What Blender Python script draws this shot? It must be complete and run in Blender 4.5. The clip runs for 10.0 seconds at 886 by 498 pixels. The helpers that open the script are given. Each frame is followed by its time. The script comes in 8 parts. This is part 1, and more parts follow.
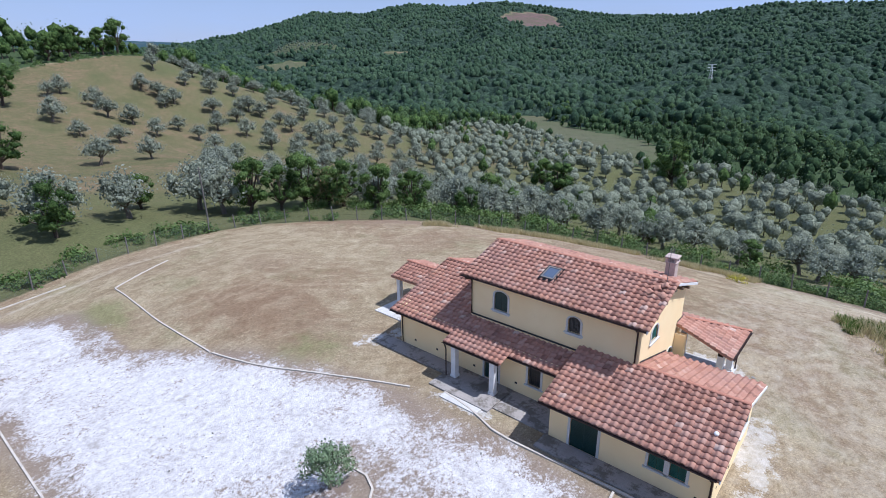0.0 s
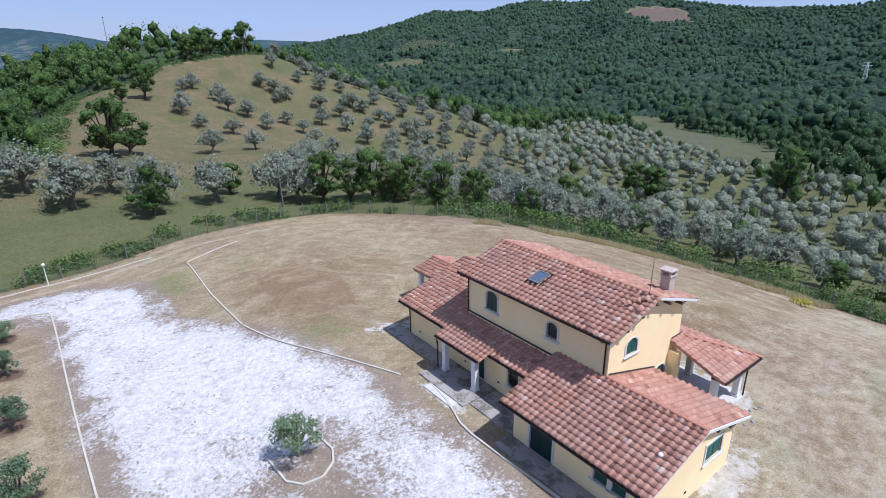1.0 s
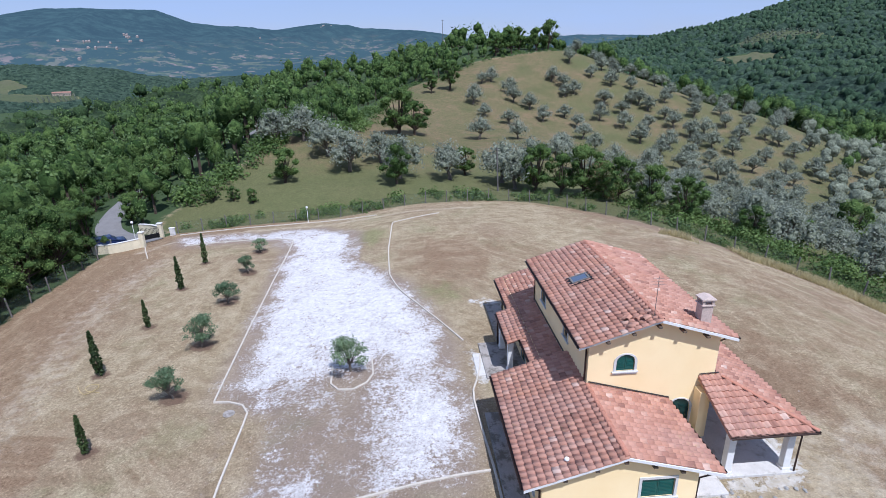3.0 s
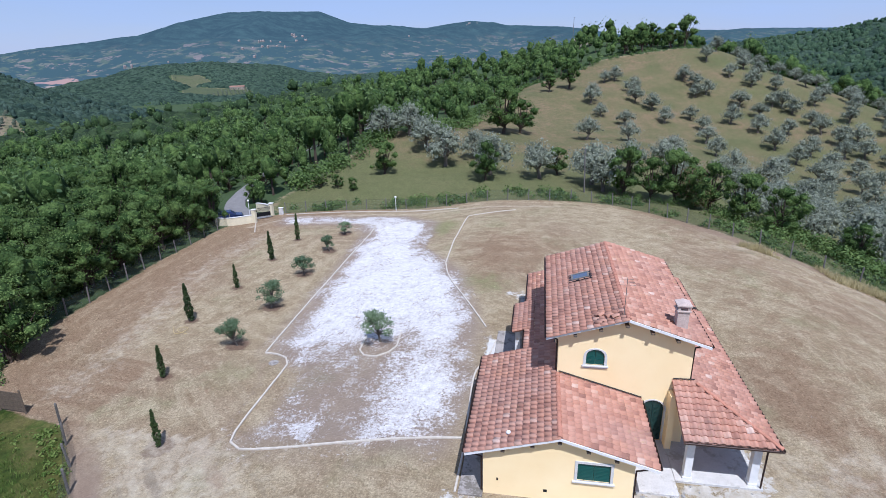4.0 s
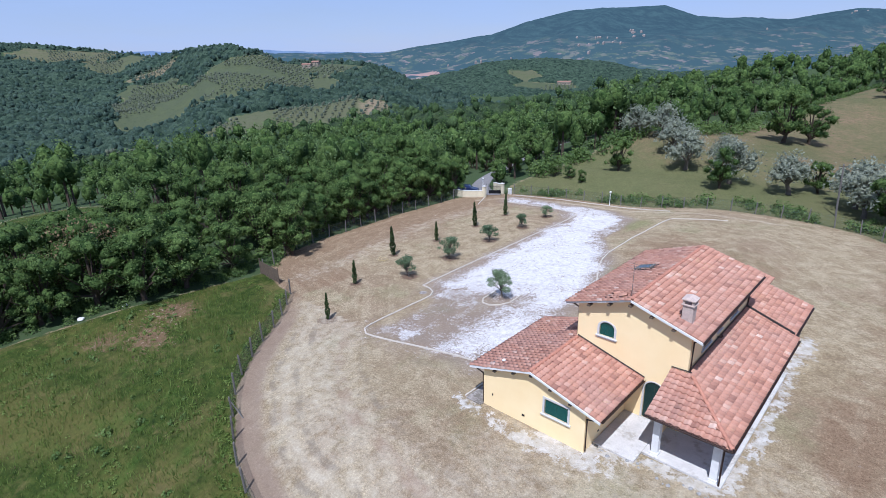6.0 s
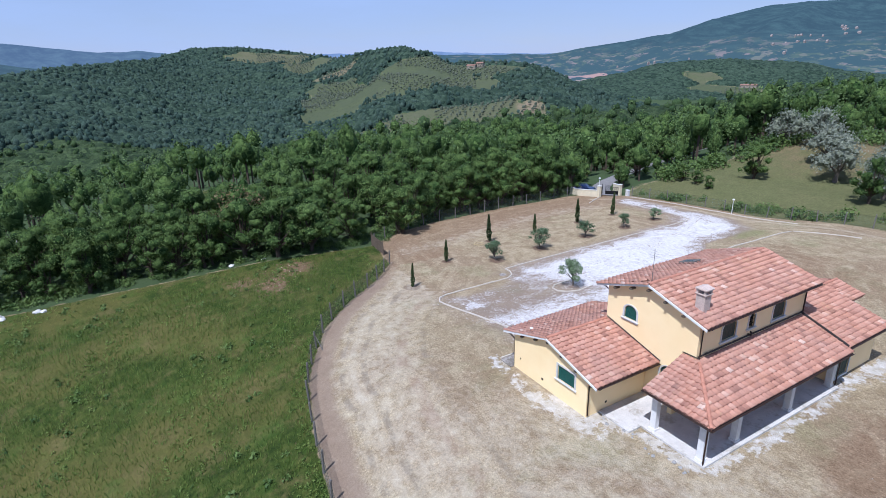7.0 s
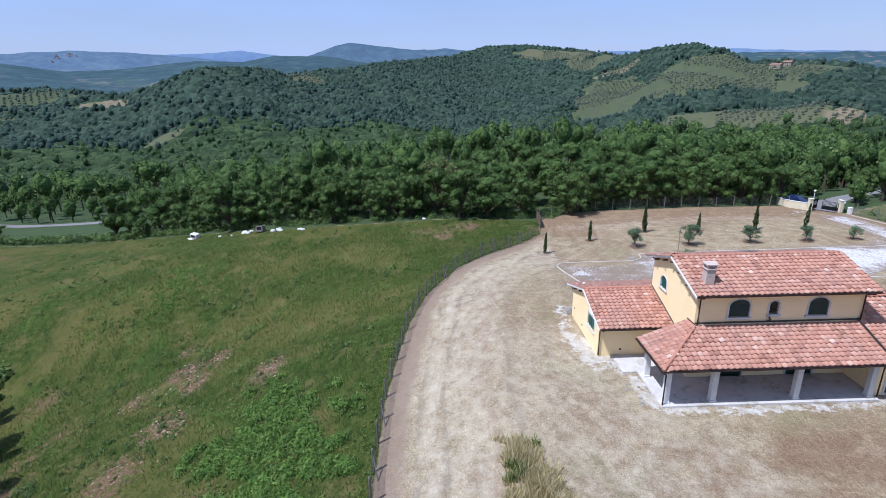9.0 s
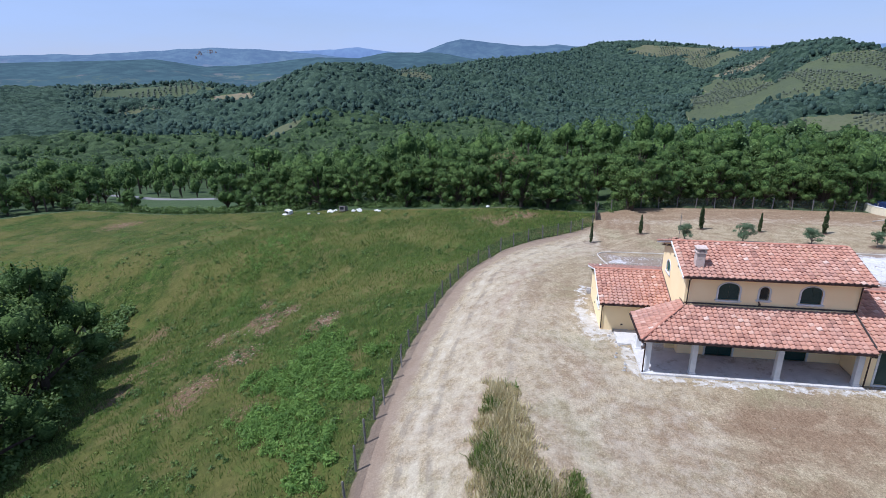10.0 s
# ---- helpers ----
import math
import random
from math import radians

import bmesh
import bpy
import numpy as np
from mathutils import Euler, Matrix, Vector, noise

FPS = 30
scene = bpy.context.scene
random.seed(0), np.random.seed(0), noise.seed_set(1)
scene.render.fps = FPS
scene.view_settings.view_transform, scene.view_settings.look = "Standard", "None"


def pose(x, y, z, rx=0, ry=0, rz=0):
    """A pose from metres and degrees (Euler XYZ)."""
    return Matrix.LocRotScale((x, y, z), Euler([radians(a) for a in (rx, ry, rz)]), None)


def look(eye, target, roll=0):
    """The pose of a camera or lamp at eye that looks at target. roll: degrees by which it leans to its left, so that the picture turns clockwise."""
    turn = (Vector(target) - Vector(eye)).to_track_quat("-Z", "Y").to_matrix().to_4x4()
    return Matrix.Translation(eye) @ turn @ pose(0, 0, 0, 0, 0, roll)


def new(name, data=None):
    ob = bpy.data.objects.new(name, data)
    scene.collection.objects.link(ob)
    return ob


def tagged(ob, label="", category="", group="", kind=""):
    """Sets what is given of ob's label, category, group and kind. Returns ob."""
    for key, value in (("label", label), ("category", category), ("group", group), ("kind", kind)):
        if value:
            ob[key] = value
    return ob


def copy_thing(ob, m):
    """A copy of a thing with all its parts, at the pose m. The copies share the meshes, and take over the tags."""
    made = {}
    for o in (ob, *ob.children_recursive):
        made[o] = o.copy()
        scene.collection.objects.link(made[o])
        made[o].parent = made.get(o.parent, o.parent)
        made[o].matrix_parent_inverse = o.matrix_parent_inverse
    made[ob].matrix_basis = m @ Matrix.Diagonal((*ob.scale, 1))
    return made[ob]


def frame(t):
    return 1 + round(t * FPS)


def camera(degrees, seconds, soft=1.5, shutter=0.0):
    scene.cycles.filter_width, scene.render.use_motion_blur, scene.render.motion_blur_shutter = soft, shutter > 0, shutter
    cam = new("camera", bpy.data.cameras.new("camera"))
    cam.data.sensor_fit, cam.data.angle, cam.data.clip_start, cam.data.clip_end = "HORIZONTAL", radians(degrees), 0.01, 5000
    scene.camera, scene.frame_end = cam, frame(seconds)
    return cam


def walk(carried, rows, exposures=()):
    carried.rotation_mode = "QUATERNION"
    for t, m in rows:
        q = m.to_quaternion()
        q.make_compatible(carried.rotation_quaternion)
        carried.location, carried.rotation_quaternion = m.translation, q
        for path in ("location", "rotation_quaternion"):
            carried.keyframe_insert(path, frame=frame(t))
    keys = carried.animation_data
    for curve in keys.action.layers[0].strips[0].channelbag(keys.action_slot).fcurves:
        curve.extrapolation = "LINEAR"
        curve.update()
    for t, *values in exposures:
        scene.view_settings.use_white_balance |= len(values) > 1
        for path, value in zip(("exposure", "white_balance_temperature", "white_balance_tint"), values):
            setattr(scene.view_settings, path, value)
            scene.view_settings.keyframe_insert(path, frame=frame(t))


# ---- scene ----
cam = camera(79.1, 10.0, 0.6)
PATH = [
    (0, (-20.549, -3.035, 18.049), (-19.125, -1.807, 17.37), -0.6),
    (0.5, (-18.69, -5.756, 18.216), (-17.404, -4.384, 17.536), -0.6),
    (1, (-16.531, -8.323, 18.324), (-15.395, -6.825, 17.641), -0.8),
    (1.5, (-14.151, -10.752, 18.411), (-13.189, -9.137, 17.728), -0.9),
    (2, (-11.414, -13.018, 18.454), (-10.695, -11.282, 17.771), -1.1),
    (2.5, (-8.376, -15.101, 18.528), (-7.948, -13.27, 17.847), -1.2),
    (2.7, (-7.015, -15.854, 18.541), (-6.714, -13.998, 17.861), -1.2),
    (3.8, (0.596, -19.178, 18.837), (0.343, -17.315, 18.155), -1.5),
    (4, (2.067, -19.663, 18.961), (1.723, -17.814, 18.28), -1.5),
    (4.5, (5.754, -20.62, 19.004), (5.167, -18.832, 18.329), -1.5),
    (5, (9.515, -21.23, 19.108), (8.722, -19.522, 18.436), -1.5),
    (5.5, (13.328, -21.517, 19.12), (12.301, -19.936, 18.452), -1.5),
    (6, (17.194, -21.42, 19.238), (15.898, -20.049, 18.572), -1.5),
    (6.2, (18.773, -21.295, 19.23), (17.375, -20.028, 18.565), -1.4),
    (7.3, (27.446, -18.773, 18.908), (25.741, -17.95, 18.263), -1.6),
    (7.5, (28.948, -18.043, 18.898), (27.201, -17.315, 18.252), -1.6),
    (8, (32.54, -16.171, 18.845), (30.707, -15.699, 18.2), -1.4),
    (8.5, (35.94, -14.024, 18.766), (34.063, -13.767, 18.125), -1.1),
    (9, (39.098, -11.508, 18.716), (37.203, -11.452, 18.077), -0.8),
    (9.5, (41.977, -8.719, 18.685), (40.087, -8.848, 18.044), -0.6),
    (10, (44.586, -5.714, 18.691), (42.719, -6.021, 18.045), -0.6),
]
walk(cam, [(t, look(eye, target, roll)) for t, eye, target, roll in PATH], [(0.0, 0.09, 5500, 14), (7.5, 0.12, 5450, 14), (10.0, 0.19, 5450, 14)])

# ---- world, sun, exposure ----
SUN_AZ, SUN_EL = 155.0, 61.0          # degrees clockwise from +y, and up
world = bpy.data.worlds.new("sky")
scene.world = world
world.use_nodes = True
wn = world.node_tree.nodes
sky = wn.new("ShaderNodeTexSky")
sky.sky_type, sky.sun_disc = "NISHITA", False
sky.sun_elevation, sky.sun_rotation = radians(SUN_EL), radians(SUN_AZ)
sky.altitude, sky.air_density, sky.dust_density, sky.ozone_density = 300, 1.15, 0.3, 3.0
tone = wn.new("ShaderNodeMix")
tone.data_type, tone.blend_type = "RGBA", "MULTIPLY"
tone.inputs[0].default_value, tone.inputs[7].default_value = 1.0, (1.08, 0.98, 1.06, 1)
world.node_tree.links.new(sky.outputs[0], tone.inputs[6])
haze = wn.new("ShaderNodeMix")         # thin summer haze all over the sky
haze.data_type = "RGBA"
haze.inputs[7].default_value = (5.6, 7.1, 10.2, 1)
wisp = wn.new("ShaderNodeTexNoise")         # thin drifting veils of cloud
wisp.inputs["Scale"].default_value, wisp.inputs["Detail"].default_value, wisp.inputs["Roughness"].default_value = 2.2, 7, 0.6
veil = wn.new("ShaderNodeMapRange")
veil.inputs[1].default_value, veil.inputs[2].default_value, veil.inputs[3].default_value, veil.inputs[4].default_value = 0.35, 0.7, 0.52, 0.82
place = wn.new("ShaderNodeTexCoord")
long = wn.new("ShaderNodeMapping")
long.inputs["Scale"].default_value = (1.0, 1.0, 5.0)
world.node_tree.links.new(place.outputs["Generated"], long.inputs[0])
world.node_tree.links.new(long.outputs[0], wisp.inputs["Vector"])
world.node_tree.links.new(wisp.outputs[0], veil.inputs[0])
world.node_tree.links.new(veil.outputs[0], haze.inputs[0])
world.node_tree.links.new(tone.outputs[2], haze.inputs[6])
world.node_tree.links.new(haze.outputs[2], wn["Background"].inputs[0])
wn["Background"].inputs[1].default_value = 0.075
sun_data = bpy.data.lights.new("sun", "SUN")
sun_data.energy, sun_data.angle, sun_data.color = 4.95, radians(0.53), (1.0, 0.955, 0.90)
sun = new("sun", sun_data)
sun_dir = Vector((math.sin(radians(SUN_AZ)) * math.cos(radians(SUN_EL)), math.cos(radians(SUN_AZ)) * math.cos(radians(SUN_EL)), math.sin(radians(SUN_EL))))
sun.matrix_world = look(sun_dir * 60, (0, 0, 0))

# ---- materials ----
class Mat:
    """A small helper round a node tree."""
    def __init__(self, name):
        self.m = bpy.data.materials.new(name)
        self.m.use_nodes = True
        self.t = self.m.node_tree
        self.b = self.t.nodes["Principled BSDF"]
        self.out = self.t.nodes["Material Output"]

    def n(self, kind, **kw):
        nd = self.t.nodes.new("ShaderNode" + kind)
        for k, v in kw.items():
            if k == "inp":
                for i, val in v.items():
                    nd.inputs[i].default_value = val
            else:
                setattr(nd, k, v)
        return nd

    def link(self, a, b):
        self.t.links.new(a, b)

    def pos(self):
        return self.n("NewGeometry").outputs["Position"]

    def local(self):
        return self.n("TexCoord").outputs["Object"]

    def noise(self, scale, detail=4, rough=0.55, vec=None, out="Fac"):
        nd = self.n("TexNoise", inp={"Scale": scale, "Detail": detail, "Roughness": rough})
        self.link(vec if vec is not None else self.pos(), nd.inputs["Vector"])
        return nd.outputs[out]

    def ramp(self, fac, *stops):
        nd = self.n("ValToRGB")
        el = nd.color_ramp.elements
        while len(el) < len(stops):
            el.new(0.5)
        for e, (p, c) in zip(el, stops):
            e.position = p
            e.color = (*c, 1) if len(c) == 3 else c
        self.link(fac, nd.inputs[0])
        return nd.outputs[0]

    def step(self, fac, a, b):
        nd = self.n("MapRange", interpolation_type="SMOOTHSTEP", inp={1: a, 2: b})
        self.link(fac, nd.inputs[0])
        return nd.outputs[0]

    def mix(self, fac, a, b, mode="MIX"):
        nd = self.n("Mix", data_type="RGBA", blend_type=mode)
        for sock, v in ((nd.inputs[0], fac), (nd.inputs[6], a), (nd.inputs[7], b)):
            if isinstance(v, (int, float)):
                sock.default_value = v
            elif isinstance(v, tuple):
                sock.default_value = (*v, 1)
            else:
                self.link(v, sock)
        return nd.outputs[2]

    def math(self, op, a, b=0.0):
        nd = self.n("Math", operation=op)
        for i, v in enumerate((a, b)):
            if isinstance(v, (int, float)):
                nd.inputs[i].default_value = v
            else:
                self.link(v, nd.inputs[i])
        return nd.outputs[0]

    def attr(self, name):
        return self.n("Attribute", attribute_name=name).outputs["Fac"]

    def bump(self, h, strength, dist):
        nd = self.n("Bump", inp={"Strength": strength, "Distance": dist})
        self.link(h, nd.inputs["Height"])
        self.link(nd.outputs[0], self.b.inputs["Normal"])

    def done(self, color, rough=0.8, metal=0.0, spec=0.3):
        if isinstance(color, tuple):
            self.b.inputs["Base Color"].default_value = (*color, 1)
        else:
            self.link(color, self.b.inputs["Base Color"])
        self.b.inputs["Roughness"].default_value = rough
        self.b.inputs["Metallic"].default_value = metal
        self.b.inputs["Specular IOR Level"].default_value = spec
        return self.m


def mat_stucco():
    k = Mat("stucco")
    big = k.noise(0.5, 5)
    c = k.ramp(big, (0.3, (0.895, 0.68, 0.370)), (0.7, (0.94, 0.748, 0.442)))
    drop = k.step(k.noise(2.3, 6, 0.7), 0.58, 0.8)
    c = k.mix(k.math("MULTIPLY", drop, 0.3), c, (0.74, 0.56, 0.31))
    k.bump(k.noise(60, 3), 0.25, 0.01)
    return k.done(c, 0.92, spec=0.15)


def mat_plain(name, color, rough=0.7, metal=0.0, vary=0.25, scale=3.0, spec=0.3):
    k = Mat(name)
    dark = tuple(v * (1 - vary) for v in color)
    lite = tuple(min(1, v * (1 + vary * 0.5)) for v in color)
    f = k.mix(0.5, k.noise(scale, 5, 0.6), k.noise(scale * 9, 3), "MIX")
    c = k.ramp(f, (0.3, dark), (0.7, lite))
    k.bump(k.noise(scale * 20, 3), 0.2, 0.01)
    return k.done(c, rough, metal, spec)


def mat_worn(name, color, dirt, cover):
    """Poured cement with blotches of dirt and moss."""
    k = Mat(name)
    c = k.ramp(k.noise(1.6, 6, 0.65), (0.3, tuple(v * 0.82 for v in color)), (0.7, color))
    blot = k.math("ADD", k.noise(0.9, 8, 0.7), k.math("MULTIPLY", k.math("SUBTRACT", k.noise(7, 5, 0.7), 0.5), 0.35))
    c = k.mix(k.math("MULTIPLY", k.step(blot, cover, cover + 0.14), 0.75), c, dirt)
    c = k.mix(1.0, c, k.ramp(k.noise(26, 4, 0.7), (0.3, (0.82, 0.82, 0.82)), (0.7, (1.1, 1.1, 1.1))), "MULTIPLY")
    k.bump(k.noise(20, 4), 0.3, 0.01)
    return k.done(c, 0.92, spec=0.2)


def mat_tile(joined):
    k = Mat("roof_tile_clay")
    if joined:
        r = k.n("NewGeometry").outputs["Random Per Island"]
    else:
        r = k.n("ObjectInfo").outputs["Random"]
    c = k.ramp(r, (0.0, (0.25, 0.125, 0.092)), (0.08, (0.345, 0.172, 0.122)), (0.30, (0.405, 0.206, 0.144)), (0.65, (0.445, 0.232, 0.164)), (0.90, (0.475, 0.262, 0.190)), (0.98, (0.52, 0.33, 0.25)), (1.0, (0.58, 0.42, 0.34)))
    old = k.step(k.noise(0.35, 5, 0.6), 0.42, 0.66)
    c = k.mix(k.math("MULTIPLY", old, 0.30), c, (0.37, 0.245, 0.205))
    warm = k.step(k.noise(0.8, 6, 0.65), 0.50, 0.72)
    c = k.mix(k.math("MULTIPLY", warm, 0.35), c, (0.50, 0.245, 0.145))
    lich = k.step(k.math("ADD", k.noise(7, 6, 0.7), k.math("MULTIPLY", k.math("SUBTRACT", k.noise(0.5, 4), 0.5), 0.35)), 0.58, 0.70)
    c = k.mix(k.math("MULTIPLY", lich, 0.5), c, (0.40, 0.285, 0.15))
    soot = k.step(k.noise(11, 5, 0.75), 0.58, 0.76)
    c = k.mix(k.math("MULTIPLY", soot, 0.55), c, (0.10, 0.06, 0.048))
    k.bump(k.noise(40, 4), 0.3, 0.01)
    return k.done(c, 0.85, spec=0.2)


def mat_leaf(name, dark, lite, joined=False, trans=0.25):
    k = Mat(name)
    r = k.n("NewGeometry").outputs["Random Per Island"]
    t = k.attr("tint") if joined else k.n("ObjectInfo").outputs["Random"]
    f = k.math("ADD", k.math("MULTIPLY", r, 0.30), k.math("MULTIPLY", t, 0.70))
    mid = tuple((a + b) / 2 for a, b in zip(dark, lite))
    c = k.ramp(f, (0.08, dark), (0.5, mid), (0.92, lite))
    k.done(c, 0.65, spec=0.25)
    tr = k.n("BsdfTranslucent")
    k.link(k.mix(0.35, c, (0.16, 0.2, 0.03), "MIX") if dark[1] > 1.8 * dark[0] else c, tr.inputs[0])
    ms = k.n("MixShader", inp={0: trans})
    k.link(k.b.outputs[0], ms.inputs[1])
    k.link(tr.outputs[0], ms.inputs[2])
    k.link(ms.outputs[0], k.out.inputs[0])
    return k.m


def mat_ground():
    k = Mat("ground_cover")
    p = k.pos()
    # mown, dried grass on pale soil
    n1, n2, n3 = k.noise(0.07, 6, 0.6), k.noise(0.7, 7, 0.7), k.noise(5, 6, 0.75)
    fine, grain = k.noise(4.2, 9, 0.86), k.noise(9, 6, 0.88)
    tuft = k.noise(2.6, 8, 0.78)
    dry = k.ramp(n2, (0.30, (0.212, 0.157, 0.094)), (0.5, (0.292, 0.230, 0.143)), (0.70, (0.370, 0.306, 0.202)))
    dry = k.mix(k.math("MULTIPLY", k.step(n1, 0.46, 0.62), 0.58), dry, k.mix(n3, (0.15, 0.10, 0.064), (0.30, 0.22, 0.145)))
    green_patch = k.step(k.noise(0.16, 6, 0.65), 0.52, 0.68)
    dry = k.mix(k.math("MULTIPLY", green_patch, 0.42), dry, (0.20, 0.195, 0.10))
    comb = k.n("CombineXYZ")
    k.link(k.math("MULTIPLY", k.attr("rim"), 0.75), comb.inputs[0])
    k.link(k.math("MULTIPLY", k.noise(0.12, 4), 11.0), comb.inputs[1])
    stripe = k.noise(1.0, 5, 0.7, comb.outputs[0])
    dry = k.mix(k.math("MULTIPLY", k.step(stripe, 0.44, 0.64), 0.15), dry, (0.48, 0.405, 0.275))
    dry = k.mix(k.math("MULTIPLY", k.step(stripe, 0.46, 0.34), 0.15), dry, (0.19, 0.14, 0.085))
    dry = k.mix(k.math("MULTIPLY", k.step(tuft, 0.53, 0.66), 0.42), dry, (0.150, 0.112, 0.074))
    # red-brown bare soil
    bare = k.mix(n3, (0.120, 0.072, 0.042), (0.290, 0.198, 0.124))
    col = k.mix(k.math("MULTIPLY", k.step(k.math("ADD", k.attr("bare"), k.math("MULTIPLY", k.math("SUBTRACT", k.noise(0.5, 8, 0.75), 0.5), 2.4)), 0.25, 1.0), 0.8), dry, bare)
    col = k.mix(k.math("MULTIPLY", k.step(stripe, 0.48, 0.64), 0.26), col, (0.43, 0.355, 0.235))
    grn = k.math("ADD", k.attr("green"), k.math("MULTIPLY", k.math("SUBTRACT", n2, 0.5), 1.6))
    col = k.mix(k.math("MULTIPLY", k.step(grn, 0.25, 0.9), 0.75), col, k.mix(n3, (0.12, 0.13, 0.05), (0.25, 0.235, 0.11)))
    # straw, clods and dead stalks
    col = k.mix(1.0, col, k.ramp(fine, (0.30, (0.52, 0.49, 0.46)), (0.44, (0.90, 0.89, 0.88)), (0.53, (1.04, 1.04, 1.03)), (0.68, (1.42, 1.43, 1.44))), "MULTIPLY")
    col = k.mix(1.0, col, k.ramp(grain, (0.32, (0.34, 0.31, 0.29)), (0.43, (0.85, 0.84, 0.83)), (0.55, (1.10, 1.10, 1.10)), (0.66, (1.72, 1.74, 1.76))), "MULTIPLY")
    # soil turned over round the young trees, and cement spilt along the walls
    til = k.math("ADD", k.attr("tilled"), k.math("MULTIPLY", k.math("SUBTRACT", k.noise(3.5, 6, 0.75), 0.5), 1.1))
    col = k.mix(k.math("MULTIPLY", k.step(til, 0.35, 0.75), 0.85), col, k.mix(grain, (0.055, 0.034, 0.024), (0.20, 0.125, 0.085)))
    # white limestone gravel on trodden brown soil, worn through in places
    col = k.mix(k.math("MULTIPLY", k.step(k.attr("gravel"), -0.25, 0.35), 0.75), col, k.mix(grain, (0.115, 0.083, 0.062), (0.36, 0.285, 0.235)))
    g = k.math("ADD", k.attr("gravel"), k.math("ADD", k.math("MULTIPLY", k.math("SUBTRACT", k.noise(0.45, 7, 0.7), 0.5), 2.3), k.math("MULTIPLY", k.math("SUBTRACT", k.noise(4.5, 8, 0.88), 0.5), 3.4)))
    grav = k.ramp(k.noise(3.0, 8, 0.8), (0.34, (0.44, 0.405, 0.38)), (0.5, (0.60, 0.572, 0.555)), (0.68, (0.72, 0.69, 0.68)))
    grav = k.mix(1.0, grav, k.ramp(grain, (0.30, (0.55, 0.53, 0.52)), (0.43, (0.95, 0.95, 0.95)), (0.65, (1.12, 1.12, 1.12))), "MULTIPLY")
    hole = k.step(k.noise(0.9, 10, 0.86), 0.50, 0.64)
    grav = k.mix(k.math("MULTIPLY", hole, 0.7), grav, (0.30, 0.265, 0.225))
    dots = k.n("TexVoronoi", feature="F1", inp={"Scale": 2.6, "Randomness": 1.0})
    k.link(p, dots.inputs["Vector"])
    dsep = k.n("SeparateColor")
    k.link(dots.outputs["Color"], dsep.inputs[0])
    lim = k.math("MULTIPLY", k.step(dsep.outputs[0], 0.30, 1.0), 0.17)
    spot = k.step(k.math("ADD", k.math("SUBTRACT", lim, dots.outputs["Distance"]), k.math("MULTIPLY", k.math("SUBTRACT", grain, 0.5), 0.25)), 0.0, 0.05)
    grav = k.mix(k.math("MULTIPLY", spot, 0.75), grav, (0.16, 0.15, 0.14))
    col = k.mix(k.step(g, 0.28, 0.70), col, grav)
    cem = k.math("ADD", k.attr("cement"), k.math("MULTIPLY", k.math("SUBTRACT", k.noise(1.2, 9, 0.8), 0.5), 3.0))
    col = k.mix(k.math("MULTIPLY", k.step(cem, 0.45, 0.62), 0.9), col, k.ramp(k.noise(2.2, 6, 0.7), (0.35, (0.36, 0.325, 0.27)), (0.5, (0.48, 0.45, 0.40)), (0.65, (0.64, 0.62, 0.59))))
    tr = k.math("ADD", k.attr("track"), k.math("MULTIPLY", k.math("SUBTRACT", k.noise(1.2, 7, 0.75), 0.5), 2.4))
    col = k.mix(k.math("MULTIPLY", k.step(tr, 0.25, 1.3), 0.62), col, k.mix(grain, (0.34, 0.288, 0.21), (0.72, 0.64, 0.495)))
    # wheel ruts and scraped soil that follow the fence
    wob = k.math("ADD", k.attr("rim"), k.math("MULTIPLY", k.math("SUBTRACT", k.noise(0.13, 4), 0.5), 2.2))
    gaps = k.step(k.noise(0.55, 6, 0.7), 0.40, 0.62)
    for at, half, deep, tint in ((0.7, 1.3, 0.75, (0.235, 0.172, 0.128)), (2.3, 0.30, 0.55, (0.20, 0.168, 0.13)), (3.1, 0.35, 0.4, (0.50, 0.44, 0.34)), (3.9, 0.30, 0.55, (0.19, 0.158, 0.12)), (6.6, 0.55, 0.5, (0.27, 0.185, 0.13)), (8.2, 0.25, 0.4, (0.21, 0.175, 0.13))):
        near = k.step(k.math("ABSOLUTE", k.math("SUBTRACT", wob, at)), half, half * 0.35)
        use = k.math("MULTIPLY", k.math("MULTIPLY", near, k.attr("driven")), gaps if at > 1 else 1.0)
        col = k.mix(k.math("MULTIPLY", use, deep), col, k.mix(grain, tuple(v * 0.72 for v in tint), tuple(v * 1.25 for v in tint)))
    # green field
    f1 = k.noise(0.11, 6, 0.6)
    f2 = k.noise(1.3, 8, 0.78)
    fld = k.ramp(f2, (0.32, (0.013, 0.027, 0.006)), (0.5, (0.039, 0.060, 0.011)), (0.68, (0.088, 0.100, 0.025)))
    fld = k.mix(k.math("MULTIPLY", k.step(f1, 0.43, 0.62), 0.7), fld, (0.112, 0.100, 0.030))
    fld = k.mix(k.math("MULTIPLY", k.step(k.noise(0.23, 6, 0.7), 0.52, 0.68), 0.5), fld, (0.050, 0.100, 0.017))
    fld = k.mix(k.math("MULTIPLY", k.step(k.noise(0.3, 8, 0.78), 0.50, 0.64), 0.6), fld, (0.130, 0.106, 0.042))
    fld = k.mix(1.0, fld, k.ramp(fine, (0.32, (0.45, 0.48, 0.48)), (0.45, (0.88, 0.88, 0.88)), (0.55, (1.06, 1.06, 1.05)), (0.68, (1.6, 1.55, 1.5))), "MULTIPLY")
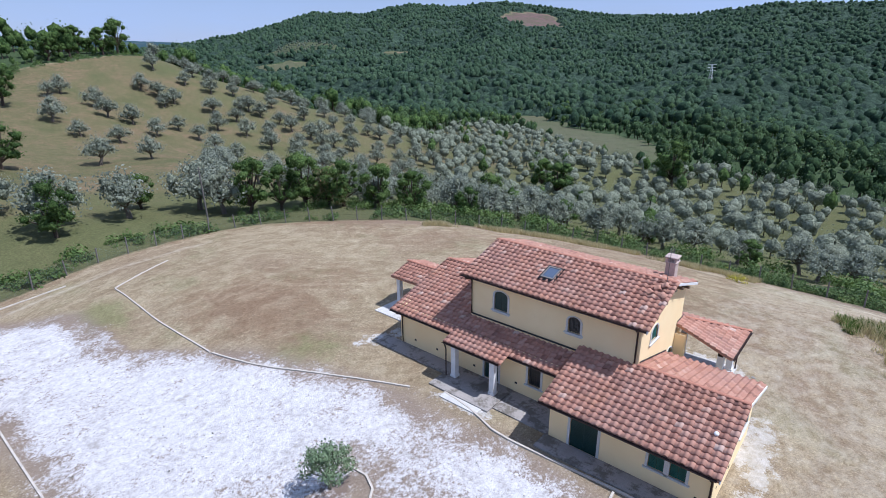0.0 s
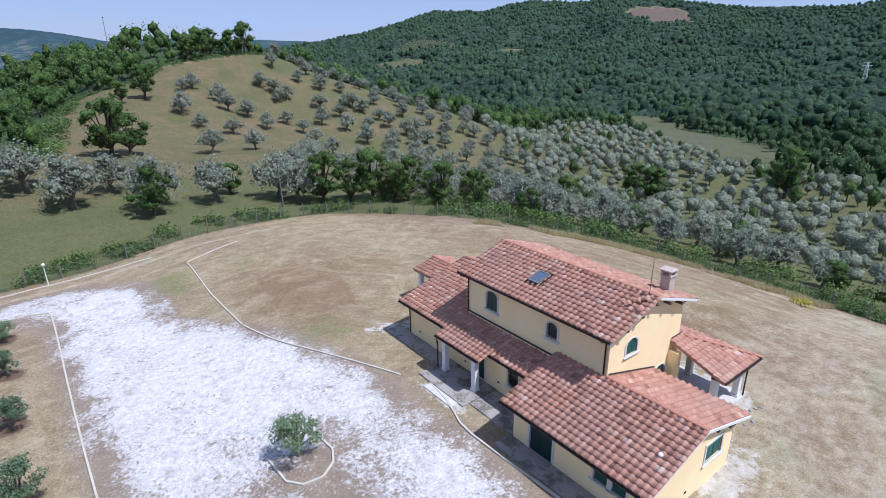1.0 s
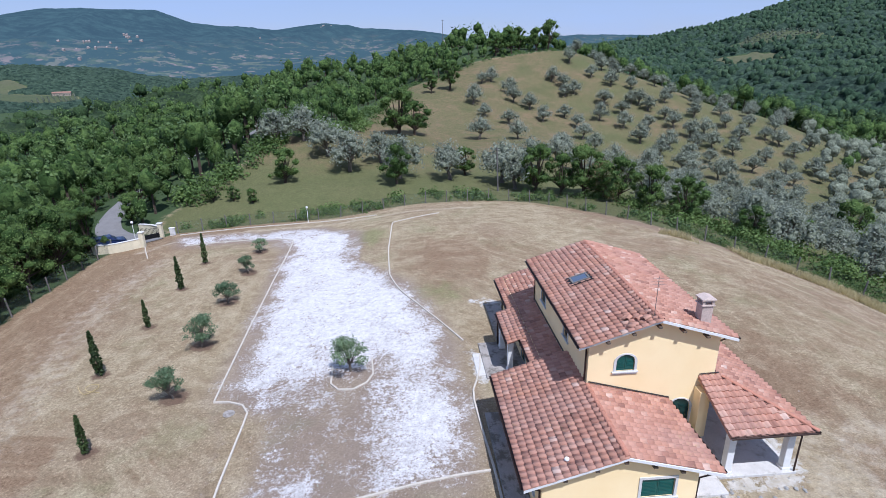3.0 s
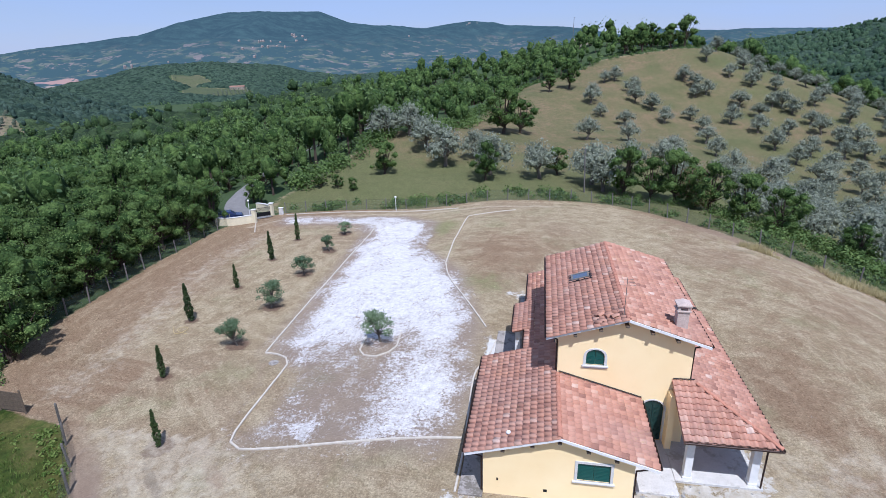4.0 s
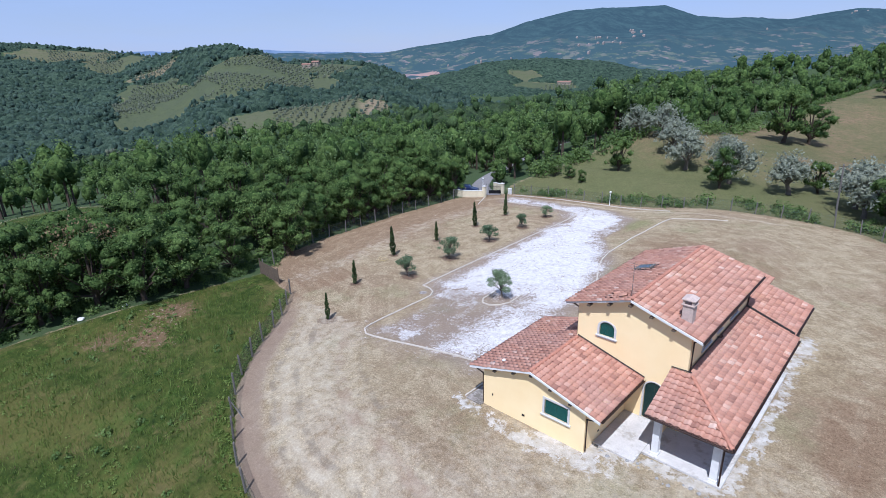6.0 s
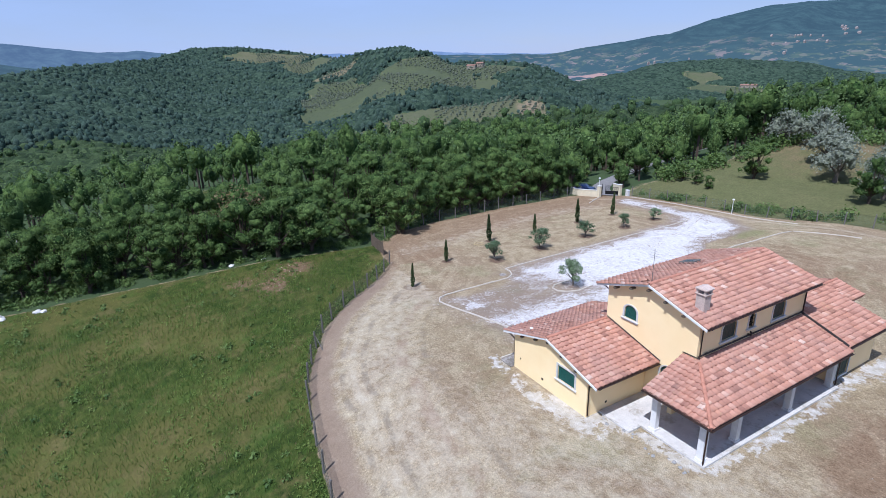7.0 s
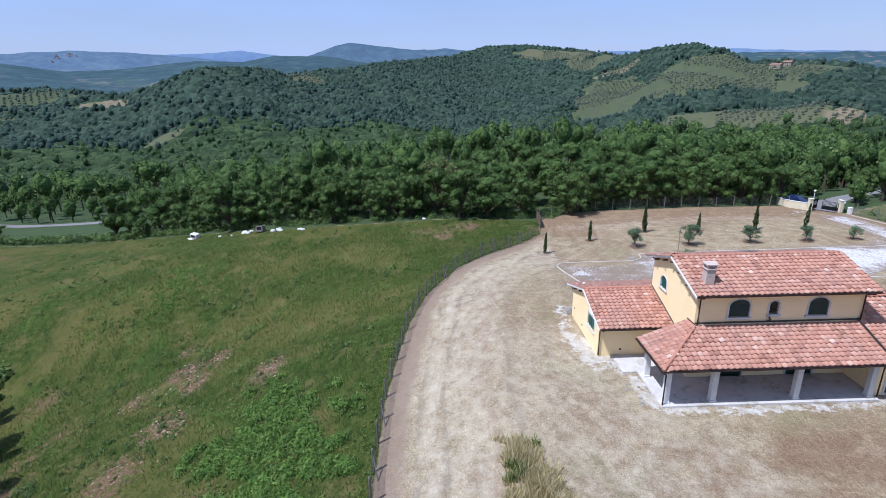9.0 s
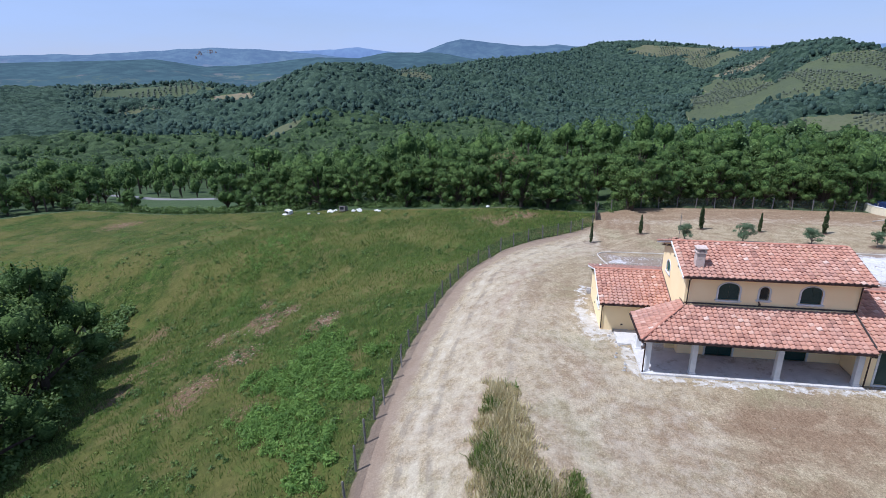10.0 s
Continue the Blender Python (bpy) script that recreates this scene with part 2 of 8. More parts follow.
    fld = k.mix(k.math("MULTIPLY", k.step(grain, 0.66, 0.72), 0.6), fld, (0.38, 0.37, 0.22))
    ea = k.math("ADD", k.math("MULTIPLY", k.attr("earth"), 1.1), k.math("MULTIPLY", k.math("SUBTRACT", k.noise(1.7, 9, 0.82), 0.5), 6.0))
    soil = k.mix(k.noise(2.4, 8, 0.85), (0.042, 0.027, 0.013), (0.26, 0.165, 0.098))
    soil = k.mix(k.math("MULTIPLY", k.step(k.noise(3.6, 7, 0.8), 0.58, 0.64), 0.7), soil, (0.52, 0.45, 0.36))
    fld = k.mix(k.math("MULTIPLY", k.step(ea, 0.62, 0.98), 0.92), fld, soil)
    fe = k.math("ADD", k.attr("field"), k.math("MULTIPLY", k.math("SUBTRACT", n2, 0.5), 0.5))
    col = k.mix(k.step(fe, 0.42, 0.58), col, fld)
    # olive meadow
    md = k.ramp(k.noise(0.09, 8, 0.72), (0.34, (0.090, 0.096, 0.042)), (0.47, (0.134, 0.116, 0.058)), (0.62, (0.186, 0.132, 0.078)))
    md = k.mix(k.math("MULTIPLY", k.step(k.noise(0.9, 8, 0.8), 0.44, 0.60), 0.66), md, (0.098, 0.100, 0.044))
    mg = k.mix(k.math("MULTIPLY", k.step(k.math("ADD", k.attr("lush"), k.math("MULTIPLY", k.math("SUBTRACT", k.noise(0.06, 7, 0.7), 0.5), 2.0)), 0.2, 0.9), 0.85), md, k.mix(n2, (0.070, 0.084, 0.032), (0.140, 0.140, 0.062)))
    mg = k.mix(1.0, mg, k.ramp(fine, (0.30, (0.5, 0.5, 0.5)), (0.5, (1.0, 1.0, 1.0)), (0.70, (1.6, 1.55, 1.5))), "MULTIPLY")
    col = k.mix(k.step(k.math("ADD", k.attr("meadow"), k.math("MULTIPLY", k.math("SUBTRACT", n2, 0.5), 0.4)), 0.4, 0.6), col, mg)
    # woodland floor and far slopes
    wd = k.mix(k.noise(0.12, 7, 0.75), (0.026, 0.045, 0.018), (0.075, 0.105, 0.046))
    col = k.mix(k.step(k.math("ADD", k.attr("wood"), k.math("MULTIPLY", k.math("SUBTRACT", n2, 0.5), 1.3)), 0.35, 0.65), col, wd)
    # far farmland: fields of different colour
    vo = k.n("TexVoronoi", feature="F1", inp={"Scale": 0.009, "Randomness": 1.0})
    k.link(p, vo.inputs["Vector"])
    sep = k.n("SeparateColor")
    k.link(vo.outputs["Color"], sep.inputs[0])
    fc = k.ramp(sep.outputs[0], (0.0, (0.05, 0.075, 0.03)), (0.35, (0.075, 0.10, 0.035)), (0.5, (0.13, 0.15, 0.06)), (0.68, (0.26, 0.22, 0.13)), (0.85, (0.33, 0.25, 0.17)), (1.0, (0.10, 0.12, 0.05)))
    fc = k.mix(k.step(k.noise(0.012, 6, 0.7), 0.48, 0.56), fc, (0.03, 0.045, 0.018))
    crop = k.attr("crop")
    cc = k.ramp(k.math("MULTIPLY", crop, 0.5), (0.0, (0.058, 0.076, 0.040)), (0.15, (0.074, 0.086, 0.049)), (0.27, (0.125, 0.116, 0.066)), (0.48, (0.24, 0.18, 0.125)), (0.8, (0.15, 0.095, 0.085)))
    cc = k.mix(k.math("MULTIPLY", k.step(k.noise(0.03, 7, 0.75), 0.42, 0.62), 0.6), cc, (0.085, 0.10, 0.046))
    cc = k.mix(k.math("MULTIPLY", k.step(k.noise(0.16, 6, 0.8), 0.5, 0.66), 0.6), cc, (0.045, 0.06, 0.026))
    fc = k.mix(k.step(crop, -0.5, -0.1), fc, cc)
    col = k.mix(k.step(k.attr("farm"), 0.4, 0.6), col, fc)
    h = k.mix(0.5, n3, k.noise(22, 3, 0.7))
    k.bump(h, 0.8, 0.12)
    return k.done(col, 0.95, spec=0.1)



def mat_scree():
    """Broken stones, each of its own shade."""
    k = Mat("field_stones")
    r = k.n("NewGeometry").outputs["Random Per Island"]
    c = k.ramp(r, (0.0, (0.045, 0.030, 0.018)), (0.35, (0.15, 0.090, 0.052)), (0.7, (0.245, 0.160, 0.108)), (0.94, (0.34, 0.25, 0.185)), (1.0, (0.48, 0.42, 0.35)))
    c = k.mix(k.math("MULTIPLY", k.noise(30, 5, 0.7), 0.4), c, (0.17, 0.11, 0.075))
    k.bump(k.noise(45, 4, 0.7), 0.4, 0.01)
    return k.done(c, 0.95, spec=0.1)


def mat_crown(name, dark, lite, fine):
    """Leafy crowns, each of its own green."""
    k = Mat(name)
    r = k.n("NewGeometry").outputs["Random Per Island"]
    mid = tuple((a + b) / 2 for a, b in zip(dark, lite))
    f = k.math("ADD", k.math("MULTIPLY", r, 0.42), k.math("MULTIPLY", k.noise(0.009, 6, 0.7), 0.58))
    c = k.ramp(f, (0.2, dark), (0.5, mid), (0.82, lite))
    c = k.mix(1.0, c, k.ramp(k.noise(fine, 6, 0.8), (0.34, (0.5, 0.52, 0.55)), (0.5, (1.0, 1.0, 1.0)), (0.66, (1.45, 1.42, 1.35))), "MULTIPLY")
    k.bump(k.noise(fine, 6, 0.75), 1.0, 1.0 / fine)
    return k.done(c, 0.95, spec=0.08)


def mat_canopy(name, dark, lite, cell, fine=1.0):
    """The closed canopy of far woods, crown by crown."""
    k = Mat(name)
    vo = k.n("TexVoronoi", feature="F1", inp={"Scale": cell, "Randomness": 1.0})
    k.link(k.pos(), vo.inputs["Vector"])
    sep = k.n("SeparateColor")
    k.link(vo.outputs["Color"], sep.inputs[0])
    mid = tuple((a + b) / 2 for a, b in zip(dark, lite))
    f = k.math("ADD", k.math("MULTIPLY", sep.outputs[0], 0.6), k.math("MULTIPLY", k.noise(0.02 * fine, 6, 0.7), 0.4))
    c = k.ramp(f, (0.2, dark), (0.5, mid), (0.8, lite))
    c = k.mix(1.0, c, k.ramp(k.noise(0.7 * fine, 6, 0.8), (0.32, (0.45, 0.47, 0.5)), (0.5, (1.0, 1.0, 1.0)), (0.68, (1.5, 1.45, 1.4))), "MULTIPLY")
    h = k.math("ADD", k.math("MULTIPLY", vo.outputs["Distance"], -1.0), k.math("MULTIPLY", k.noise(0.6 * fine, 5, 0.7), 0.8))
    k.bump(h, 1.0, 3.0 / fine)
    return k.done(c, 0.9, spec=0.1)


STUCCO = mat_stucco()
TILE_ONE, TILE_MANY = mat_tile(False), mat_tile(True)
RIDGE = mat_plain("ridge_clay", (0.46, 0.21, 0.14), 0.85, vary=0.4, scale=4)
WHITE = mat_plain("white_render", (0.74, 0.73, 0.71), 0.8, vary=0.15)
STONE = mat_plain("travertine", (0.62, 0.60, 0.57), 0.75, vary=0.2)
KERB = mat_plain("kerb_stone", (0.53, 0.475, 0.40), 0.85, vary=0.3)
GREEN = mat_plain("green_paint", (0.008, 0.085, 0.070), 0.45, vary=0.2, spec=0.5)
DARK_GREEN = mat_plain("dark_green_paint", (0.010, 0.040, 0.035), 0.45, vary=0.2, spec=0.5)
BROWN = mat_plain("brown_metal", (0.045, 0.026, 0.020), 0.45, metal=0.3, vary=0.3)
WOOD = mat_plain("weathered_wood", (0.14, 0.105, 0.075), 0.85, vary=0.45, scale=6)
POST = mat_plain("grey_post", (0.17, 0.155, 0.14), 0.85, vary=0.4, scale=6)
CONCRETE = mat_worn("paving_concrete", (0.36, 0.325, 0.295), (0.11, 0.095, 0.072), 0.46)
PALE = mat_worn("pale_screed", (0.60, 0.575, 0.54), (0.33, 0.30, 0.25), 0.52)
IRON = mat_plain("dark_iron", (0.02, 0.02, 0.022), 0.5, metal=0.6)
BARK = mat_plain("bark", (0.075, 0.055, 0.04), 0.95, vary=0.5, scale=5)
OLIVE_BARK = mat_plain("olive_bark", (0.15, 0.125, 0.10), 0.95, vary=0.45, scale=6)
ROCK = mat_plain("limestone", (0.32, 0.31, 0.29), 0.9, vary=0.35)
RUBBLE = mat_scree()
GROUND = mat_ground()
OAK_LEAF = mat_leaf("oak_leaf", (0.046, 0.092, 0.026), (0.175, 0.250, 0.072), trans=0.45)
RUST_LEAF = mat_leaf("browning_leaf", (0.075, 0.072, 0.030), (0.235, 0.165, 0.085), trans=0.3)
OLIVE_LEAF = mat_leaf("olive_leaf", (0.205, 0.228, 0.168), (0.320, 0.342, 0.262), trans=0.4)
YOUNG_OLIVE = mat_leaf("young_olive_leaf", (0.065, 0.11, 0.055), (0.19, 0.255, 0.135), trans=0.15)
CYPRESS_LEAF = mat_leaf("cypress_leaf", (0.024, 0.042, 0.013), (0.07, 0.1, 0.03), trans=0.1)
FAR_LEAF = mat_leaf("woodland_leaf", (0.044, 0.088, 0.033), (0.180, 0.258, 0.090), joined=True, trans=0.45)
GROVE_LEAF = mat_leaf("grove_leaf", (0.135, 0.162, 0.108), (0.265, 0.290, 0.205), joined=True, trans=0.4)
NETTLE_LEAF = mat_leaf("nettle_leaf", (0.062, 0.13, 0.022), (0.18, 0.285, 0.058), joined=True, trans=0.35)
SHRUB_LEAF = mat_leaf("shrub_leaf", (0.045, 0.09, 0.022), (0.145, 0.21, 0.058), joined=True)
WEED_LEAF = mat_leaf("weed_leaf", (0.084, 0.142, 0.025), (0.195, 0.250, 0.062), joined=True, trans=0.35)
FIELD_BLADE = mat_leaf("field_blade", (0.11, 0.138, 0.030), (0.25, 0.26, 0.078), joined=True, trans=0.42)
STRAW = mat_leaf("straw_leaf", (0.36, 0.31, 0.14), (0.66, 0.56, 0.33), joined=True, trans=0.4)
# Far canopy: distance haze is put into the leaf colour as extra blue.
HAZY_CANOPY = mat_canopy("far_canopy", (0.017, 0.034, 0.023), (0.062, 0.096, 0.062), 0.17)
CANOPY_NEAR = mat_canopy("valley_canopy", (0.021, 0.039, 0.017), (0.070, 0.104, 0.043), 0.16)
# Bluish cast of both crown colours stands for distance haze, strongest in the second.
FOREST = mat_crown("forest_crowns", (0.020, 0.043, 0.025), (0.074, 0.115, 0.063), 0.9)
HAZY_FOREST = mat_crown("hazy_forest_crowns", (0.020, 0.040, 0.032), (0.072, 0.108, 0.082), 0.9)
VALLEY_CORE = mat_crown("valley_crowns", (0.024, 0.048, 0.02), (0.085, 0.13, 0.05), 1.2)
# East wood: darker green, with some distance haze put into both colours.
EAST_CORE = mat_crown("east_crowns", (0.022, 0.046, 0.02), (0.08, 0.125, 0.052), 1.6)
EAST_LEAF = mat_leaf("east_wood_leaf", (0.026, 0.056, 0.022), (0.115, 0.175, 0.068), joined=True, trans=0.2)
CROWN_CORE = mat_canopy("oak_crown_core", (0.028, 0.058, 0.015), (0.105, 0.162, 0.046), 1.0, 6.0)
OLIVE_CORE = mat_canopy("olive_crown_core", (0.150, 0.170, 0.118), (0.250, 0.272, 0.195), 1.4, 8.0)
ROW_CROWN = mat_crown("olive_row_crowns", (0.065, 0.08, 0.055), (0.13, 0.145, 0.105), 1.0)
TARMAC = mat_plain("worn_tarmac", (0.20, 0.19, 0.185), 0.95, vary=0.3, scale=0.9)
BROOM_LEAF = mat_leaf("broom_flower", (0.30, 0.27, 0.03), (0.55, 0.50, 0.06), joined=True)
GRAVEL_WEED = mat_leaf("gravel_weed_leaf", (0.16, 0.15, 0.12), (0.34, 0.32, 0.26), joined=True)

# ---- helpers for meshes ----
def obj(name, verts, faces, material, parent=None, label="", smooth=False):
    """Links a mesh from lists as one object."""
    me = bpy.data.meshes.new(name)
    me.from_pydata([tuple(v) for v in verts], [], [tuple(f) for f in faces])
    if material:
        me.materials.append(material)
    if smooth:
        me.polygons.foreach_set("use_smooth", [True] * len(me.polygons))
    me.update()
    ob = new(name, me)
    if parent:
        ob.parent = parent
    return tagged(ob, label)


def part(name, bm, material, parent, label=""):
    """Links a bmesh as one mesh object under a thing or a part."""
    me = bpy.data.meshes.new(name)
    bm.to_mesh(me)
    bm.free()
    me.materials.append(material)
    ob = new(name, me)
    if parent:
        ob.parent = parent
    return tagged(ob, label)


def box_bm(x0, y0, z0, x1, y1, z1, bevel=0.0):
    bm = bmesh.new()
    bmesh.ops.create_cube(bm, size=1)
    for v in bm.verts:
        v.co = Vector(((x0 + x1) / 2 + v.co.x * (x1 - x0), (y0 + y1) / 2 + v.co.y * (y1 - y0), (z0 + z1) / 2 + v.co.z * (z1 - z0)))
    if bevel:
        bmesh.ops.bevel(bm, geom=bm.edges[:], offset=bevel, segments=1, affect="EDGES")
    return bm


def tube_bm(points, radii, sides=8):
    """A tube along points, each with its own radius."""
    bm = bmesh.new()
    rings = []
    for i, p in enumerate(points):
        p = Vector(p)
        d = Vector(points[min(i + 1, len(points) - 1)]) - Vector(points[max(i - 1, 0)])
        q = d.to_track_quat("Z", "Y")
        rings.append([bm.verts.new(p + q @ Vector((math.cos(a) * radii[i], math.sin(a) * radii[i], 0))) for a in (2 * math.pi * s / sides for s in range(sides))])
    for a, b in zip(rings, rings[1:]):
        for s in range(sides):
            bm.faces.new((a[s], a[(s + 1) % sides], b[(s + 1) % sides], b[s]))
    bm.faces.new(rings[0][::-1])
    bm.faces.new(rings[-1])
    return bm


def add_bm(bm, other):
    """Adds the mesh of other to bm."""
    me = bpy.data.meshes.new("joined")
    other.to_mesh(me)
    other.free()
    bm.from_mesh(me)
    bpy.data.meshes.remove(me)
    return bm


def sstep(a, b, v):
    t = np.clip((v - a) / (b - a), 0, 1)
    return t * t * (3 - 2 * t)


def lumps(x, y, size, seed):
    """Smooth noise from a few sine waves, about -1 to 1."""
    r = np.random.RandomState(seed)
    v = 0
    for i in range(15):
        a, ph = r.rand(2) * 6.283
        f = (0.5 + r.rand() * 1.3) * 6.283 / size
        v = v + np.sin((x * np.cos(a) + y * np.sin(a)) * f + ph) * (0.5 + 0.5 * r.rand())
    return v / 5.2


def ridge(x, y, pts, width):
    """Height of a rounded ridge along a line of (x, y, top)."""
    best = np.zeros_like(x)
    for (ax, ay, az), (bx, by, bz) in zip(pts, pts[1:]):
        dx, dy = bx - ax, by - ay
        t = np.clip(((x - ax) * dx + (y - ay) * dy) / (dx * dx + dy * dy), 0, 1)
        d2 = (x - ax - t * dx) ** 2 + (y - ay - t * dy) ** 2
        best = np.maximum(best, (az + t * (bz - az)) * np.exp(-d2 / (2 * width * width)))
    return best


def az_pt(az, r, z):
    return (r * math.sin(radians(az)), r * math.cos(radians(az)), z)


FENCE = [(31, -13.6), (18, -14.7), (8.3, -14.6), (2, -13.9), (-3, -13.1), (-8.8, -11.6), (-14.9, -8.4), (-18.7, -4.7), (-22, -0.7), (-26.0, 2.8)]
FENCE_W = [(-33.5, 4.2), (-37.5, 10.2), (-38.5, 15.3), (-38.8, 20.5), (-39.3, 28), (-39.2, 37), (-38.8, 43.5)]
FENCE_N = [(-34.2, 50.6), (-25.5, 52.9), (-14, 54), (-5, 55.4), (2, 56), (7, 55.8), (12, 54.0), (15.7, 50.0), (19.8, 44.2), (24, 39.0), (29, 34.8), (34, 31.2), (37.6, 24.5), (38.8, 18), (39, 12), (38.2, 5), (36, -5), (31, -13.6)]
SITE = FENCE[:-1] + [FENCE[-1]] + FENCE_W + FENCE_N[:-1]


def inside(x, y, poly):
    c = np.zeros(np.shape(x), bool)
    for (ax, ay), (bx, by) in zip(poly, poly[1:] + poly[:1]):
        cross = ((ay > y) != (by > y)) & (x < (bx - ax) * (y - ay) / (by - ay + 1e-12) + ax)
        c ^= cross
    return c


def edge_dist(x, y, poly, closed=True):
    best = np.full(np.shape(x), 1e9)
    for (ax, ay), (bx, by) in zip(poly, poly[1:] + (poly[:1] if closed else [])):
        dx, dy = bx - ax, by - ay
        t = np.clip(((x - ax) * dx + (y - ay) * dy) / (dx * dx + dy * dy), 0, 1)
        best = np.minimum(best, np.hypot(x - ax - t * dx, y - ay - t * dy))
    return best


def signed(x, y, poly):
    """Metres inside the outline, minus outside."""
    d = edge_dist(x, y, poly)
    return np.where(inside(x, y, poly), d, -d)


HILL = [(-110.0, 290.0, 4.0), (-40.0, 262.0, 14.6), (20.0, 243.0, 13.5), (62.0, 203.0, 29.3), (98.8, 163.8, 18.8), (128.8, 118.8, 4.7)]
SPUR = [(15.0, 225.0, 7.2), (2.0, 160.0, 7.7), (-25.7, 118.0, 6.9), (-27.4, 92.0, 7.8), (-24.2, 66.0, 2.8)]
BEYOND = [az_pt(-42.4, 1560, 14), az_pt(-40.4, 1600, 56), az_pt(-36.9, 1620, 80), az_pt(-32.7, 1650, 84), az_pt(-28.4, 1640, 74), az_pt(-25.3, 1620, 54), az_pt(-20.8, 1600, 40), az_pt(-15, 1600, 44)]
# skyline of the middle distance: azimuth from +y clockwise, degrees up from the eye, distance
MIDDLE = ((-180, -0.5, 900), (-140, -1.2, 950), (-132, -1.4, 1000), (-125, -1.1, 1000), (-120, -1.9, 900), (-117.5, -1.3, 800), (-113.4, 0.4, 780), (-108, 0.35, 800), (-104.5, -0.2, 850), (-99, 0.2, 950), (-94, 0.8, 1050), (-88, 1.2, 1250),
          (-84, 2.1, 1500), (-80, 2.2, 1550), (-74, 1.6, 1500), (-70, 1.1, 1300), (-67, 1.7, 1100), (-64, 2.0, 1050), (-61, 1.3, 1000), (-59, 0.4, 950), (-56, 0.4, 930), (-52, 0.2, 900), (-49, -0.6, 880), (-45, -2.5, 850),
          (-40, -4.2, 820), (-36, -4.9, 800), (-28, -4.6, 800), (-12, -3.5, 850), (8, -0.3, 900), (20, 0.7, 950), (26, 1.5, 1050), (30, 2.3, 1150),
          (36.5, 4.1, 1250), (41, 3.9, 1250), (45.5, 4.8, 1300), (50, 4.55, 1300), (55, 4.95, 1300), (58, 4.5, 1300), (65.5, 3.5, 1250), (72, 3.3, 1200), (79, 4.0, 1150), (88, 3.6, 1150), (105, 3.0, 1100), (130, 0.5, 1000), (180, -0.5, 900))
# where the slopes beyond begin: azimuth, distance, level
FOOT = ((-180, 300, -40), (-140, 330, -45), (-110, 340, -52), (-80, 400, -58), (-60, 410, -54), (-40, 420, -50), (-22, 480, -40), (0, 480, -30), (25, 420, -30), (45, 340, -21), (65, 290, -17), (90, 210, -18), (120, 200, -25), (180, 300, -40))


def table(rows, azi, k):
    return np.interp(azi, [r[0] for r in rows], [r[k] for r in rows])


def height(x, y):
    """The lie of the land."""
    x, y = np.asarray(x, float), np.asarray(y, float)
    h = -0.33 - 1.22 * sstep(1.5, 18, -x) - 0.02 * np.maximum(0, -20 - x)
    k = 0.27 - 0.16 * sstep(4, 27, -x)
    ds = np.maximum(0, -y - 4.5)
    h = h - k * np.where(ds < 5, ds * ds / 10, ds - 2.5) * (1 - 0.35 * sstep(50, 160, ds))
    de = np.maximum(0, x - 21)
    h = h - 0.25 * np.where(de < 6, de * de / 12, de - 3) * (1 - 0.62 * sstep(30, 210, de))
    dn = np.maximum(0, y - 44)
    h = h - 0.06 * np.minimum(dn, 12)
    r = np.hypot(x, y)
    azi = np.degrees(np.arctan2(x, y))
    wst = sstep(-18, -45, azi) * sstep(-165, -120, azi)
    h = h - wst * 9 * sstep(55, 170, r)
    h = h + ridge(x, y, HILL, 32) + ridge(x, y, SPUR, 18) * sstep(53, 66, y)
    rf, zf = table(FOOT, azi, 1), table(FOOT, azi, 2)
    rm, em = table(MIDDLE, azi, 2), table(MIDDLE, azi, 1)
    up = np.clip((r - rf) / (rm - rf), 0, 1)
    ef = np.degrees(np.arctan2(zf - 18.5, rf))
    over = np.clip(r - rm, 0, 2600)
    far = 18.5 + np.minimum(r, rm) * np.tan(np.radians(ef + (em - ef) * up ** 0.8)) - 7
    ease = sstep(0.02, 0.25, up) * (1 - sstep(0.72, 0.98, up))
    far = far + (16 + 13 * sstep(15, 35, azi)) * (0.45 - 1.25 * np.abs(lumps(x, y, 520, 5))) * ease + 6 * lumps(x, y, 150, 9) * ease
    far = far + (-75 - far) * sstep(0, 650, over)
    far = far + ridge(x, y, BEYOND, 150) * sstep(1000, 1250, r)
    h = np.maximum(h, -60)
    near = 1 - sstep(0.30, 1.0, r / rf)
    hill = sstep(330, 250, np.hypot(x - 20, y - 215)) * sstep(130, 170, r)
    near = np.maximum(near, hill * sstep(420, 330, r))
    h = h * near + far * (1 - near)
    return h + sstep(60, 130, r) * 0.9 * lumps(x, y, 60, 3) + 0.05 * lumps(x, y, 7, 4) * sstep(14, 26, r)


def z_at(x, y):
    return float(height(np.array([x]), np.array([y]))[0])


# ---- ground sheet ----
YOUNG_CYPRESSES = ((-18.6, 1.85, 0.72), (-23.1, 8.35, 0.85), (-26.4, 16.45, 1.15), (-26.2, 23.4, 0.82), (-26.4, 31.0, 1.08), (-26.4, 37.6, 0.98))
YOUNG_OLIVES = ((-20.2, 13.05, 0.85), (-20.7, 19.6, 1.0), (-20.95, 27.15, 0.88), (-20.95, 34.05, 0.75), (-21.3, 40.2, 0.72), (-9.1, 13.9, 1.0))
GRAVEL = [(-7, 2.6), (-13.9, 3.0), (-14.3, 9.5), (-16.6, 12.8), (-17.0, 24), (-17.7, 40), (-20.5, 44), (-31, 44.4), (-32, 47.5), (-16, 48), (-11.5, 44), (-11.6, 34.5), (-9.4, 31.5), (-6.2, 27), (-4.3, 21), (-2.9, 15.5), (-2.4, 9), (-3.0, 3.2)]
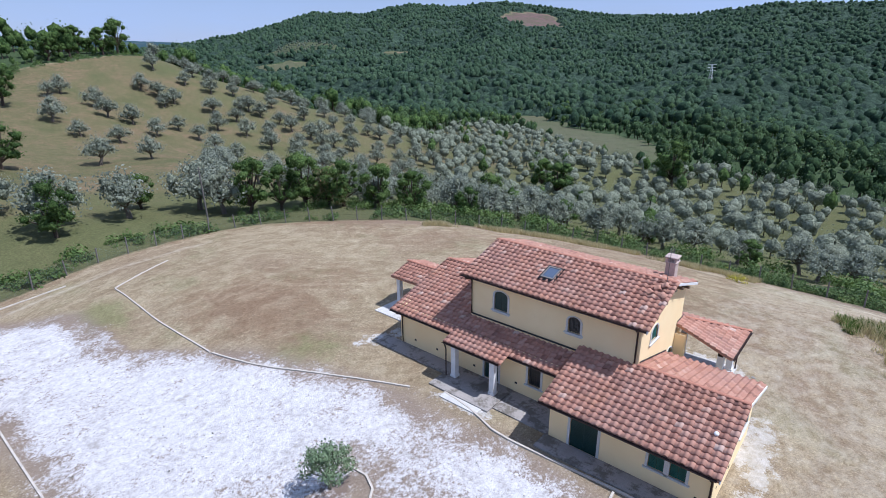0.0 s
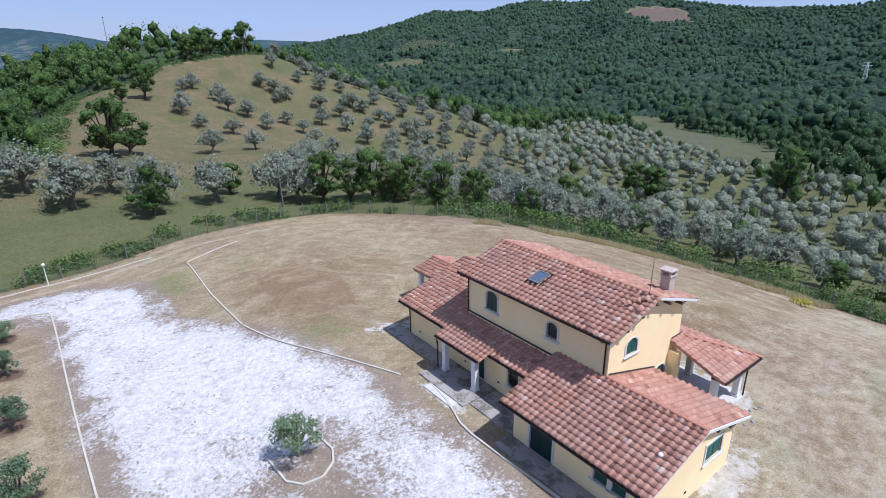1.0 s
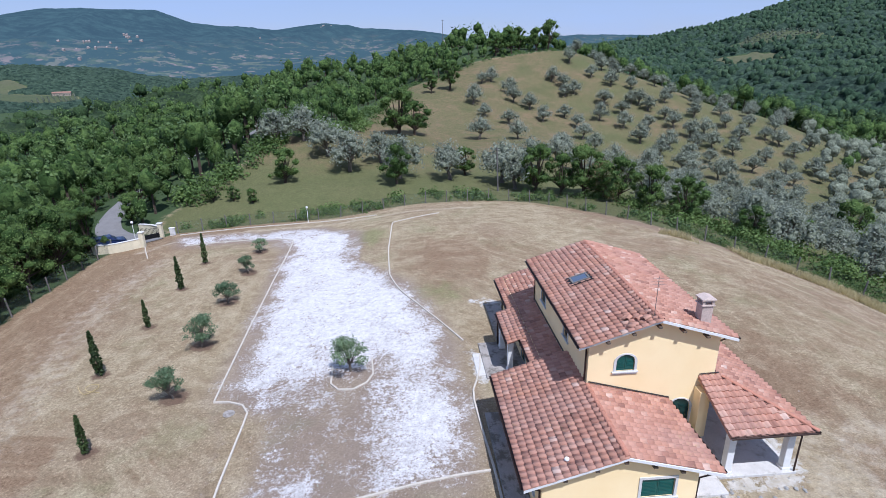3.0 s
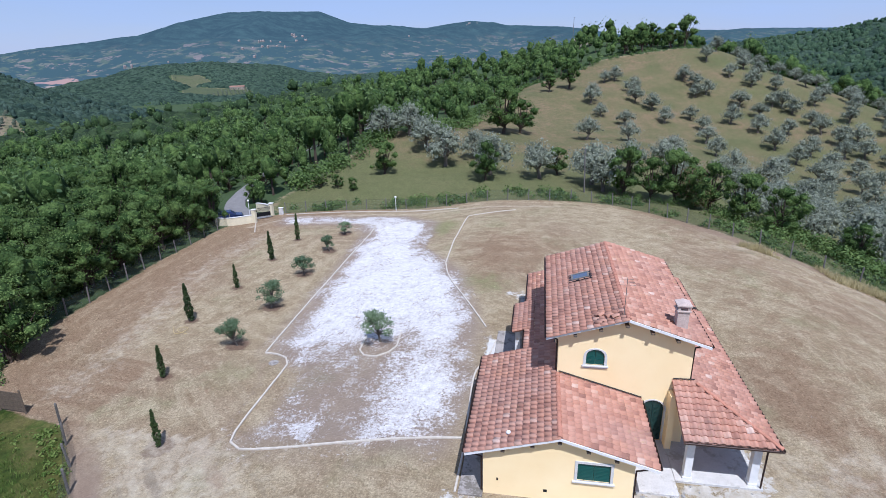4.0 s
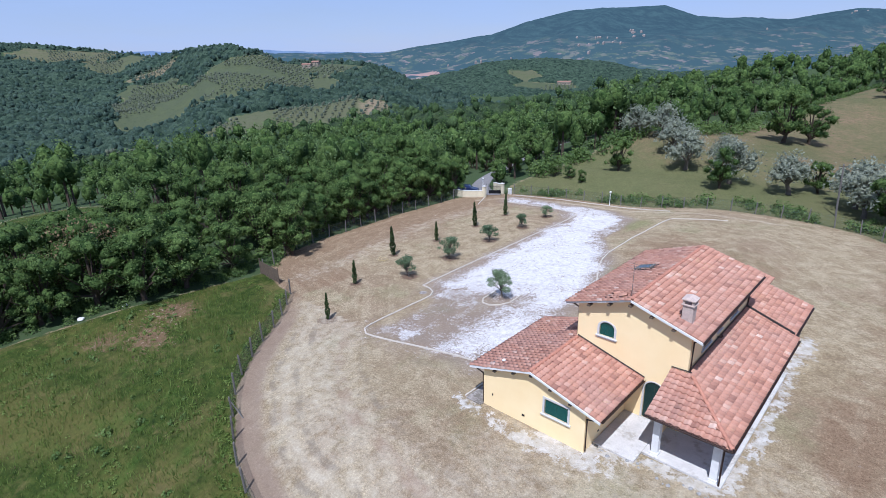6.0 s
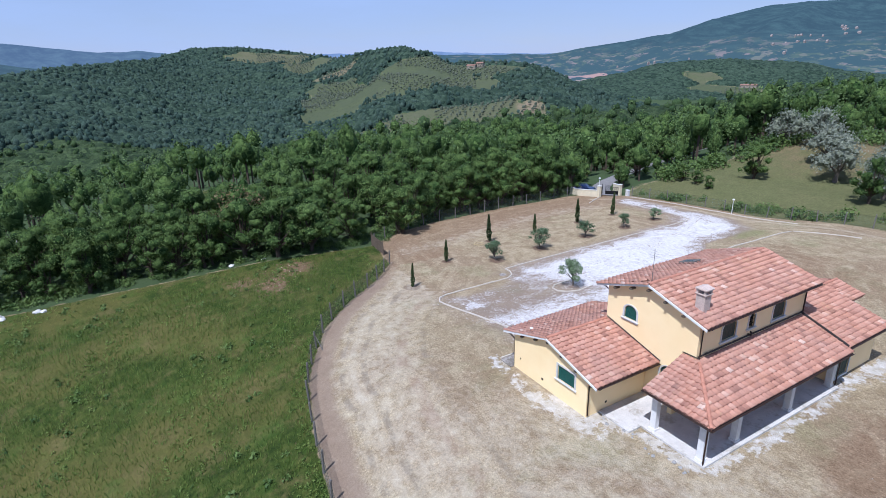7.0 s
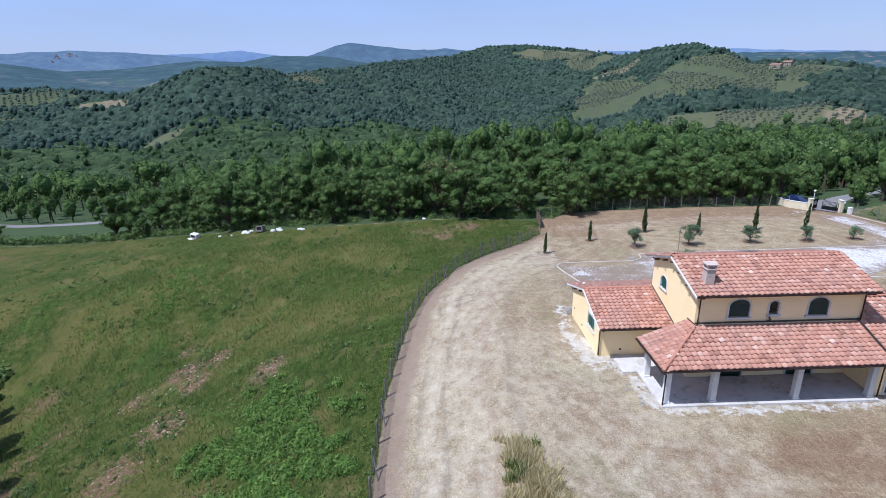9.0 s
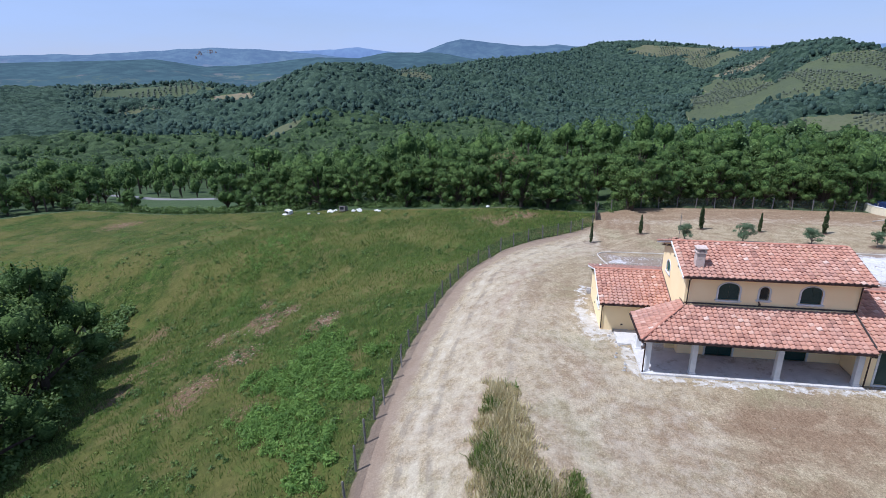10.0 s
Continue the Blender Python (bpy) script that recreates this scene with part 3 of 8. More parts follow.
LANE = [(-36, 47), (-42, 51.5), (-47, 59), (-49, 72), (-48, 85), (-44.5, 97), (-40, 112), (-39, 130), (-42, 150), (-47, 172), (-50, 200), (-46, 224)]
LANE_W = [(-96, -36), (-90, -62), (-85, -88), (-90, -106), (-96, -124), (-104, -160)]


def smooth_poly(pts, n=6):
    out = []
    for i in range(len(pts) - 1):
        p0, p1, p2, p3 = (pts[max(0, min(len(pts) - 1, i + j))] for j in (-1, 0, 1, 2))
        for s in range(n):
            t = s / n
            out.append(tuple(0.5 * (2 * b + (c - a) * t + (2 * a - 5 * b + 4 * c - d) * t * t + (3 * b - a - 3 * c + d) * t ** 3) for a, b, c, d in zip(p0, p1, p2, p3)))
    return out + [tuple(pts[-1])]


LANE, LANE_W = smooth_poly(LANE, 3), smooth_poly(LANE_W, 3)
FIELD = FENCE + [(-33.5, 4.2), (-35, -5), (-39, -20), (-43, -34), (-47, -48), (-58, -75), (-62, -110), (-30, -150), (0, -120), (120, -90), (120, -20), (60, -8), (41, -2), (38, 6), (37, -5)]
MEADOW = FENCE_N[:12] + [(39, 26), (41, 14), (42, 4), (60, -6), (122, -14), (140, 10), (152, 36), (168, 66), (190, 100), (215, 140), (238, 176), (222, 190), (170, 178), (128, 160), (104, 176), (68, 206), (56, 195), (40, 190), (21, 185), (9, 177), (-6, 170), (-11, 134), (-15, 101), (-20, 88), (-27, 85), (-30, 77), (-33, 70), (-36, 64), (-39, 58), (-38, 54)]


def patch(x, y, cx, cy, deep, wide):
    """1 at the middle of an uneven oval of land, 0 at its edge; deep runs away from the house, wide across."""
    r = math.hypot(cx, cy)
    ux, uy = cx / r, cy / r
    a, b = (x - cx) * ux + (y - cy) * uy, (y - cy) * ux - (x - cx) * uy
    size = 2.2 * min(deep, wide)
    return 1 - np.sqrt((a / deep) ** 2 + (b / wide) ** 2) + 0.22 * lumps(x, y, size, 41) + 0.14 * lumps(x, y, size * 0.35, 43)


def bare_scar(x, y):
    """The bare reddish patch high on the mountain."""
    return patch(x, y, 985, 632, 95, 68) > 0


# open land among the far woods: place, depth, width, and how dry (0 green, 1 stubble)
OPEN_WEST = ((-735, 505, 42, 62, 0.25), (-678, 437, 42, 52, 0.3), (-548, 322, 52, 82, 0.4), (-483, 398, 40, 17, 0.85), (-790, 405, 110, 88, 0.2), (-905, 300, 170, 58, 0.2), (-1120, 392, 36, 52, 0.75), (-1300, 395, 55, 78, 0.35), (-1425, 330, 55, 120, 0.5), (-620, 180, 30, 60, 0.3))
OPEN_SOUTH = ((-760, -610, 60, 85, 0.05), (-625, -525, 14, 32, 0.5), (-837, -204, 32, 44, 0.4), (-737, -459, 38, 40, 0.85), (-560, -300, 18, 24, 0.4))
OPEN_NORTH = ((560, 765, 20, 58, 0.2), (505, 775, 24, 50, 0.2), (462, 718, 22, 40, 0.45), (672, 684, 10, 34, 0.8), (816, 482, 14, 20, 0.6), (322, 216, 26, 20, 0.5), (296, 188, 28, 22, 0.45), (270, 160, 28, 22, 0.45), (244, 133, 26, 22, 0.45), (219, 106, 24, 22, 0.45), (197, 81, 22, 20, 0.45), (-845, 1225, 36, 48, 0.4), (-750, 1180, 40, 80, 0.2), (395, 300, 12, 26, 0.15))


def open_land(x, y):
    """How far inside an open patch each place is (above 0), and how dry that patch is."""
    best, dry = np.full(np.shape(x), -9.0), np.zeros(np.shape(x))
    for cx, cy, deep, wide, d in OPEN_WEST + OPEN_SOUTH + OPEN_NORTH:
        v = patch(x, y, cx, cy, deep, wide)
        dry = np.where(v > best, d, dry)
        best = np.maximum(best, v)
    return best, dry


def clearing(x, y):
    """Open fields among the woods."""
    return open_land(x, y)[0] > 0


def build_ground():
    na = 540
    radii = [0.0]
    while radii[-1] < 4900:
        r = radii[-1]
        radii.append(r + (0.6 if r < 58 else 0.6 + (r - 58) * 0.021))
    radii = np.array(radii[1:])
    ang = np.linspace(0, 2 * np.pi, na, endpoint=False)
    X = np.concatenate([[-5.0], (-5 + radii[:, None] * np.cos(ang)).ravel()])
    Y = np.concatenate([[16.0], (16 + radii[:, None] * np.sin(ang)).ravel()])
    Z = height(X, Y)
    rr = np.hypot(X, Y)
    Z = Z - sstep(2200, 4900, rr) * 25
    nr = len(radii)
    i = np.arange(nr - 1)[:, None] * na + 1
    j = np.arange(na)[None, :]
    quads = np.stack([i + j, i + na + j, i + na + (j + 1) % na, i + (j + 1) % na], -1).reshape(-1, 4)
    tris = np.stack([np.zeros(na, int), 1 + np.arange(na), 1 + (np.arange(na) + 1) % na], -1)
    me = bpy.data.meshes.new("ground")
    me.from_pydata(np.stack([X, Y, Z], -1).tolist(), [], quads.tolist() + tris.tolist())
    me.polygons.foreach_set("use_smooth", [True] * len(me.polygons))
    me.materials.append(GROUND)
    site = signed(X, Y, SITE)
    fld = np.maximum(np.clip(0.5 + signed(X, Y, FIELD) / 1.5, 0, 1), np.clip(1.6 - np.sqrt((X + 98) ** 2 / 160 + (Y + 2) ** 2 / 70), 0, 1)) * (site < 0.3)
    mead = np.clip(0.5 + signed(X, Y, MEADOW) / 6, 0, 1) * (site < 0.5)
    farm = sstep(1500, 2200, rr) * (0.4 + 0.6 * (lumps(X, Y, 500, 12) > -0.3))
    clear, crop = open_land(X, Y)
    crop = np.where(clear > -0.3, crop, -1.0)
    clear = clear > 0
    wood = np.clip(0.5 - site / 1.5, 0, 1) * (1 - fld) * (1 - mead) * (farm < 0.5) * ~clear
    farm = np.maximum(farm, clear * 1.0)
    scar = bare_scar(X, Y)
    farm, crop = np.where(scar, 1.0, farm), np.where(scar, 1.7, crop)
    wood = wood * ~scar
    grav = np.clip(0.45 + signed(X, Y, GRAVEL) / 3.2, -1.5, 0.86)
    thin = 1.1 * np.exp(-((X + 11) ** 2 / 7 + (Y - 8.5) ** 2 / 12)) + 0.75 * np.exp(-((X + 7) ** 2 + (Y - 4) ** 2) / 16) + 0.9 * np.exp(-((X + 14) ** 2 + (Y - 6) ** 2) / 12) + 0.9 * np.exp(-((X + 9) ** 2 + (Y - 13.5) ** 2) / 7) + 0.45 * np.exp(-((X + 4) ** 2 + (Y - 12) ** 2) / 12) - 0.55 * np.exp(-((X + 5.5) ** 2 / 8 + (Y - 8) ** 2 / 14))
    thin = thin + 0.6 * np.exp(-((X + 24) ** 2 / 40 + (Y - 45) ** 2 / 10)) - 1.6 * np.exp(-((X + 8.8) ** 2 / 4 + (Y - 37) ** 2 / 12)) * (X > -13)
    thin = thin + 0.7 * np.exp(-((X + 10) ** 2 / 40 + (Y - 9) ** 2 / 30)) + 0.5 * np.exp(-((X + 15) ** 2 / 6 + (Y - 16) ** 2 / 90))
    thin = thin - 0.10 * sstep(21, 14, Y) - 0.35 * np.exp(-((X + 13.5) ** 2 / 14 + (Y - 21) ** 2 / 20))
    thin = np.clip(thin, -0.9, 1.3)
    grav = grav - 0.52 * thin * (grav > 0)
    bare = np.exp(-((X + 1.0) ** 2 / 34 + (Y - 33) ** 2 / 60)) * 1.15 + 0.5 * np.exp(-((X - 8) ** 2 / 20 + (Y - 33) ** 2 / 30)) + 0.7 * np.exp(-((X - 14) ** 2 / 10 + (Y + 2.5) ** 2 / 6)) + 0.6 * np.exp(-((X - 19) ** 2 / 20 + (Y - 2) ** 2 / 10)) + 0.55 * np.exp(-((X - 17) ** 2 / 8 + (Y - 10) ** 2 / 30)) + np.clip(1 - np.abs(site - 4.0) / 6, 0, 1) * (X < -25) * 1.15
    bare = bare + 0.34 * sstep(-17.5, -19, X) * (site > 0)
    bare = bare + 0.5 * sstep(13, 17, X) * sstep(2, 8, Y) * (site > 0)
    bare = bare + 0.7 * np.clip(1 - np.abs(site - 0.6) / 0.9, 0, 1)
    green = 0.9 * np.exp(-((X + 9.3) ** 2 / 5 + (Y - 42) ** 2 / 18)) + 0.7 * np.exp(-((X + 2.5) ** 2 / 8 + (Y - 24.5) ** 2 / 9)) + 0.6 * np.exp(-((X + 12) ** 2 / 4 + (Y - 9) ** 2 / 9))
    trk = np.clip(1.4 - np.abs(site - 4.6) / 4.2, 0, 1) * np.where(Y < 3, 0.75, np.where(X > 20, 0.3, 0.0))
    trk = np.maximum(trk, 0.62 * sstep(9, 3, Y) * sstep(-4, 4, X) * (site > 1))
    trk = np.maximum(trk, np.clip(1 - np.abs(site - 3.6) / 0.8, 0, 1) * (Y > 42) * (X < 5))
    trk = np.maximum(trk, 0.6 * np.exp(-((X - edge_x(Y)) ** 2) / 5) * (Y > 5) * (Y < 40))
    drv = np.maximum(np.clip((4 - Y) / 5, 0, 1), np.clip((X - 16) / 6, 0, 1) * 0.7) * (site > -0.2)
    tilled = np.zeros_like(X)
    for x, y, _ in YOUNG_OLIVES + YOUNG_CYPRESSES:
        tilled = np.maximum(tilled, 1.25 * np.exp(-((X - x) ** 2 + (Y - y) ** 2) / (0.9 if x > -21.5 else 0.4)))
    for x, y, w in ((-11.4, 31.4, 1.6), (-12.6, 32.4, 0.7), (-10.4, 31.9, 0.6)):
        tilled = np.maximum(tilled, 0.62 * np.exp(-((X - x) ** 2 + (Y - y) ** 2) / w))
    cement = np.zeros_like(X)
    for line, wide in (([(-1.6, -0.6), (0.5, -0.9), (3.0, -1.2), (5.2, -1.0)], 0.8), ([(4.8, -0.6), (6.0, -0.5), (7.0, -0.4), (7.3, 0.6)], 1.9), ([(7.6, 0.6), (8.4, 1.3), (10.5, 1.6), (12.6, 1.6)], 0.9), ([(13.0, 2.0), (13.1, 6.0), (13.1, 10.0), (13.0, 15.0)], 0.75), ([(12.8, 15.2), (12.9, 18.0), (12.9, 20.6)], 1.2), ([(0.2, 22.4), (1.4, 21.8), (2.8, 21.2)], 1.0), ([(-0.6, 11.4), (-1.0, 14.4)], 0.8)):
        cement = np.maximum(cement, 0.72 * np.clip(1.15 - edge_dist(X, Y, line, False) / wide, 0, 1))
    earth = np.zeros_like(X)
    for ex, ey, sx, sy, k in ((-5.2, -34.5, 5, 2.5, 1.0), (-2.4, -32.2, 4, 2.5, 0.9), (-6.6, -31.6, 2.5, 1.5, 0.8), (-0.6, -25.4, 6, 1.6, 0.95), (3.6, -32.6, 6, 3.5, 0.7), (-1.6, -37.3, 4, 1.5, 0.4), (8.7, -33.4, 7, 4, 0.9), (11.5, -33, 5, 3, 0.85), (0.7, -43.2, 9, 3, 0.6), (7.9, -42.2, 8, 3, 0.85), (3, -43.5, 6, 2, 0.7), (-31.2, -5.8, 5, 4, 1.0), (-28, -9.4, 7, 2.5, 1.0), (-31, -12, 4, 2.5, 0.9), (-46, -85, 30, 12, 0.9), (-7, -49, 5, 3, 0.8), (-92, -1, 40, 20, 1.6), (13, -26, 6, 3, 0.5)):
        earth = np.maximum(earth, 1.25 * k * np.exp(-((X - ex) ** 2 / sx + (Y - ey) ** 2 / sy)))
    lush = np.clip(sstep(95, 62, Y) + sstep(20, 60, X) * 0.5, 0, 1)
    for name, v in (("gravel", grav), ("bare", bare), ("field", fld), ("meadow", mead), ("lush", lush), ("wood", wood), ("farm", farm), ("crop", crop), ("green", green), ("earth", earth), ("track", trk), ("driven", drv), ("tilled", tilled), ("cement", cement), ("rim", np.clip(site, -5, 60))):
        a = me.attributes.new(name, "FLOAT", "POINT")
        a.data.foreach_set("value", np.asarray(v, np.float32))
    ob = new("ground", me)
    tagged(ob, "dry mown plateau, gravel yard, green field and wooded hills", "ground", kind="structure")


def edge_x(y):
    return -31.5 + 0.10 * np.maximum(0, 25 - y) + 0.9 * np.sin(y / 6)


build_ground()


def road(line, wide, label):
    """A narrow lane laid on the land."""
    pts = smooth_poly(line, 5)
    v, f = [], []
    for i, p in enumerate(pts):
        a, b = pts[max(0, i - 1)], pts[min(len(pts) - 1, i + 1)]
        d = Vector((b[0] - a[0], b[1] - a[1], 0)).normalized()
        for e in (-1.0, -0.94, 0.0, 0.94, 1.0):
            x, y = p[0] - d.y * e * wide / 2, p[1] + d.x * e * wide / 2
            v.append((x, y, z_at(x, y) + (0.10 if abs(e) < 0.97 else -0.25)))
    for i in range(len(pts) - 1):
        f += [(5 * i + j, 5 * i + 5 + j, 5 * i + 6 + j, 5 * i + 1 + j) for j in range(4)]
    tagged(obj("road", v, f, TARMAC), label, "road", kind="structure")


road(LANE, 3.4, "narrow worn tarmac lane climbing past the gate")
road(LANE_W, 3.4, "narrow tarmac lane below the field")

# ---- the house ----
FLOOR = -0.2
house = tagged(new("farmhouse"), "ochre rendered two-storey farmhouse with terracotta tiled roofs", "house")


def frame_of(origin, u, v):
    """A matrix whose x runs along u, y along v, z along their normal."""
    u, v = Vector(u).normalized(), Vector(v).normalized()
    n = u.cross(v).normalized()
    m = Matrix((u, v, n)).transposed().to_4x4()
    m.translation = Vector(origin)
    return m


def arch(x0, x1, z0, spring, rise, n=10):
    """Outline of an opening with a curved head."""
    c, w = (x0 + x1) / 2, (x1 - x0) / 2
    return [(x0, z0), (x1, z0)] + [(c + w * math.cos(math.pi * i / n), spring + rise * math.sin(math.pi * i / n)) for i in range(n + 1)]


def rect(x0, x1, z0, z1):
    return [(x0, z0), (x1, z0), (x1, z1), (x0, z1)]


def sheet_bm(outline, holes, m, thick):
    """A flat panel with holes, thick metres deep behind its face."""
    bm = bmesh.new()
    edges = []
    for loop in [outline, *holes]:
        vs = [bm.verts.new((a, b, 0)) for a, b in loop]
        edges += [bm.edges.new((vs[i], vs[(i + 1) % len(vs)])) for i in range(len(vs))]
    bmesh.ops.triangle_fill(bm, use_beauty=True, use_dissolve=False, edges=edges, normal=(0, 0, 1))
    ext = bmesh.ops.extrude_face_region(bm, geom=bm.faces[:])
    for v in ext["geom"]:
        if isinstance(v, bmesh.types.BMVert):
            v.co.z -= thick
    bmesh.ops.recalc_face_normals(bm, faces=bm.faces[:])
    bm.transform(m)
    return bm


def grow(loop, d):
    cx, cz = sum(p[0] for p in loop) / len(loop), sum(p[1] for p in loop) / len(loop)
    w, h = max(p[0] for p in loop) - min(p[0] for p in loop), max(p[1] for p in loop) - min(p[1] for p in loop)
    return [(cx + (a - cx) * (1 + 2 * d / w), cz + (b - cz) * (1 + 2 * d / h)) for a, b in loop]


def opening(kind, loop, m, parent, surround=0.13, sill=True):
    """What fills an opening: shutters, or a barred window, in a pale stone surround."""
    win = new({"door": "door", "glass": "window"}.get(kind, "shuttered_window"))
    win.parent = parent
    x0, x1 = min(p[0] for p in loop), max(p[0] for p in loop)
    z0, z1 = min(p[1] for p in loop), max(p[1] for p in loop)
    if surround:
        part("surround", sheet_bm(grow(loop, surround), [loop], m @ pose(0, 0, 0.035), 0.06), STONE, win, "pale stone surround")
    if sill:
        b = box_bm(x0 - 0.2, z0 - 0.09, -0.05, x1 + 0.2, z0 - 0.01, 0.10, 0.012)
        b.transform(m)
        part("sill", b, STONE, win, "pale stone sill")
    inner = grow(loop, -0.012)
    if kind == "glass":
        bm = sheet_bm(inner, [grow(loop, -0.07)], m @ pose(0, 0, -0.09), 0.05)
        part("window_frame", bm, WOOD, win, "brown wooden frame")
        part("pane", sheet_bm(grow(loop, -0.07), [], m @ pose(0, 0, -0.105), 0.01), GLASS, win, "dark glass pane")
        bars = bmesh.new()
        n = max(3, int((x1 - x0) / 0.13))
        for i in range(1, n):
            x = x0 + (x1 - x0) * i / n
            add_bm(bars, box_bm(x - 0.009, z0, -0.05, x + 0.009, z1 - 0.1, -0.032))
        for f in (0.25, 0.5, 0.75):
            z = z0 + (z1 - z0) * f
            add_bm(bars, box_bm(x0, z - 0.009, -0.052, x1, z + 0.009, -0.03))
        bars.transform(m)
        part("grille", bars, IRON, win, "dark iron window grille")
        return win
    mat = DARK_GREEN if kind == "door" else GREEN
    xm = (x0 + x1) / 2
    for a, b in ((x0, xm - 0.008), (xm + 0.008, x1)):
        leaf = [(min(max(p, a), b), q) for p, q in inner]
        tidy = [p for i, p in enumerate(leaf) if (Vector(p) - Vector(leaf[i - 1])).length > 1e-4]
        lf = part("shutter", sheet_bm(tidy, [], m @ pose(0, 0, -0.05), 0.04), mat, win)
        sl = bmesh.new()
        zt = z1 - (0.28 if len(loop) > 4 else 0.12)
        n = int((zt - z0 - 0.12) / 0.075)
        for i in range(n):
            z = z0 + 0.1 + i * 0.075
            s = box_bm(a + 0.07, z, -0.052, b - 0.07, z + 0.045, -0.034)
            add_bm(sl, s)
        sl.transform(m)
        part("louvre", sl, mat, lf)
    return win


def glass_mat():
    k = Mat("window_glass")
    k.done((0.02, 0.025, 0.03), 0.06, spec=0.6)
    return k.m


GLASS = glass_mat()
SKY_GLASS = mat_plain("skylight_glass", (0.20, 0.24, 0.30), 0.15, metal=0.7, vary=0.05)


def wall(name, outline, m, openings=(), thick=0.35, material=None):
    """One wall of the house with its openings; m sets it upright."""
    holes = [lp for _, lp, *_ in openings]
    w = part(name, sheet_bm(outline, holes, m, thick), material or STUCCO, house)
    for kind, lp, *opt in openings:
        opening(kind, lp, m, w, *opt)
    return w


SOUTH = lambda y, x=0: frame_of((x, y, 0), (1, 0, 0), (0, 0, 1))
NORTH = lambda y: frame_of((0, y, 0), (-1, 0, 0), (0, 0, 1))
EAST = lambda x: frame_of((x, 0, 0), (0, 1, 0), (0, 0, 1))
WEST = lambda x: frame_of((x, 0, 0), (0, -1, 0), (0, 0, 1))
B = FLOOR - 0.5
ME, MR = 5.60, 6.80                      # main eave and ridge, underside of the tiles
# main block
wall("wall", [(3.33, B), (9.75, B), (9.75, 5.80), (6.51, 6.76), (3.33, 5.80)], SOUTH(4.77),
     [("shutter", arch(4.72, 5.62, 4.02, 4.55, 0.36)), ("door", arch(7.65, 8.72, FLOOR, 1.72, 0.50), 0.11, False)])
wall("wall", [(-9.75, B), (-3.33, B), (-3.33, 5.80), (-6.51, 6.76), (-9.75, 5.80)], NORTH(15.3))
wall("wall", rect(4.776, 15.294, B, 5.80), EAST(9.752),
     [("door", arch(6.85, 8.12, 3.95, 4.72, 0.42), 0.12, True), ("glass", arch(9.35, 9.92, 4.08, 4.72, 0.26), 0.12, True), ("door", arch(11.82, 13.05, 3.95, 4.72, 0.42), 0.12, True),
      ("door", rect(6.6, 8.3, FLOOR, 2.0), 0.12, False), ("door", rect(11.2, 12.9, FLOOR, 2.0), 0.12, False)])
wall("wall", rect(-15.294, -4.776, B, 5.80), WEST(3.328),
     [("door", arch(-13.55, -12.62, 3.78, 4.72, 0.30), 0.12, True), ("glass", arch(-8.72, -8.0, 3.95, 4.62, 0.28), 0.12, True)])
# south wing
wall("wall", [(0, B), (6.62, B), (6.62, 2.42), (3.36, 3.34), (0, 2.35)], SOUTH(0), [("shutter", rect(4.2, 5.62, 0.98, 1.92), 0.12, True)])
wall("wall", rect(-7.695, -0.006, B, 2.35), WEST(-0.002),
     [("door", rect(-6.55, -5.12, FLOOR - 0.1, 1.88), 0.13, False), ("shutter", rect(-2.72, -2.02, 0.62, 1.58), 0.12, True), ("shutter", rect(-1.78, -1.08, 0.62, 1.58), 0.12, True)])
wall("wall", rect(0.006, 4.76, B, 2.42), EAST(6.622))
# Dark barred pane stands in for the open arched passage in this wall.
wall("wall", [(-3.32, B), (0, B), (0, 2.35), (-3.32, 3.34)], NORTH(7.702), [("glass", arch(-2.0, -0.5, FLOOR, 0.9, 0.6), 0.0, False)])
# low west front between the wings, and the north wing
wall("wall", rect(-20.294, -7.71, B, 2.45), WEST(2.098),
     [("door", rect(-13.3, -12.3, FLOOR, 1.95), 0.13, False), ("glass", rect(-10.3, -9.5, 0.55, 1.75), 0.13, True)])
wall("wall", [(-12.1, B), (-2.1, B), (-2.1, 2.45), (-7.47, 3.98), (-12.1, 2.55)], NORTH(20.3))
wall("wall", rect(15.006, 20.294, B, 2.55), EAST(12.102), [("door", rect(15.75, 17.2, FLOOR, 2.0), 0.13, False)])
wall("wall", [(9.75, B), (12.1, B), (12.1, 2.55), (9.75, 3.3)], SOUTH(15.0))
wall("wall", rect(4.15, 4.76, B, 2.9), EAST(9.12), thick=0.3)
# roof tiles
TW, TL = 0.345, 0.335
PROFILE = [(0.0, 0.012), (0.30, 0.0), (0.42, 0.030), (0.55, 0.072), (0.70, 0.085), (0.85, 0.066), (1.0, 0.014)]


def tile_data():
    v, f = [], []
    n = len(PROFILE)
    for b, h in ((0, 0.062), (TL + 0.05, 0.0), (0, 0.0)):
        v += [(a * TW * 1.04, b, z + h) for a, z in PROFILE]
    for i in range(n - 1):
        f.append((i, i + 1, n + i + 1, n + i))
        f.append((2 * n + i, 2 * n + i + 1, i + 1, i))
    f.append((0, n, 2 * n))
    f.append((n - 1, 3 * n - 1, 2 * n - 1))
    return v, f


TILE_V, TILE_F = tile_data()
tile_mesh = bpy.data.meshes.new("tile")
tile_mesh.from_pydata(TILE_V, [], TILE_F)
tile_mesh.materials.append(TILE_ONE)
tile_mesh.polygons.foreach_set("use_smooth", [i % 2 == 0 and i < 12 for i in range(len(TILE_F))])
TILE_JOBS = []


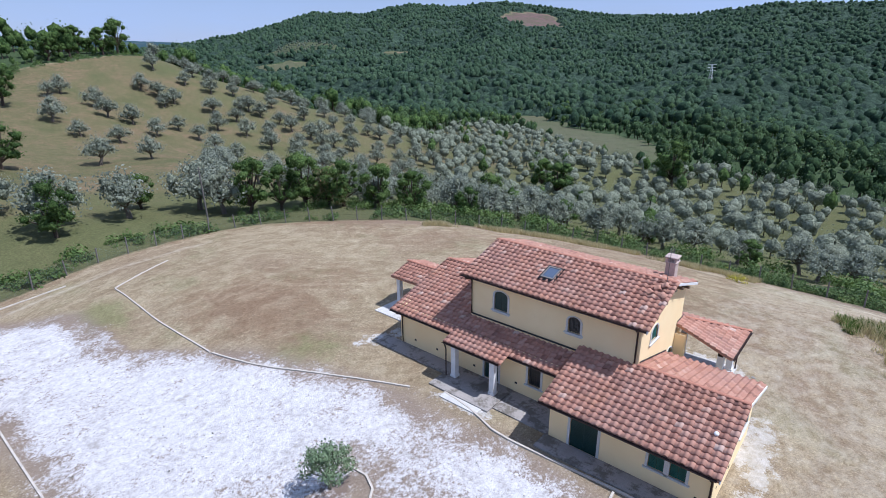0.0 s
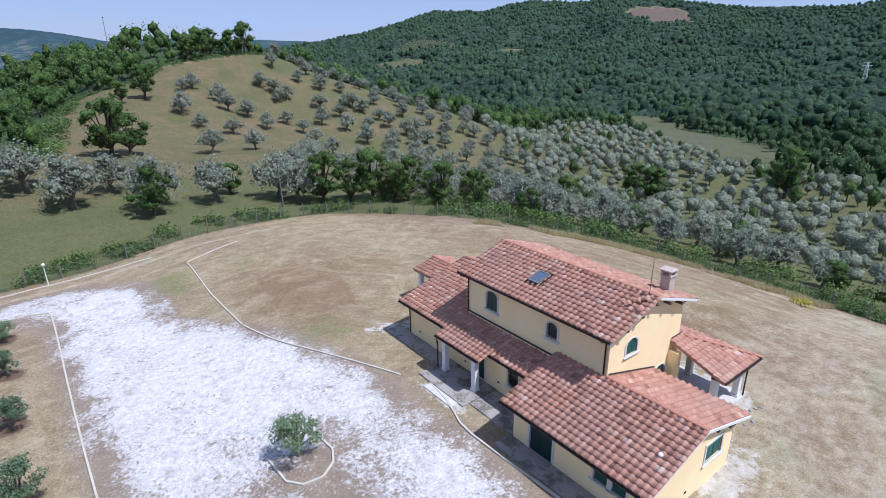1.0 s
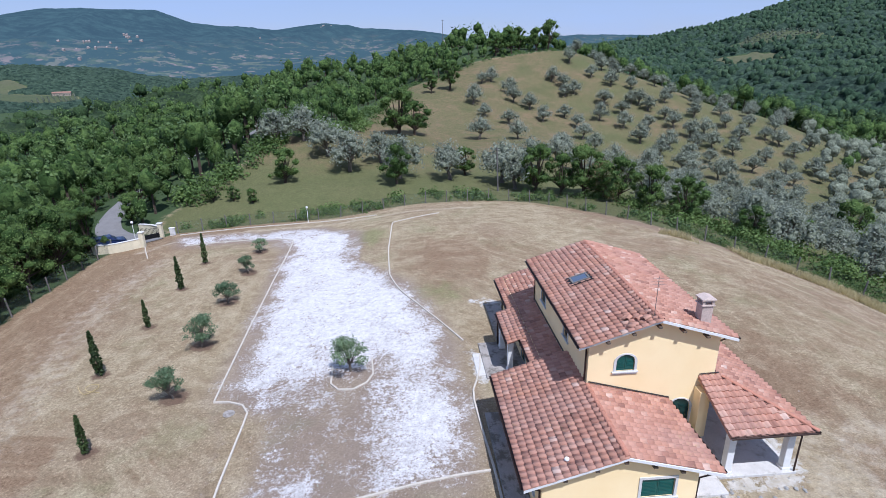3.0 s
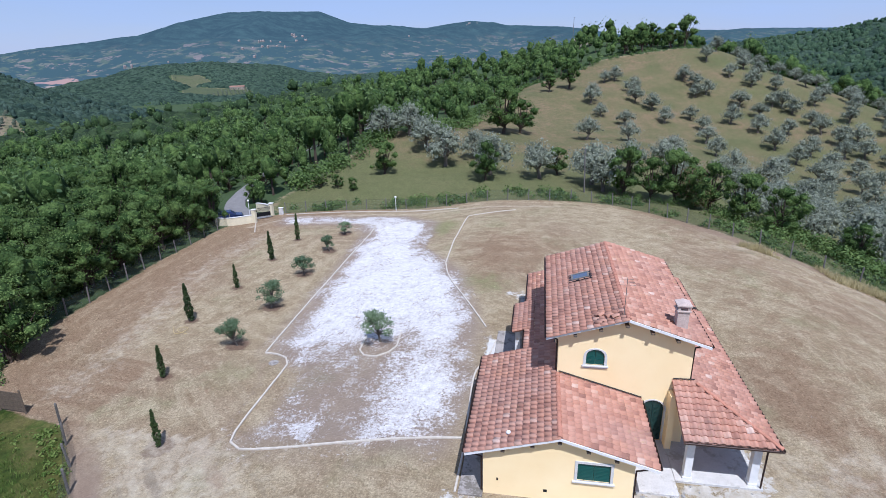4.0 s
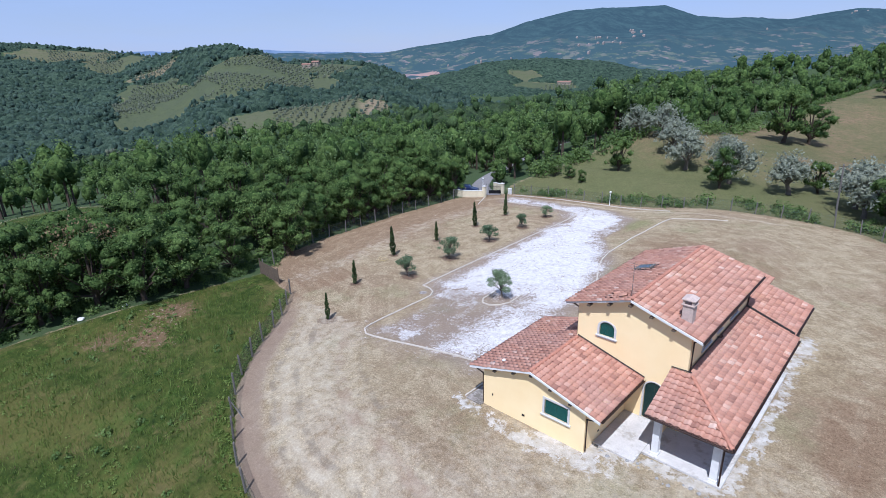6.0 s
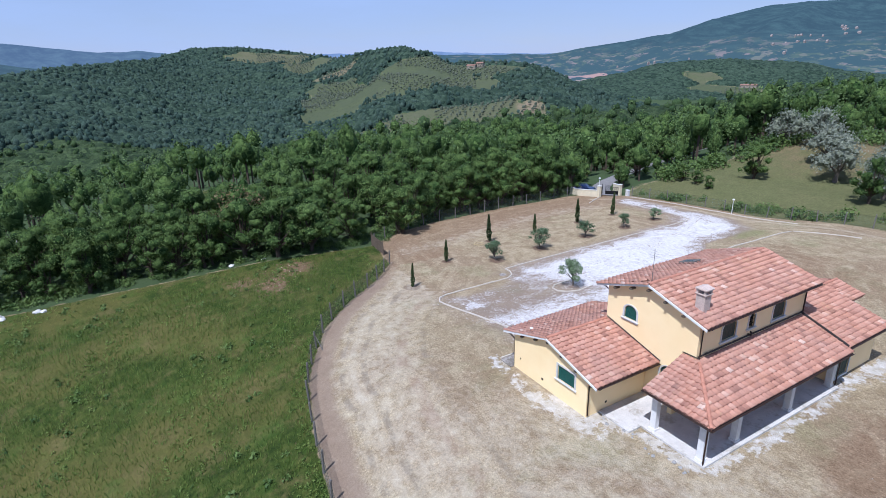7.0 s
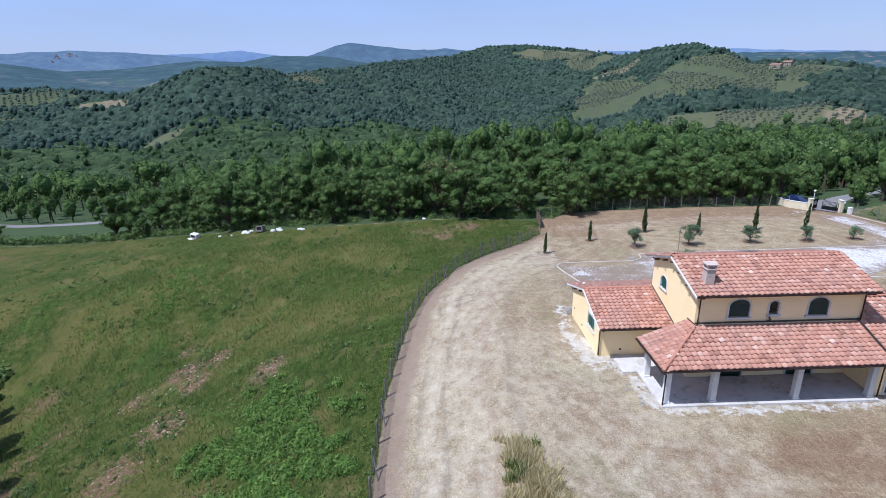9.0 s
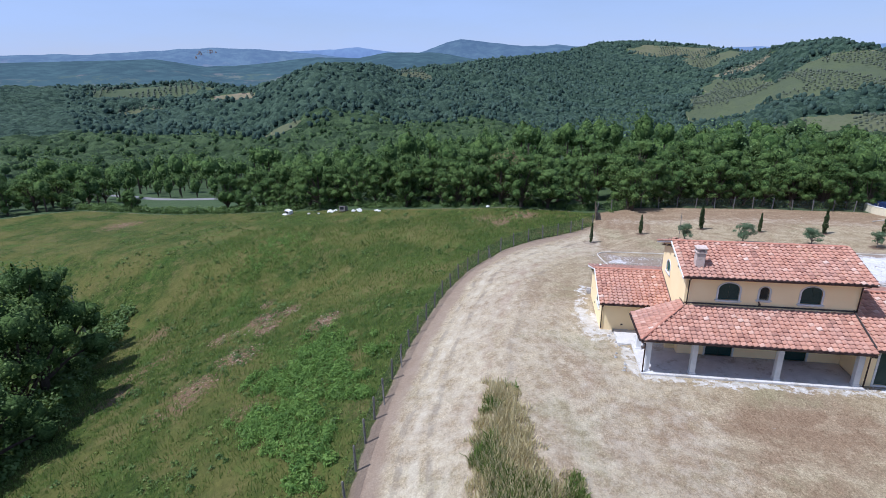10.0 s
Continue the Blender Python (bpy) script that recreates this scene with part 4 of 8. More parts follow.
def roof(name, origin, u, v, poly, single=None, label="", drop=0.0):
    """A roof slope: deck, and a row-by-row cover of tiles inside poly, in metres along the eave and up the slope."""
    m = frame_of(origin, u, v)
    deck = part(name, sheet_bm(poly, [], m @ pose(0, 0, -0.01), 0.13), TILE_MANY, house, label)
    us, vs = [p[0] for p in poly], [p[1] for p in poly]
    rng = random.Random(len(TILE_JOBS) + 5)
    ones, many = [], []
    for r in range(int((max(vs) - min(vs)) / TL + 0.6)):
        for c in range(int((max(us) - min(us)) / TW + 0.6)):
            a, b = min(us) + c * TW, min(vs) + r * TL
            if not bool(inside(np.array([a + TW / 2]), np.array([b + TL * 0.6]), poly)[0]):
                continue
            q = m @ pose(a, b, rng.uniform(-0.008, 0.008), rng.uniform(-0.6, 1.2), rng.uniform(-2.0, 2.0), rng.uniform(-1.8, 1.8))
            (ones if single and single(q.translation) else many).append(q)
    TILE_JOBS.append((deck, ones, many))
    return deck


def cap_data(r, step):
    v = []
    for yy, rr in ((0, r * 1.08), (step + 0.06, r * 0.9)):
        for e in (0.0, -0.014):
            v += [(math.cos(math.pi * s / 6) * (rr + e), yy, math.sin(math.pi * s / 6) * (rr + e) * 0.8) for s in range(7)]
    f = []
    for s in range(6):
        f += [(s, s + 1, 15 + s, 14 + s), (8 + s, 7 + s, 21 + s, 22 + s), (s, 7 + s, 8 + s, s + 1)]
    me = bpy.data.meshes.new("ridge_tile")
    me.from_pydata(v, [], f)
    me.materials.append(RIDGE)
    return me


CAP_BIG, CAP_SMALL = cap_data(0.115, 0.36), cap_data(0.10, 0.36)


def caps(name, a, b, parent, mesh=None, step=0.36):
    """Half-round caps laid one by one along a ridge or hip."""
    a, b = Vector(a), Vector(b)
    d = (b - a).normalized()
    q = d.to_track_quat("Y", "Z").to_matrix().to_4x4()
    rng = random.Random(int(a.x * 10))
    for i in range(int((b - a).length / step)):
        o = new(name, mesh or CAP_BIG)
        o.parent = parent
        o.matrix_basis = Matrix.Translation(a + d * (i * step)) @ q @ pose(0, 0, rng.uniform(-0.006, 0.006), rng.uniform(-1, 1), rng.uniform(-2, 2), rng.uniform(-2, 2))


near_south = lambda p: p.y < 3.2
r1 = roof("main_roof", (2.72, 15.67, 5.66), (0, -1, 0), (3.79, 0, 1.2), [(0, 0), (11.27, 0), (11.27, 3.97), (0, 3.97)])
r2 = roof("main_roof", (10.40, 4.40, 5.66), (0, 1, 0), (-3.89, 0, 1.2), [(0, 0), (11.27, 0), (11.27, 4.07), (0, 4.07)])
r3 = roof("wing_roof", (-0.81, 7.95, 2.12), (0, -1, 0), (4.15, 0, 1.23), [(0, 0), (8.22, 0), (8.22, 4.33), (0, 4.33)], lambda p: p.y < 3.4 and p.x < 2.6)
r4 = roof("wing_roof", (7.565, -0.27, 2.18), (0, 1, 0), (-4.2, 0, 1.17), [(0, 0), (5.04, 0), (5.04, 4.36), (0, 4.36)])
r5 = roof("north_roof", (1.51, 20.7, 2.22), (0, -1, 0), (5.96, 0, 1.84), [(0, 0), (12.75, 0), (12.75, 1.9), (5.4, 1.9), (5.4, 6.24), (0, 6.24)])
r6 = roof("north_roof", (12.75, 15.0, 2.42), (0, 1, 0), (-5.28, 0, 1.64), [(0, 0), (5.5, 0), (5.5, 5.53), (0.3, 5.53), (0.3, 3.14), (0, 3.14)])
r7 = roof("porch_roof", (13.0, 1.64, 2.29), (0, 1, 0), (-3.25, 0, 1.17), [(0, 0), (13.36, 0), (13.36, 3.45), (3.13, 3.45), (3.13, 3.25)])
r8 = roof("porch_roof", (8.94, 1.64, 2.29), (1, 0, 0), (0, 3.13, 1.17), [(0, 0), (4.06, 0), (1.0, 3.34), (0, 3.34)], near_south)
r9 = roof("porch_roof", (0.72, 15.4, 2.05), (0, -1, 0), (1.15, 0, 0.36), [(0, 0), (4.0, 0), (4.0, 1.25), (0, 1.25)])
r10 = roof("porch_roof", (5.5, 24.7, 2.26), (0, -1, 0), (1.95, 0, 0.6), [(0, 0), (4.0, 0), (4.0, 2.04), (0, 2.04)])
roof("porch_roof", (9.4, 20.7, 2.26), (0, 1, 0), (-1.95, 0, 0.6), [(0, 0), (4.0, 0), (4.0, 2.04), (0, 2.04)])
caps("ridge_tile", (6.53, 4.36, 6.90), (6.53, 15.7, 6.90), r1)
caps("ridge_tile", (3.35, -0.3, 3.40), (3.35, 4.75, 3.40), r3)
caps("ridge_tile", (7.47, 15.4, 4.12), (7.47, 20.75, 4.12), r5)
caps("hip_tile", (13.02, 1.62, 2.36), (9.93, 4.78, 3.53), r7, CAP_SMALL)
caps("ridge_tile", (7.45, 20.75, 2.92), (7.45, 24.75, 2.92), r10)


def gutter(a, b, parent):
    """A half-round gutter under an eave."""
    a, b = Vector(a), Vector(b)
    d = (b - a).normalized()
    q = d.to_track_quat("Y", "Z").to_matrix().to_4x4()
    v, f = [], []
    for yy in (0, (b - a).length):
        for rr in (0.075, 0.062):
            for s in range(7):
                t = math.pi + math.pi * s / 6
                v.append(a + q @ Vector((math.cos(t) * rr, yy, math.sin(t) * rr)))
    for s in range(6):
        f += [(s, s + 1, 15 + s, 14 + s), (8 + s, 7 + s, 21 + s, 22 + s)]
    f += [(0, 14, 21, 7), (6, 13, 27, 20)] + [(s, s + 7, s + 8, s + 1) for s in range(6)] + [(14 + s, 15 + s, 22 + s, 21 + s) for s in range(6)]
    obj("gutter", v, f, BROWN, parent, "dark brown metal gutter")


for a, b, rf in (((2.67, 4.4, 5.66), (2.67, 15.67, 5.66), r1), ((10.45, 4.4, 5.66), (10.45, 15.67, 5.66), r2), ((-0.87, -0.2, 2.12), (-0.87, 7.95, 2.12), r3),
                 ((7.62, -0.2, 2.18), (7.62, 4.75, 2.18), r4), ((13.06, 1.6, 2.28), (13.06, 15.0, 2.28), r7), ((8.94, 1.58, 2.28), (13.06, 1.58, 2.28), r8),
                 ((12.81, 15.0, 2.42), (12.81, 20.5, 2.42), r6), ((1.45, 15.4, 2.22), (1.45, 20.7, 2.22), r5), ((0.66, 11.4, 2.05), (0.66, 15.4, 2.05), r9), ((1.45, 7.95, 2.22), (1.45, 11.4, 2.22), r5)):
    gutter(a, b, rf)


def downpipe(x, y, top, bottom, dx=0.0, dy=0.0):
    """A downpipe with a swan neck back to the wall; dx, dy point to its gutter."""
    pts = [(x + dx, y + dy, top), (x + dx, y + dy, top - 0.08), (x, y, top - 0.35), (x, y, bottom)]
    part("downpipe", tube_bm(pts, [0.045] * 4, 6), BROWN, house, "dark brown metal downpipe")


downpipe(3.26, 4.95, 5.6, 3.5, -0.55, -0.1)
downpipe(9.83, 4.95, 5.6, 3.45, 0.55, -0.1)
downpipe(3.26, 15.2, 5.6, 3.0, -0.55, 0.1)
downpipe(9.83, 15.2, 5.6, 3.5, 0.55, 0.1)
downpipe(-0.07, 0.06, 2.05, FLOOR, -0.75, -0.05)
downpipe(6.69, 0.06, 2.1, FLOOR, 0.85, -0.05)
downpipe(12.62, 2.02, 2.2, FLOOR, 0.38, -0.3)
downpipe(12.5, 15.0, 2.2, FLOOR, 0.5, 0)
downpipe(2.03, 20.1, 2.15, FLOOR, -0.52, 0)
downpipe(0.82, 15.25, 1.95, FLOOR - 0.1, -0.1, 0)


def bargeboard(a, b, parent, h=0.13):
    """A white board along a verge."""
    a, b = Vector(a), Vector(b)
    up = Vector((0, 0, 1))
    n = Vector((0, -1, 0)) * 0.05
    v = [a, b, b + up * h, a + up * h, a + n, b + n, b + n + up * h, a + n + up * h]
    obj("bargeboard", v, [(0, 3, 2, 1), (4, 5, 6, 7), (0, 1, 5, 4), (2, 3, 7, 6), (1, 2, 6, 5), (0, 4, 7, 3)], WHITE, parent, "white painted verge board")


bargeboard((2.70, 4.39, 5.52), (6.51, 4.39, 6.74), r1)
bargeboard((6.51, 4.388, 6.74), (10.40, 4.388, 5.52), r2)
bargeboard((-0.82, -0.28, 1.98), (3.36, -0.28, 3.24), r3)
bargeboard((3.36, -0.282, 3.24), (7.565, -0.282, 2.05), r4)
for x, z, y0, y1 in ((4.1, 5.83, 4.36, 4.77), (5.3, 6.2, 4.36, 4.77), (7.7, 6.2, 4.36, 4.77), (8.9, 5.85, 4.36, 4.77), (0.9, 2.36, -0.24, 0.0), (2.2, 2.74, -0.24, 0.0), (4.6, 2.72, -0.24, 0.0), (5.8, 2.38, -0.24, 0.0), (6.51, 6.5, 4.36, 4.77), (3.36, 3.05, -0.24, 0)):
    part("rafter_end", box_bm(x - 0.09, y0, z - 0.08, x + 0.09, y1, z + 0.02, 0.01), WOOD, r1 if z > 4 else r3, "dark wooden rafter end")
# porch columns and beams
for x, y, h in ((12.3, 2.3, 2.1), (12.3, 5.1, 2.15), (12.3, 10.1, 2.15), (12.3, 14.6, 2.15), (9.45, 2.3, 2.1), (1.05, 11.95, 1.95), (1.05, 14.75, 1.95), (5.9, 24.2, 2.1), (8.9, 24.2, 2.1)):
    c = box_bm(x - 0.17, y - 0.17, B, x + 0.17, y + 0.17, h, 0.012)
    add_bm(c, box_bm(x - 0.21, y - 0.21, B, x + 0.21, y + 0.21, FLOOR + 0.12, 0.012))
    part("column", c, WHITE if x < 9 or y < 3 else STONE, house, "square pale stone porch column")
for x0, y0, x1, y1, z in ((12.16, 2.1, 12.44, 15.0, 2.1), (9.2, 2.16, 12.5, 2.44, 2.08), (0.92, 11.7, 1.18, 15.0, 1.9), (5.76, 20.4, 6.02, 24.4, 2.06), (8.78, 20.4, 9.04, 24.4, 2.06)):
    part("beam", box_bm(x0, y0, z, x1, y1, z + 0.2, 0.01), WOOD if x0 < 9 else BROWN, house, "dark wooden porch beam")
# chimney, skylight, vent
ch = box_bm(8.92, 5.28, 5.9, 9.46, 5.82, 7.0, 0.01)
add_bm(ch, box_bm(8.86, 5.22, 6.98, 9.52, 5.88, 7.05, 0.01))
CHIM = mat_plain("chimney_render", (0.54, 0.43, 0.37), 0.9, vary=0.35, scale=5)
chimney = part("chimney", ch, CHIM, house, "pinkish grey rendered chimney with a tiled cap")
for dx, dy in ((0, 0), (0.46, 0), (0, 0.46), (0.46, 0.46)):
    part("chimney_pier", box_bm(8.90 + dx, 5.26 + dy, 7.05, 9.02 + dx, 5.38 + dy, 7.27), CHIM, chimney)
part("chimney_slab", box_bm(8.84, 5.20, 7.27, 9.54, 5.90, 7.34, 0.01), CHIM, chimney, "clay chimney cap")
obj("chimney_cap", [(8.84, 5.2, 7.34), (9.54, 5.2, 7.34), (9.54, 5.9, 7.34), (8.84, 5.9, 7.34), (9.19, 5.3, 7.48), (9.19, 5.8, 7.48)], [(0, 1, 4), (1, 2, 5, 4), (2, 3, 5), (3, 0, 4, 5), (3, 2, 1, 0)], CHIM, chimney)
ms = frame_of((2.72, 15.67, 5.66), (0, -1, 0), (3.79, 0, 1.2))
sk = new("skylight")
sk.parent = house
part("skylight_frame", sheet_bm(rect(4.62, 5.42, 1.55, 2.6), [rect(4.7, 5.34, 1.65, 2.5)], ms @ pose(0, 0, 0.19), 0.16), POST, sk, "grey-brown skylight frame")
part("pane", sheet_bm(rect(4.7, 5.34, 1.65, 2.5), [], ms @ pose(0, 0, 0.165), 0.012), SKY_GLASS, sk)
part("flashing", sheet_bm(rect(4.5, 5.54, 1.4, 2.75), [rect(4.62, 5.42, 1.55, 2.6)], ms @ pose(0, 0, 0.105), 0.02), IRON, sk)
mv = frame_of((-0.81, 7.95, 2.12), (0, -1, 0), (4.15, 0, 1.23))
vb = bmesh.new()
bmesh.ops.create_uvsphere(vb, u_segments=12, v_segments=8, radius=0.11)
bmesh.ops.scale(vb, vec=(1, 1, 0.8), verts=vb.verts)
vb.transform(mv @ pose(7.5, 2.05, 0.16))
part("roof_vent", vb, WHITE, house, "small white roof vent cap")
ant = tube_bm([(6.36, 4.86, 6.8), (6.36, 4.85, 8.85)], [0.018, 0.014], 6)
antenna = part("antenna_mast", ant, POST, house, "thin grey aerial mast")
ab = bmesh.new()
for zz, ln in ((8.75, 0.28), (8.6, 0.34), (8.45, 0.4)):
    add_bm(ab, tube_bm([(6.36 - ln, 4.855, zz), (6.36 + ln, 4.855, zz)], [0.008, 0.008], 5))
part("aerial_rod", ab, POST, antenna)
# floors and paving round the house
part("porch_floor", box_bm(8.9, 1.95, -0.75, 12.75, 14.99, FLOOR, 0.02), PALE, house, "pale concrete porch floor")
part("porch_floor", box_bm(6.64, 1.0, -0.75, 8.89, 4.75, FLOOR - 0.01, 0.02), PALE, house, "pale concrete courtyard floor")
part("paving", box_bm(-1.15, -0.3, -0.9, -0.01, 7.9, FLOOR - 0.04, 0.02), CONCRETE, house, "grey concrete path along the wall")
part("paving", box_bm(0.0, 7.72, -0.9, 2.09, 11.2, FLOOR - 0.05, 0.02), CONCRETE, house, "grey concrete path along the wall")
part("paving", box_bm(-0.5, 11.22, -0.9, 2.09, 15.5, FLOOR - 0.02, 0.02), CONCRETE, house, "worn concrete porch floor")
part("paving", box_bm(0.9, 15.52, -0.9, 2.09, 21.6, FLOOR - 0.05, 0.02), CONCRETE, house, "grey concrete path along the wall")
part("paving", box_bm(4.1, 20.32, -0.9, 10.0, 25.2, FLOOR - 0.04, 0.02), PALE, house, "pale concrete porch floor")
part("paving", box_bm(-1.05, 11.6, -0.9, -0.51, 14.2, FLOOR - 0.06, 0.02), PALE, house, "pale worn concrete step")


LEAD = mat_plain("lead", (0.055, 0.048, 0.045), 0.6, vary=0.3)
# lead flashing where roofs meet walls
for a, b, w in (((3.4, 4.72, 3.52), (7.56, 4.72, 2.33), (0, 0, 0.05)), ((8.94, 4.72, 3.56), (9.95, 4.72, 3.60), (0, 0, 0.05)), ((9.80, 4.8, 3.58), (9.80, 15.2, 3.58), (0, 0, 0.10)), ((3.28, 8.0, 2.96), (3.28, 15.2, 2.96), (0, 0, 0.10)), ((12.7, 15.02, 2.52), (9.8, 15.02, 3.6), (0, 0, 0.14))):
    a, b, w = Vector(a), Vector(b), Vector(w)
    e = Vector((0.03, 0.03, 0))
    v = [a, b, b + w, a + w, a + e, b + e, b + w + e, a + w + e]
    obj("flashing", v, [(0, 1, 2, 3), (7, 6, 5, 4), (0, 4, 5, 1), (1, 5, 6, 2), (2, 6, 7, 3), (3, 7, 4, 0)], LEAD, house, "dark lead flashing")
# air bricks low in the walls
for x0, y0, x1, y1, z in ((2.75, -0.012, 2.93, 0.0, 0.12), (0.62, -0.012, 0.7, 0.0, 0.5), (2.086, 18.9, 2.098, 19.05, 0.2), (2.086, 17.0, 2.098, 17.15, 0.2), (2.086, 14.0, 2.098, 14.15, 0.2), (2.086, 11.0, 2.098, 11.15, 0.25), (2.086, 8.9, 2.098, 9.05, 0.2), (-0.014, 0.5, -0.002, 0.65, 0.05), (6.622, 1.5, 6.634, 1.65, 0.1)):
    part("air_brick", box_bm(x0, y0, z, x1, y1, z + 0.13), IRON, house, "dark ventilation grille")

# ---- plants ----
def leaf_arrays(centres, size, rng, up=0.35, elong=1.5, out=None, loose=0.5):
    """Corner points of one uneven leaf spray at each centre, facing out of the crown if out is given."""
    n = len(centres)
    nrm = rng.normal(size=(n, 3))
    if out is not None:
        nrm = nrm * loose + out
    else:
        nrm[:, 2] = np.abs(nrm[:, 2])
    nrm[:, 2] += up
    nrm /= np.linalg.norm(nrm, axis=1)[:, None]
    a = rng.normal(size=(n, 3))
    u = np.cross(nrm, a)
    u /= np.linalg.norm(u, axis=1)[:, None] + 1e-9
    v = np.cross(nrm, u)
    s = (np.asarray(size) * (0.6 + 0.8 * rng.rand(n)))[:, None]
    c = np.asarray(centres)
    j = lambda: (0.7 + 0.6 * rng.rand(n))[:, None]
    return np.stack([c - u * s * elong * j(), c - v * s * j(), c + u * s * elong * j(), c + v * s * j()], 1)


def leaf_object(name, quads, material, parent=None, tint=None, label=""):
    n = len(quads)
    me = bpy.data.meshes.new(name)
    me.vertices.add(n * 4)
    me.vertices.foreach_set("co", np.asarray(quads, np.float32).ravel())
    me.loops.add(n * 4)
    me.loops.foreach_set("vertex_index", np.arange(n * 4, dtype=np.int32))
    me.polygons.add(n)
    me.polygons.foreach_set("loop_start", np.arange(0, n * 4, 4, dtype=np.int32))
    me.update(calc_edges=True)
    me.materials.append(material)
    if tint is not None:
        at = me.attributes.new("tint", "FLOAT", "FACE")
        at.data.foreach_set("value", np.asarray(tint, np.float32))
    ob = new(name, me)
    if parent:
        ob.parent = parent
    return tagged(ob, label)


def crown_points(rng, blobs, n, shell=0.75):
    """Points in the outer part of several lobes (x, y, z, radius, squash)."""
    out, ways = [], []
    w = np.array([b[3] ** 2 for b in blobs])
    for b, k in zip(blobs, (n * w / w.sum()).astype(int)):
        d = rng.normal(size=(k, 3))
        d /= np.linalg.norm(d, axis=1)[:, None]
        r = b[3] * (shell + (1.08 - shell) * rng.rand(k)) * (1 + 0.16 * rng.normal(size=k).clip(-2, 1.3))
        p = d * r[:, None]
        p[:, 2] *= b[4]
        out.append(p + np.array(b[:3]))
        ways.append(d)
    return np.concatenate(out), np.concatenate(ways)


def lobe_mass(parent, blobs, material, rng):
    """The dense inside of a crown: one lumpy mass for each lobe."""
    na, nr = 6, 4
    v, f = [], []
    th = np.linspace(0, 6.2832, na, endpoint=False)[None, :]
    ph = np.linspace(-1.25, 1.5, nr)[:, None]
    for x, y, z, r, squash in blobs:
        rr = r * (0.66 if material == CROWN_CORE else 0.42) * (1 + 0.22 * rng.normal(size=(nr, na)).clip(-1.5, 1.5))
        t2 = th + rng.rand() * 6.28
        k = len(v)
        v += np.stack([x + rr * np.cos(t2) * np.cos(ph), y + rr * np.sin(t2) * np.cos(ph), z + rr * np.sin(ph) * squash], -1).reshape(-1, 3).tolist()
        f += [(k + i * na + j, k + i * na + (j + 1) % na, k + (i + 1) * na + (j + 1) % na, k + (i + 1) * na + j) for i in range(nr - 1) for j in range(na)]
    obj("foliage", v, f, material, parent, smooth=True)


def tree(name, kind, seed):
    """One tree of about its true size at the origin: an Empty with trunk, limbs and crown."""
    rng = np.random.RandomState(seed)
    rnd = random.Random(seed)
    root = new(name)
    if kind == "big":
        h, spread, lobes, nl, ls, bark, leaf, fork = 8.2, 2.7, 26, 2700, 0.082, BARK, OAK_LEAF, 1.3
    elif kind == "tall":
        h, spread, lobes, nl, ls, bark, leaf, fork = 8.2, 2.7, 30, 6500, 0.046, BARK, OAK_LEAF, 1.3
    elif kind == "rust":
        h, spread, lobes, nl, ls, bark, leaf, fork = 8.2, 2.8, 24, 2600, 0.082, BARK, RUST_LEAF, 1.3
    elif kind == "oak":
        h, spread, lobes, nl, ls, bark, leaf, fork = 8.0, 2.7, 22, 2500, 0.064, BARK, OAK_LEAF, 1.6
    elif kind == "olive":
        h, spread, lobes, nl, ls, bark, leaf, fork = 3.8, 2.35, 17, 1350, 0.066, OLIVE_BARK, OLIVE_LEAF, 0.8
    else:
        h, spread, lobes, nl, ls, bark, leaf, fork = 2.3, 0.95, 16, 3000, 0.032, OLIVE_BARK, YOUNG_OLIVE, 0.5
    if kind == "oak":
        h, spread = h * rnd.uniform(0.9, 1.2), spread * rnd.uniform(0.82, 1.2)
    lean = (rnd.uniform(-0.2, 0.2), rnd.uniform(-0.2, 0.2))
    trunk_r = 0.032 * h if kind != "olive" else 0.05 * h
    bm = tube_bm([(0, 0, -0.6), (lean[0] * 0.3, lean[1] * 0.3, fork * 0.5), (lean[0], lean[1], fork), (lean[0] * 1.6, lean[1] * 1.6, h * 0.72)], [trunk_r * 1.5, trunk_r, trunk_r * 0.85, trunk_r * 0.25], 7)
    blobs = []
    for i in range(lobes):
        a = 6.283 * i / lobes + rnd.uniform(-0.9, 0.9)
        t = rnd.random()
        rad = spread * (0.2 + (0.85 if kind != "olive" else 0.52) * t)
        z = fork + (h - fork) * rnd.uniform(0.12 if kind in ("oak", "big", "rust", "tall") else 0.2, 0.86) * (1 - 0.25 * t * t)
        b = (lean[0] + math.cos(a) * rad, lean[1] + math.sin(a) * rad, z, spread * (rnd.uniform(0.22, 0.44) if kind != "olive" else rnd.uniform(0.26, 0.48)), rnd.uniform(0.6, 1.0))
        blobs.append(b)
        mid = ((lean[0] + b[0]) / 2 + rnd.uniform(-0.15, 0.15), (lean[1] + b[1]) / 2, fork + (z - fork) * 0.55)
        add_bm(bm, tube_bm([(lean[0], lean[1], fork * rnd.uniform(0.8, 1.2)), mid, b[:3]], [trunk_r * 0.5, trunk_r * 0.3, trunk_r * 0.1], 5 if kind in ("young", "big", "rust", "tall") else 3))
    blobs.append((lean[0], lean[1], h * 0.8, spread * 0.55, 0.8))
    part("trunk", bm, bark, root)
    if kind != "young":
        lobe_mass(root, blobs, OLIVE_CORE if kind == "olive" else CROWN_CORE, rng)
    pts, ways = crown_points(rng, blobs, nl, 0.6)
    leaf_object("crown", leaf_arrays(pts, ls, rng, 0.2, 1.35 if kind in ("oak", "big", "rust", "tall") else 1.7, ways, 0.55 if kind != "olive" else 0.9), leaf, root)
    return root


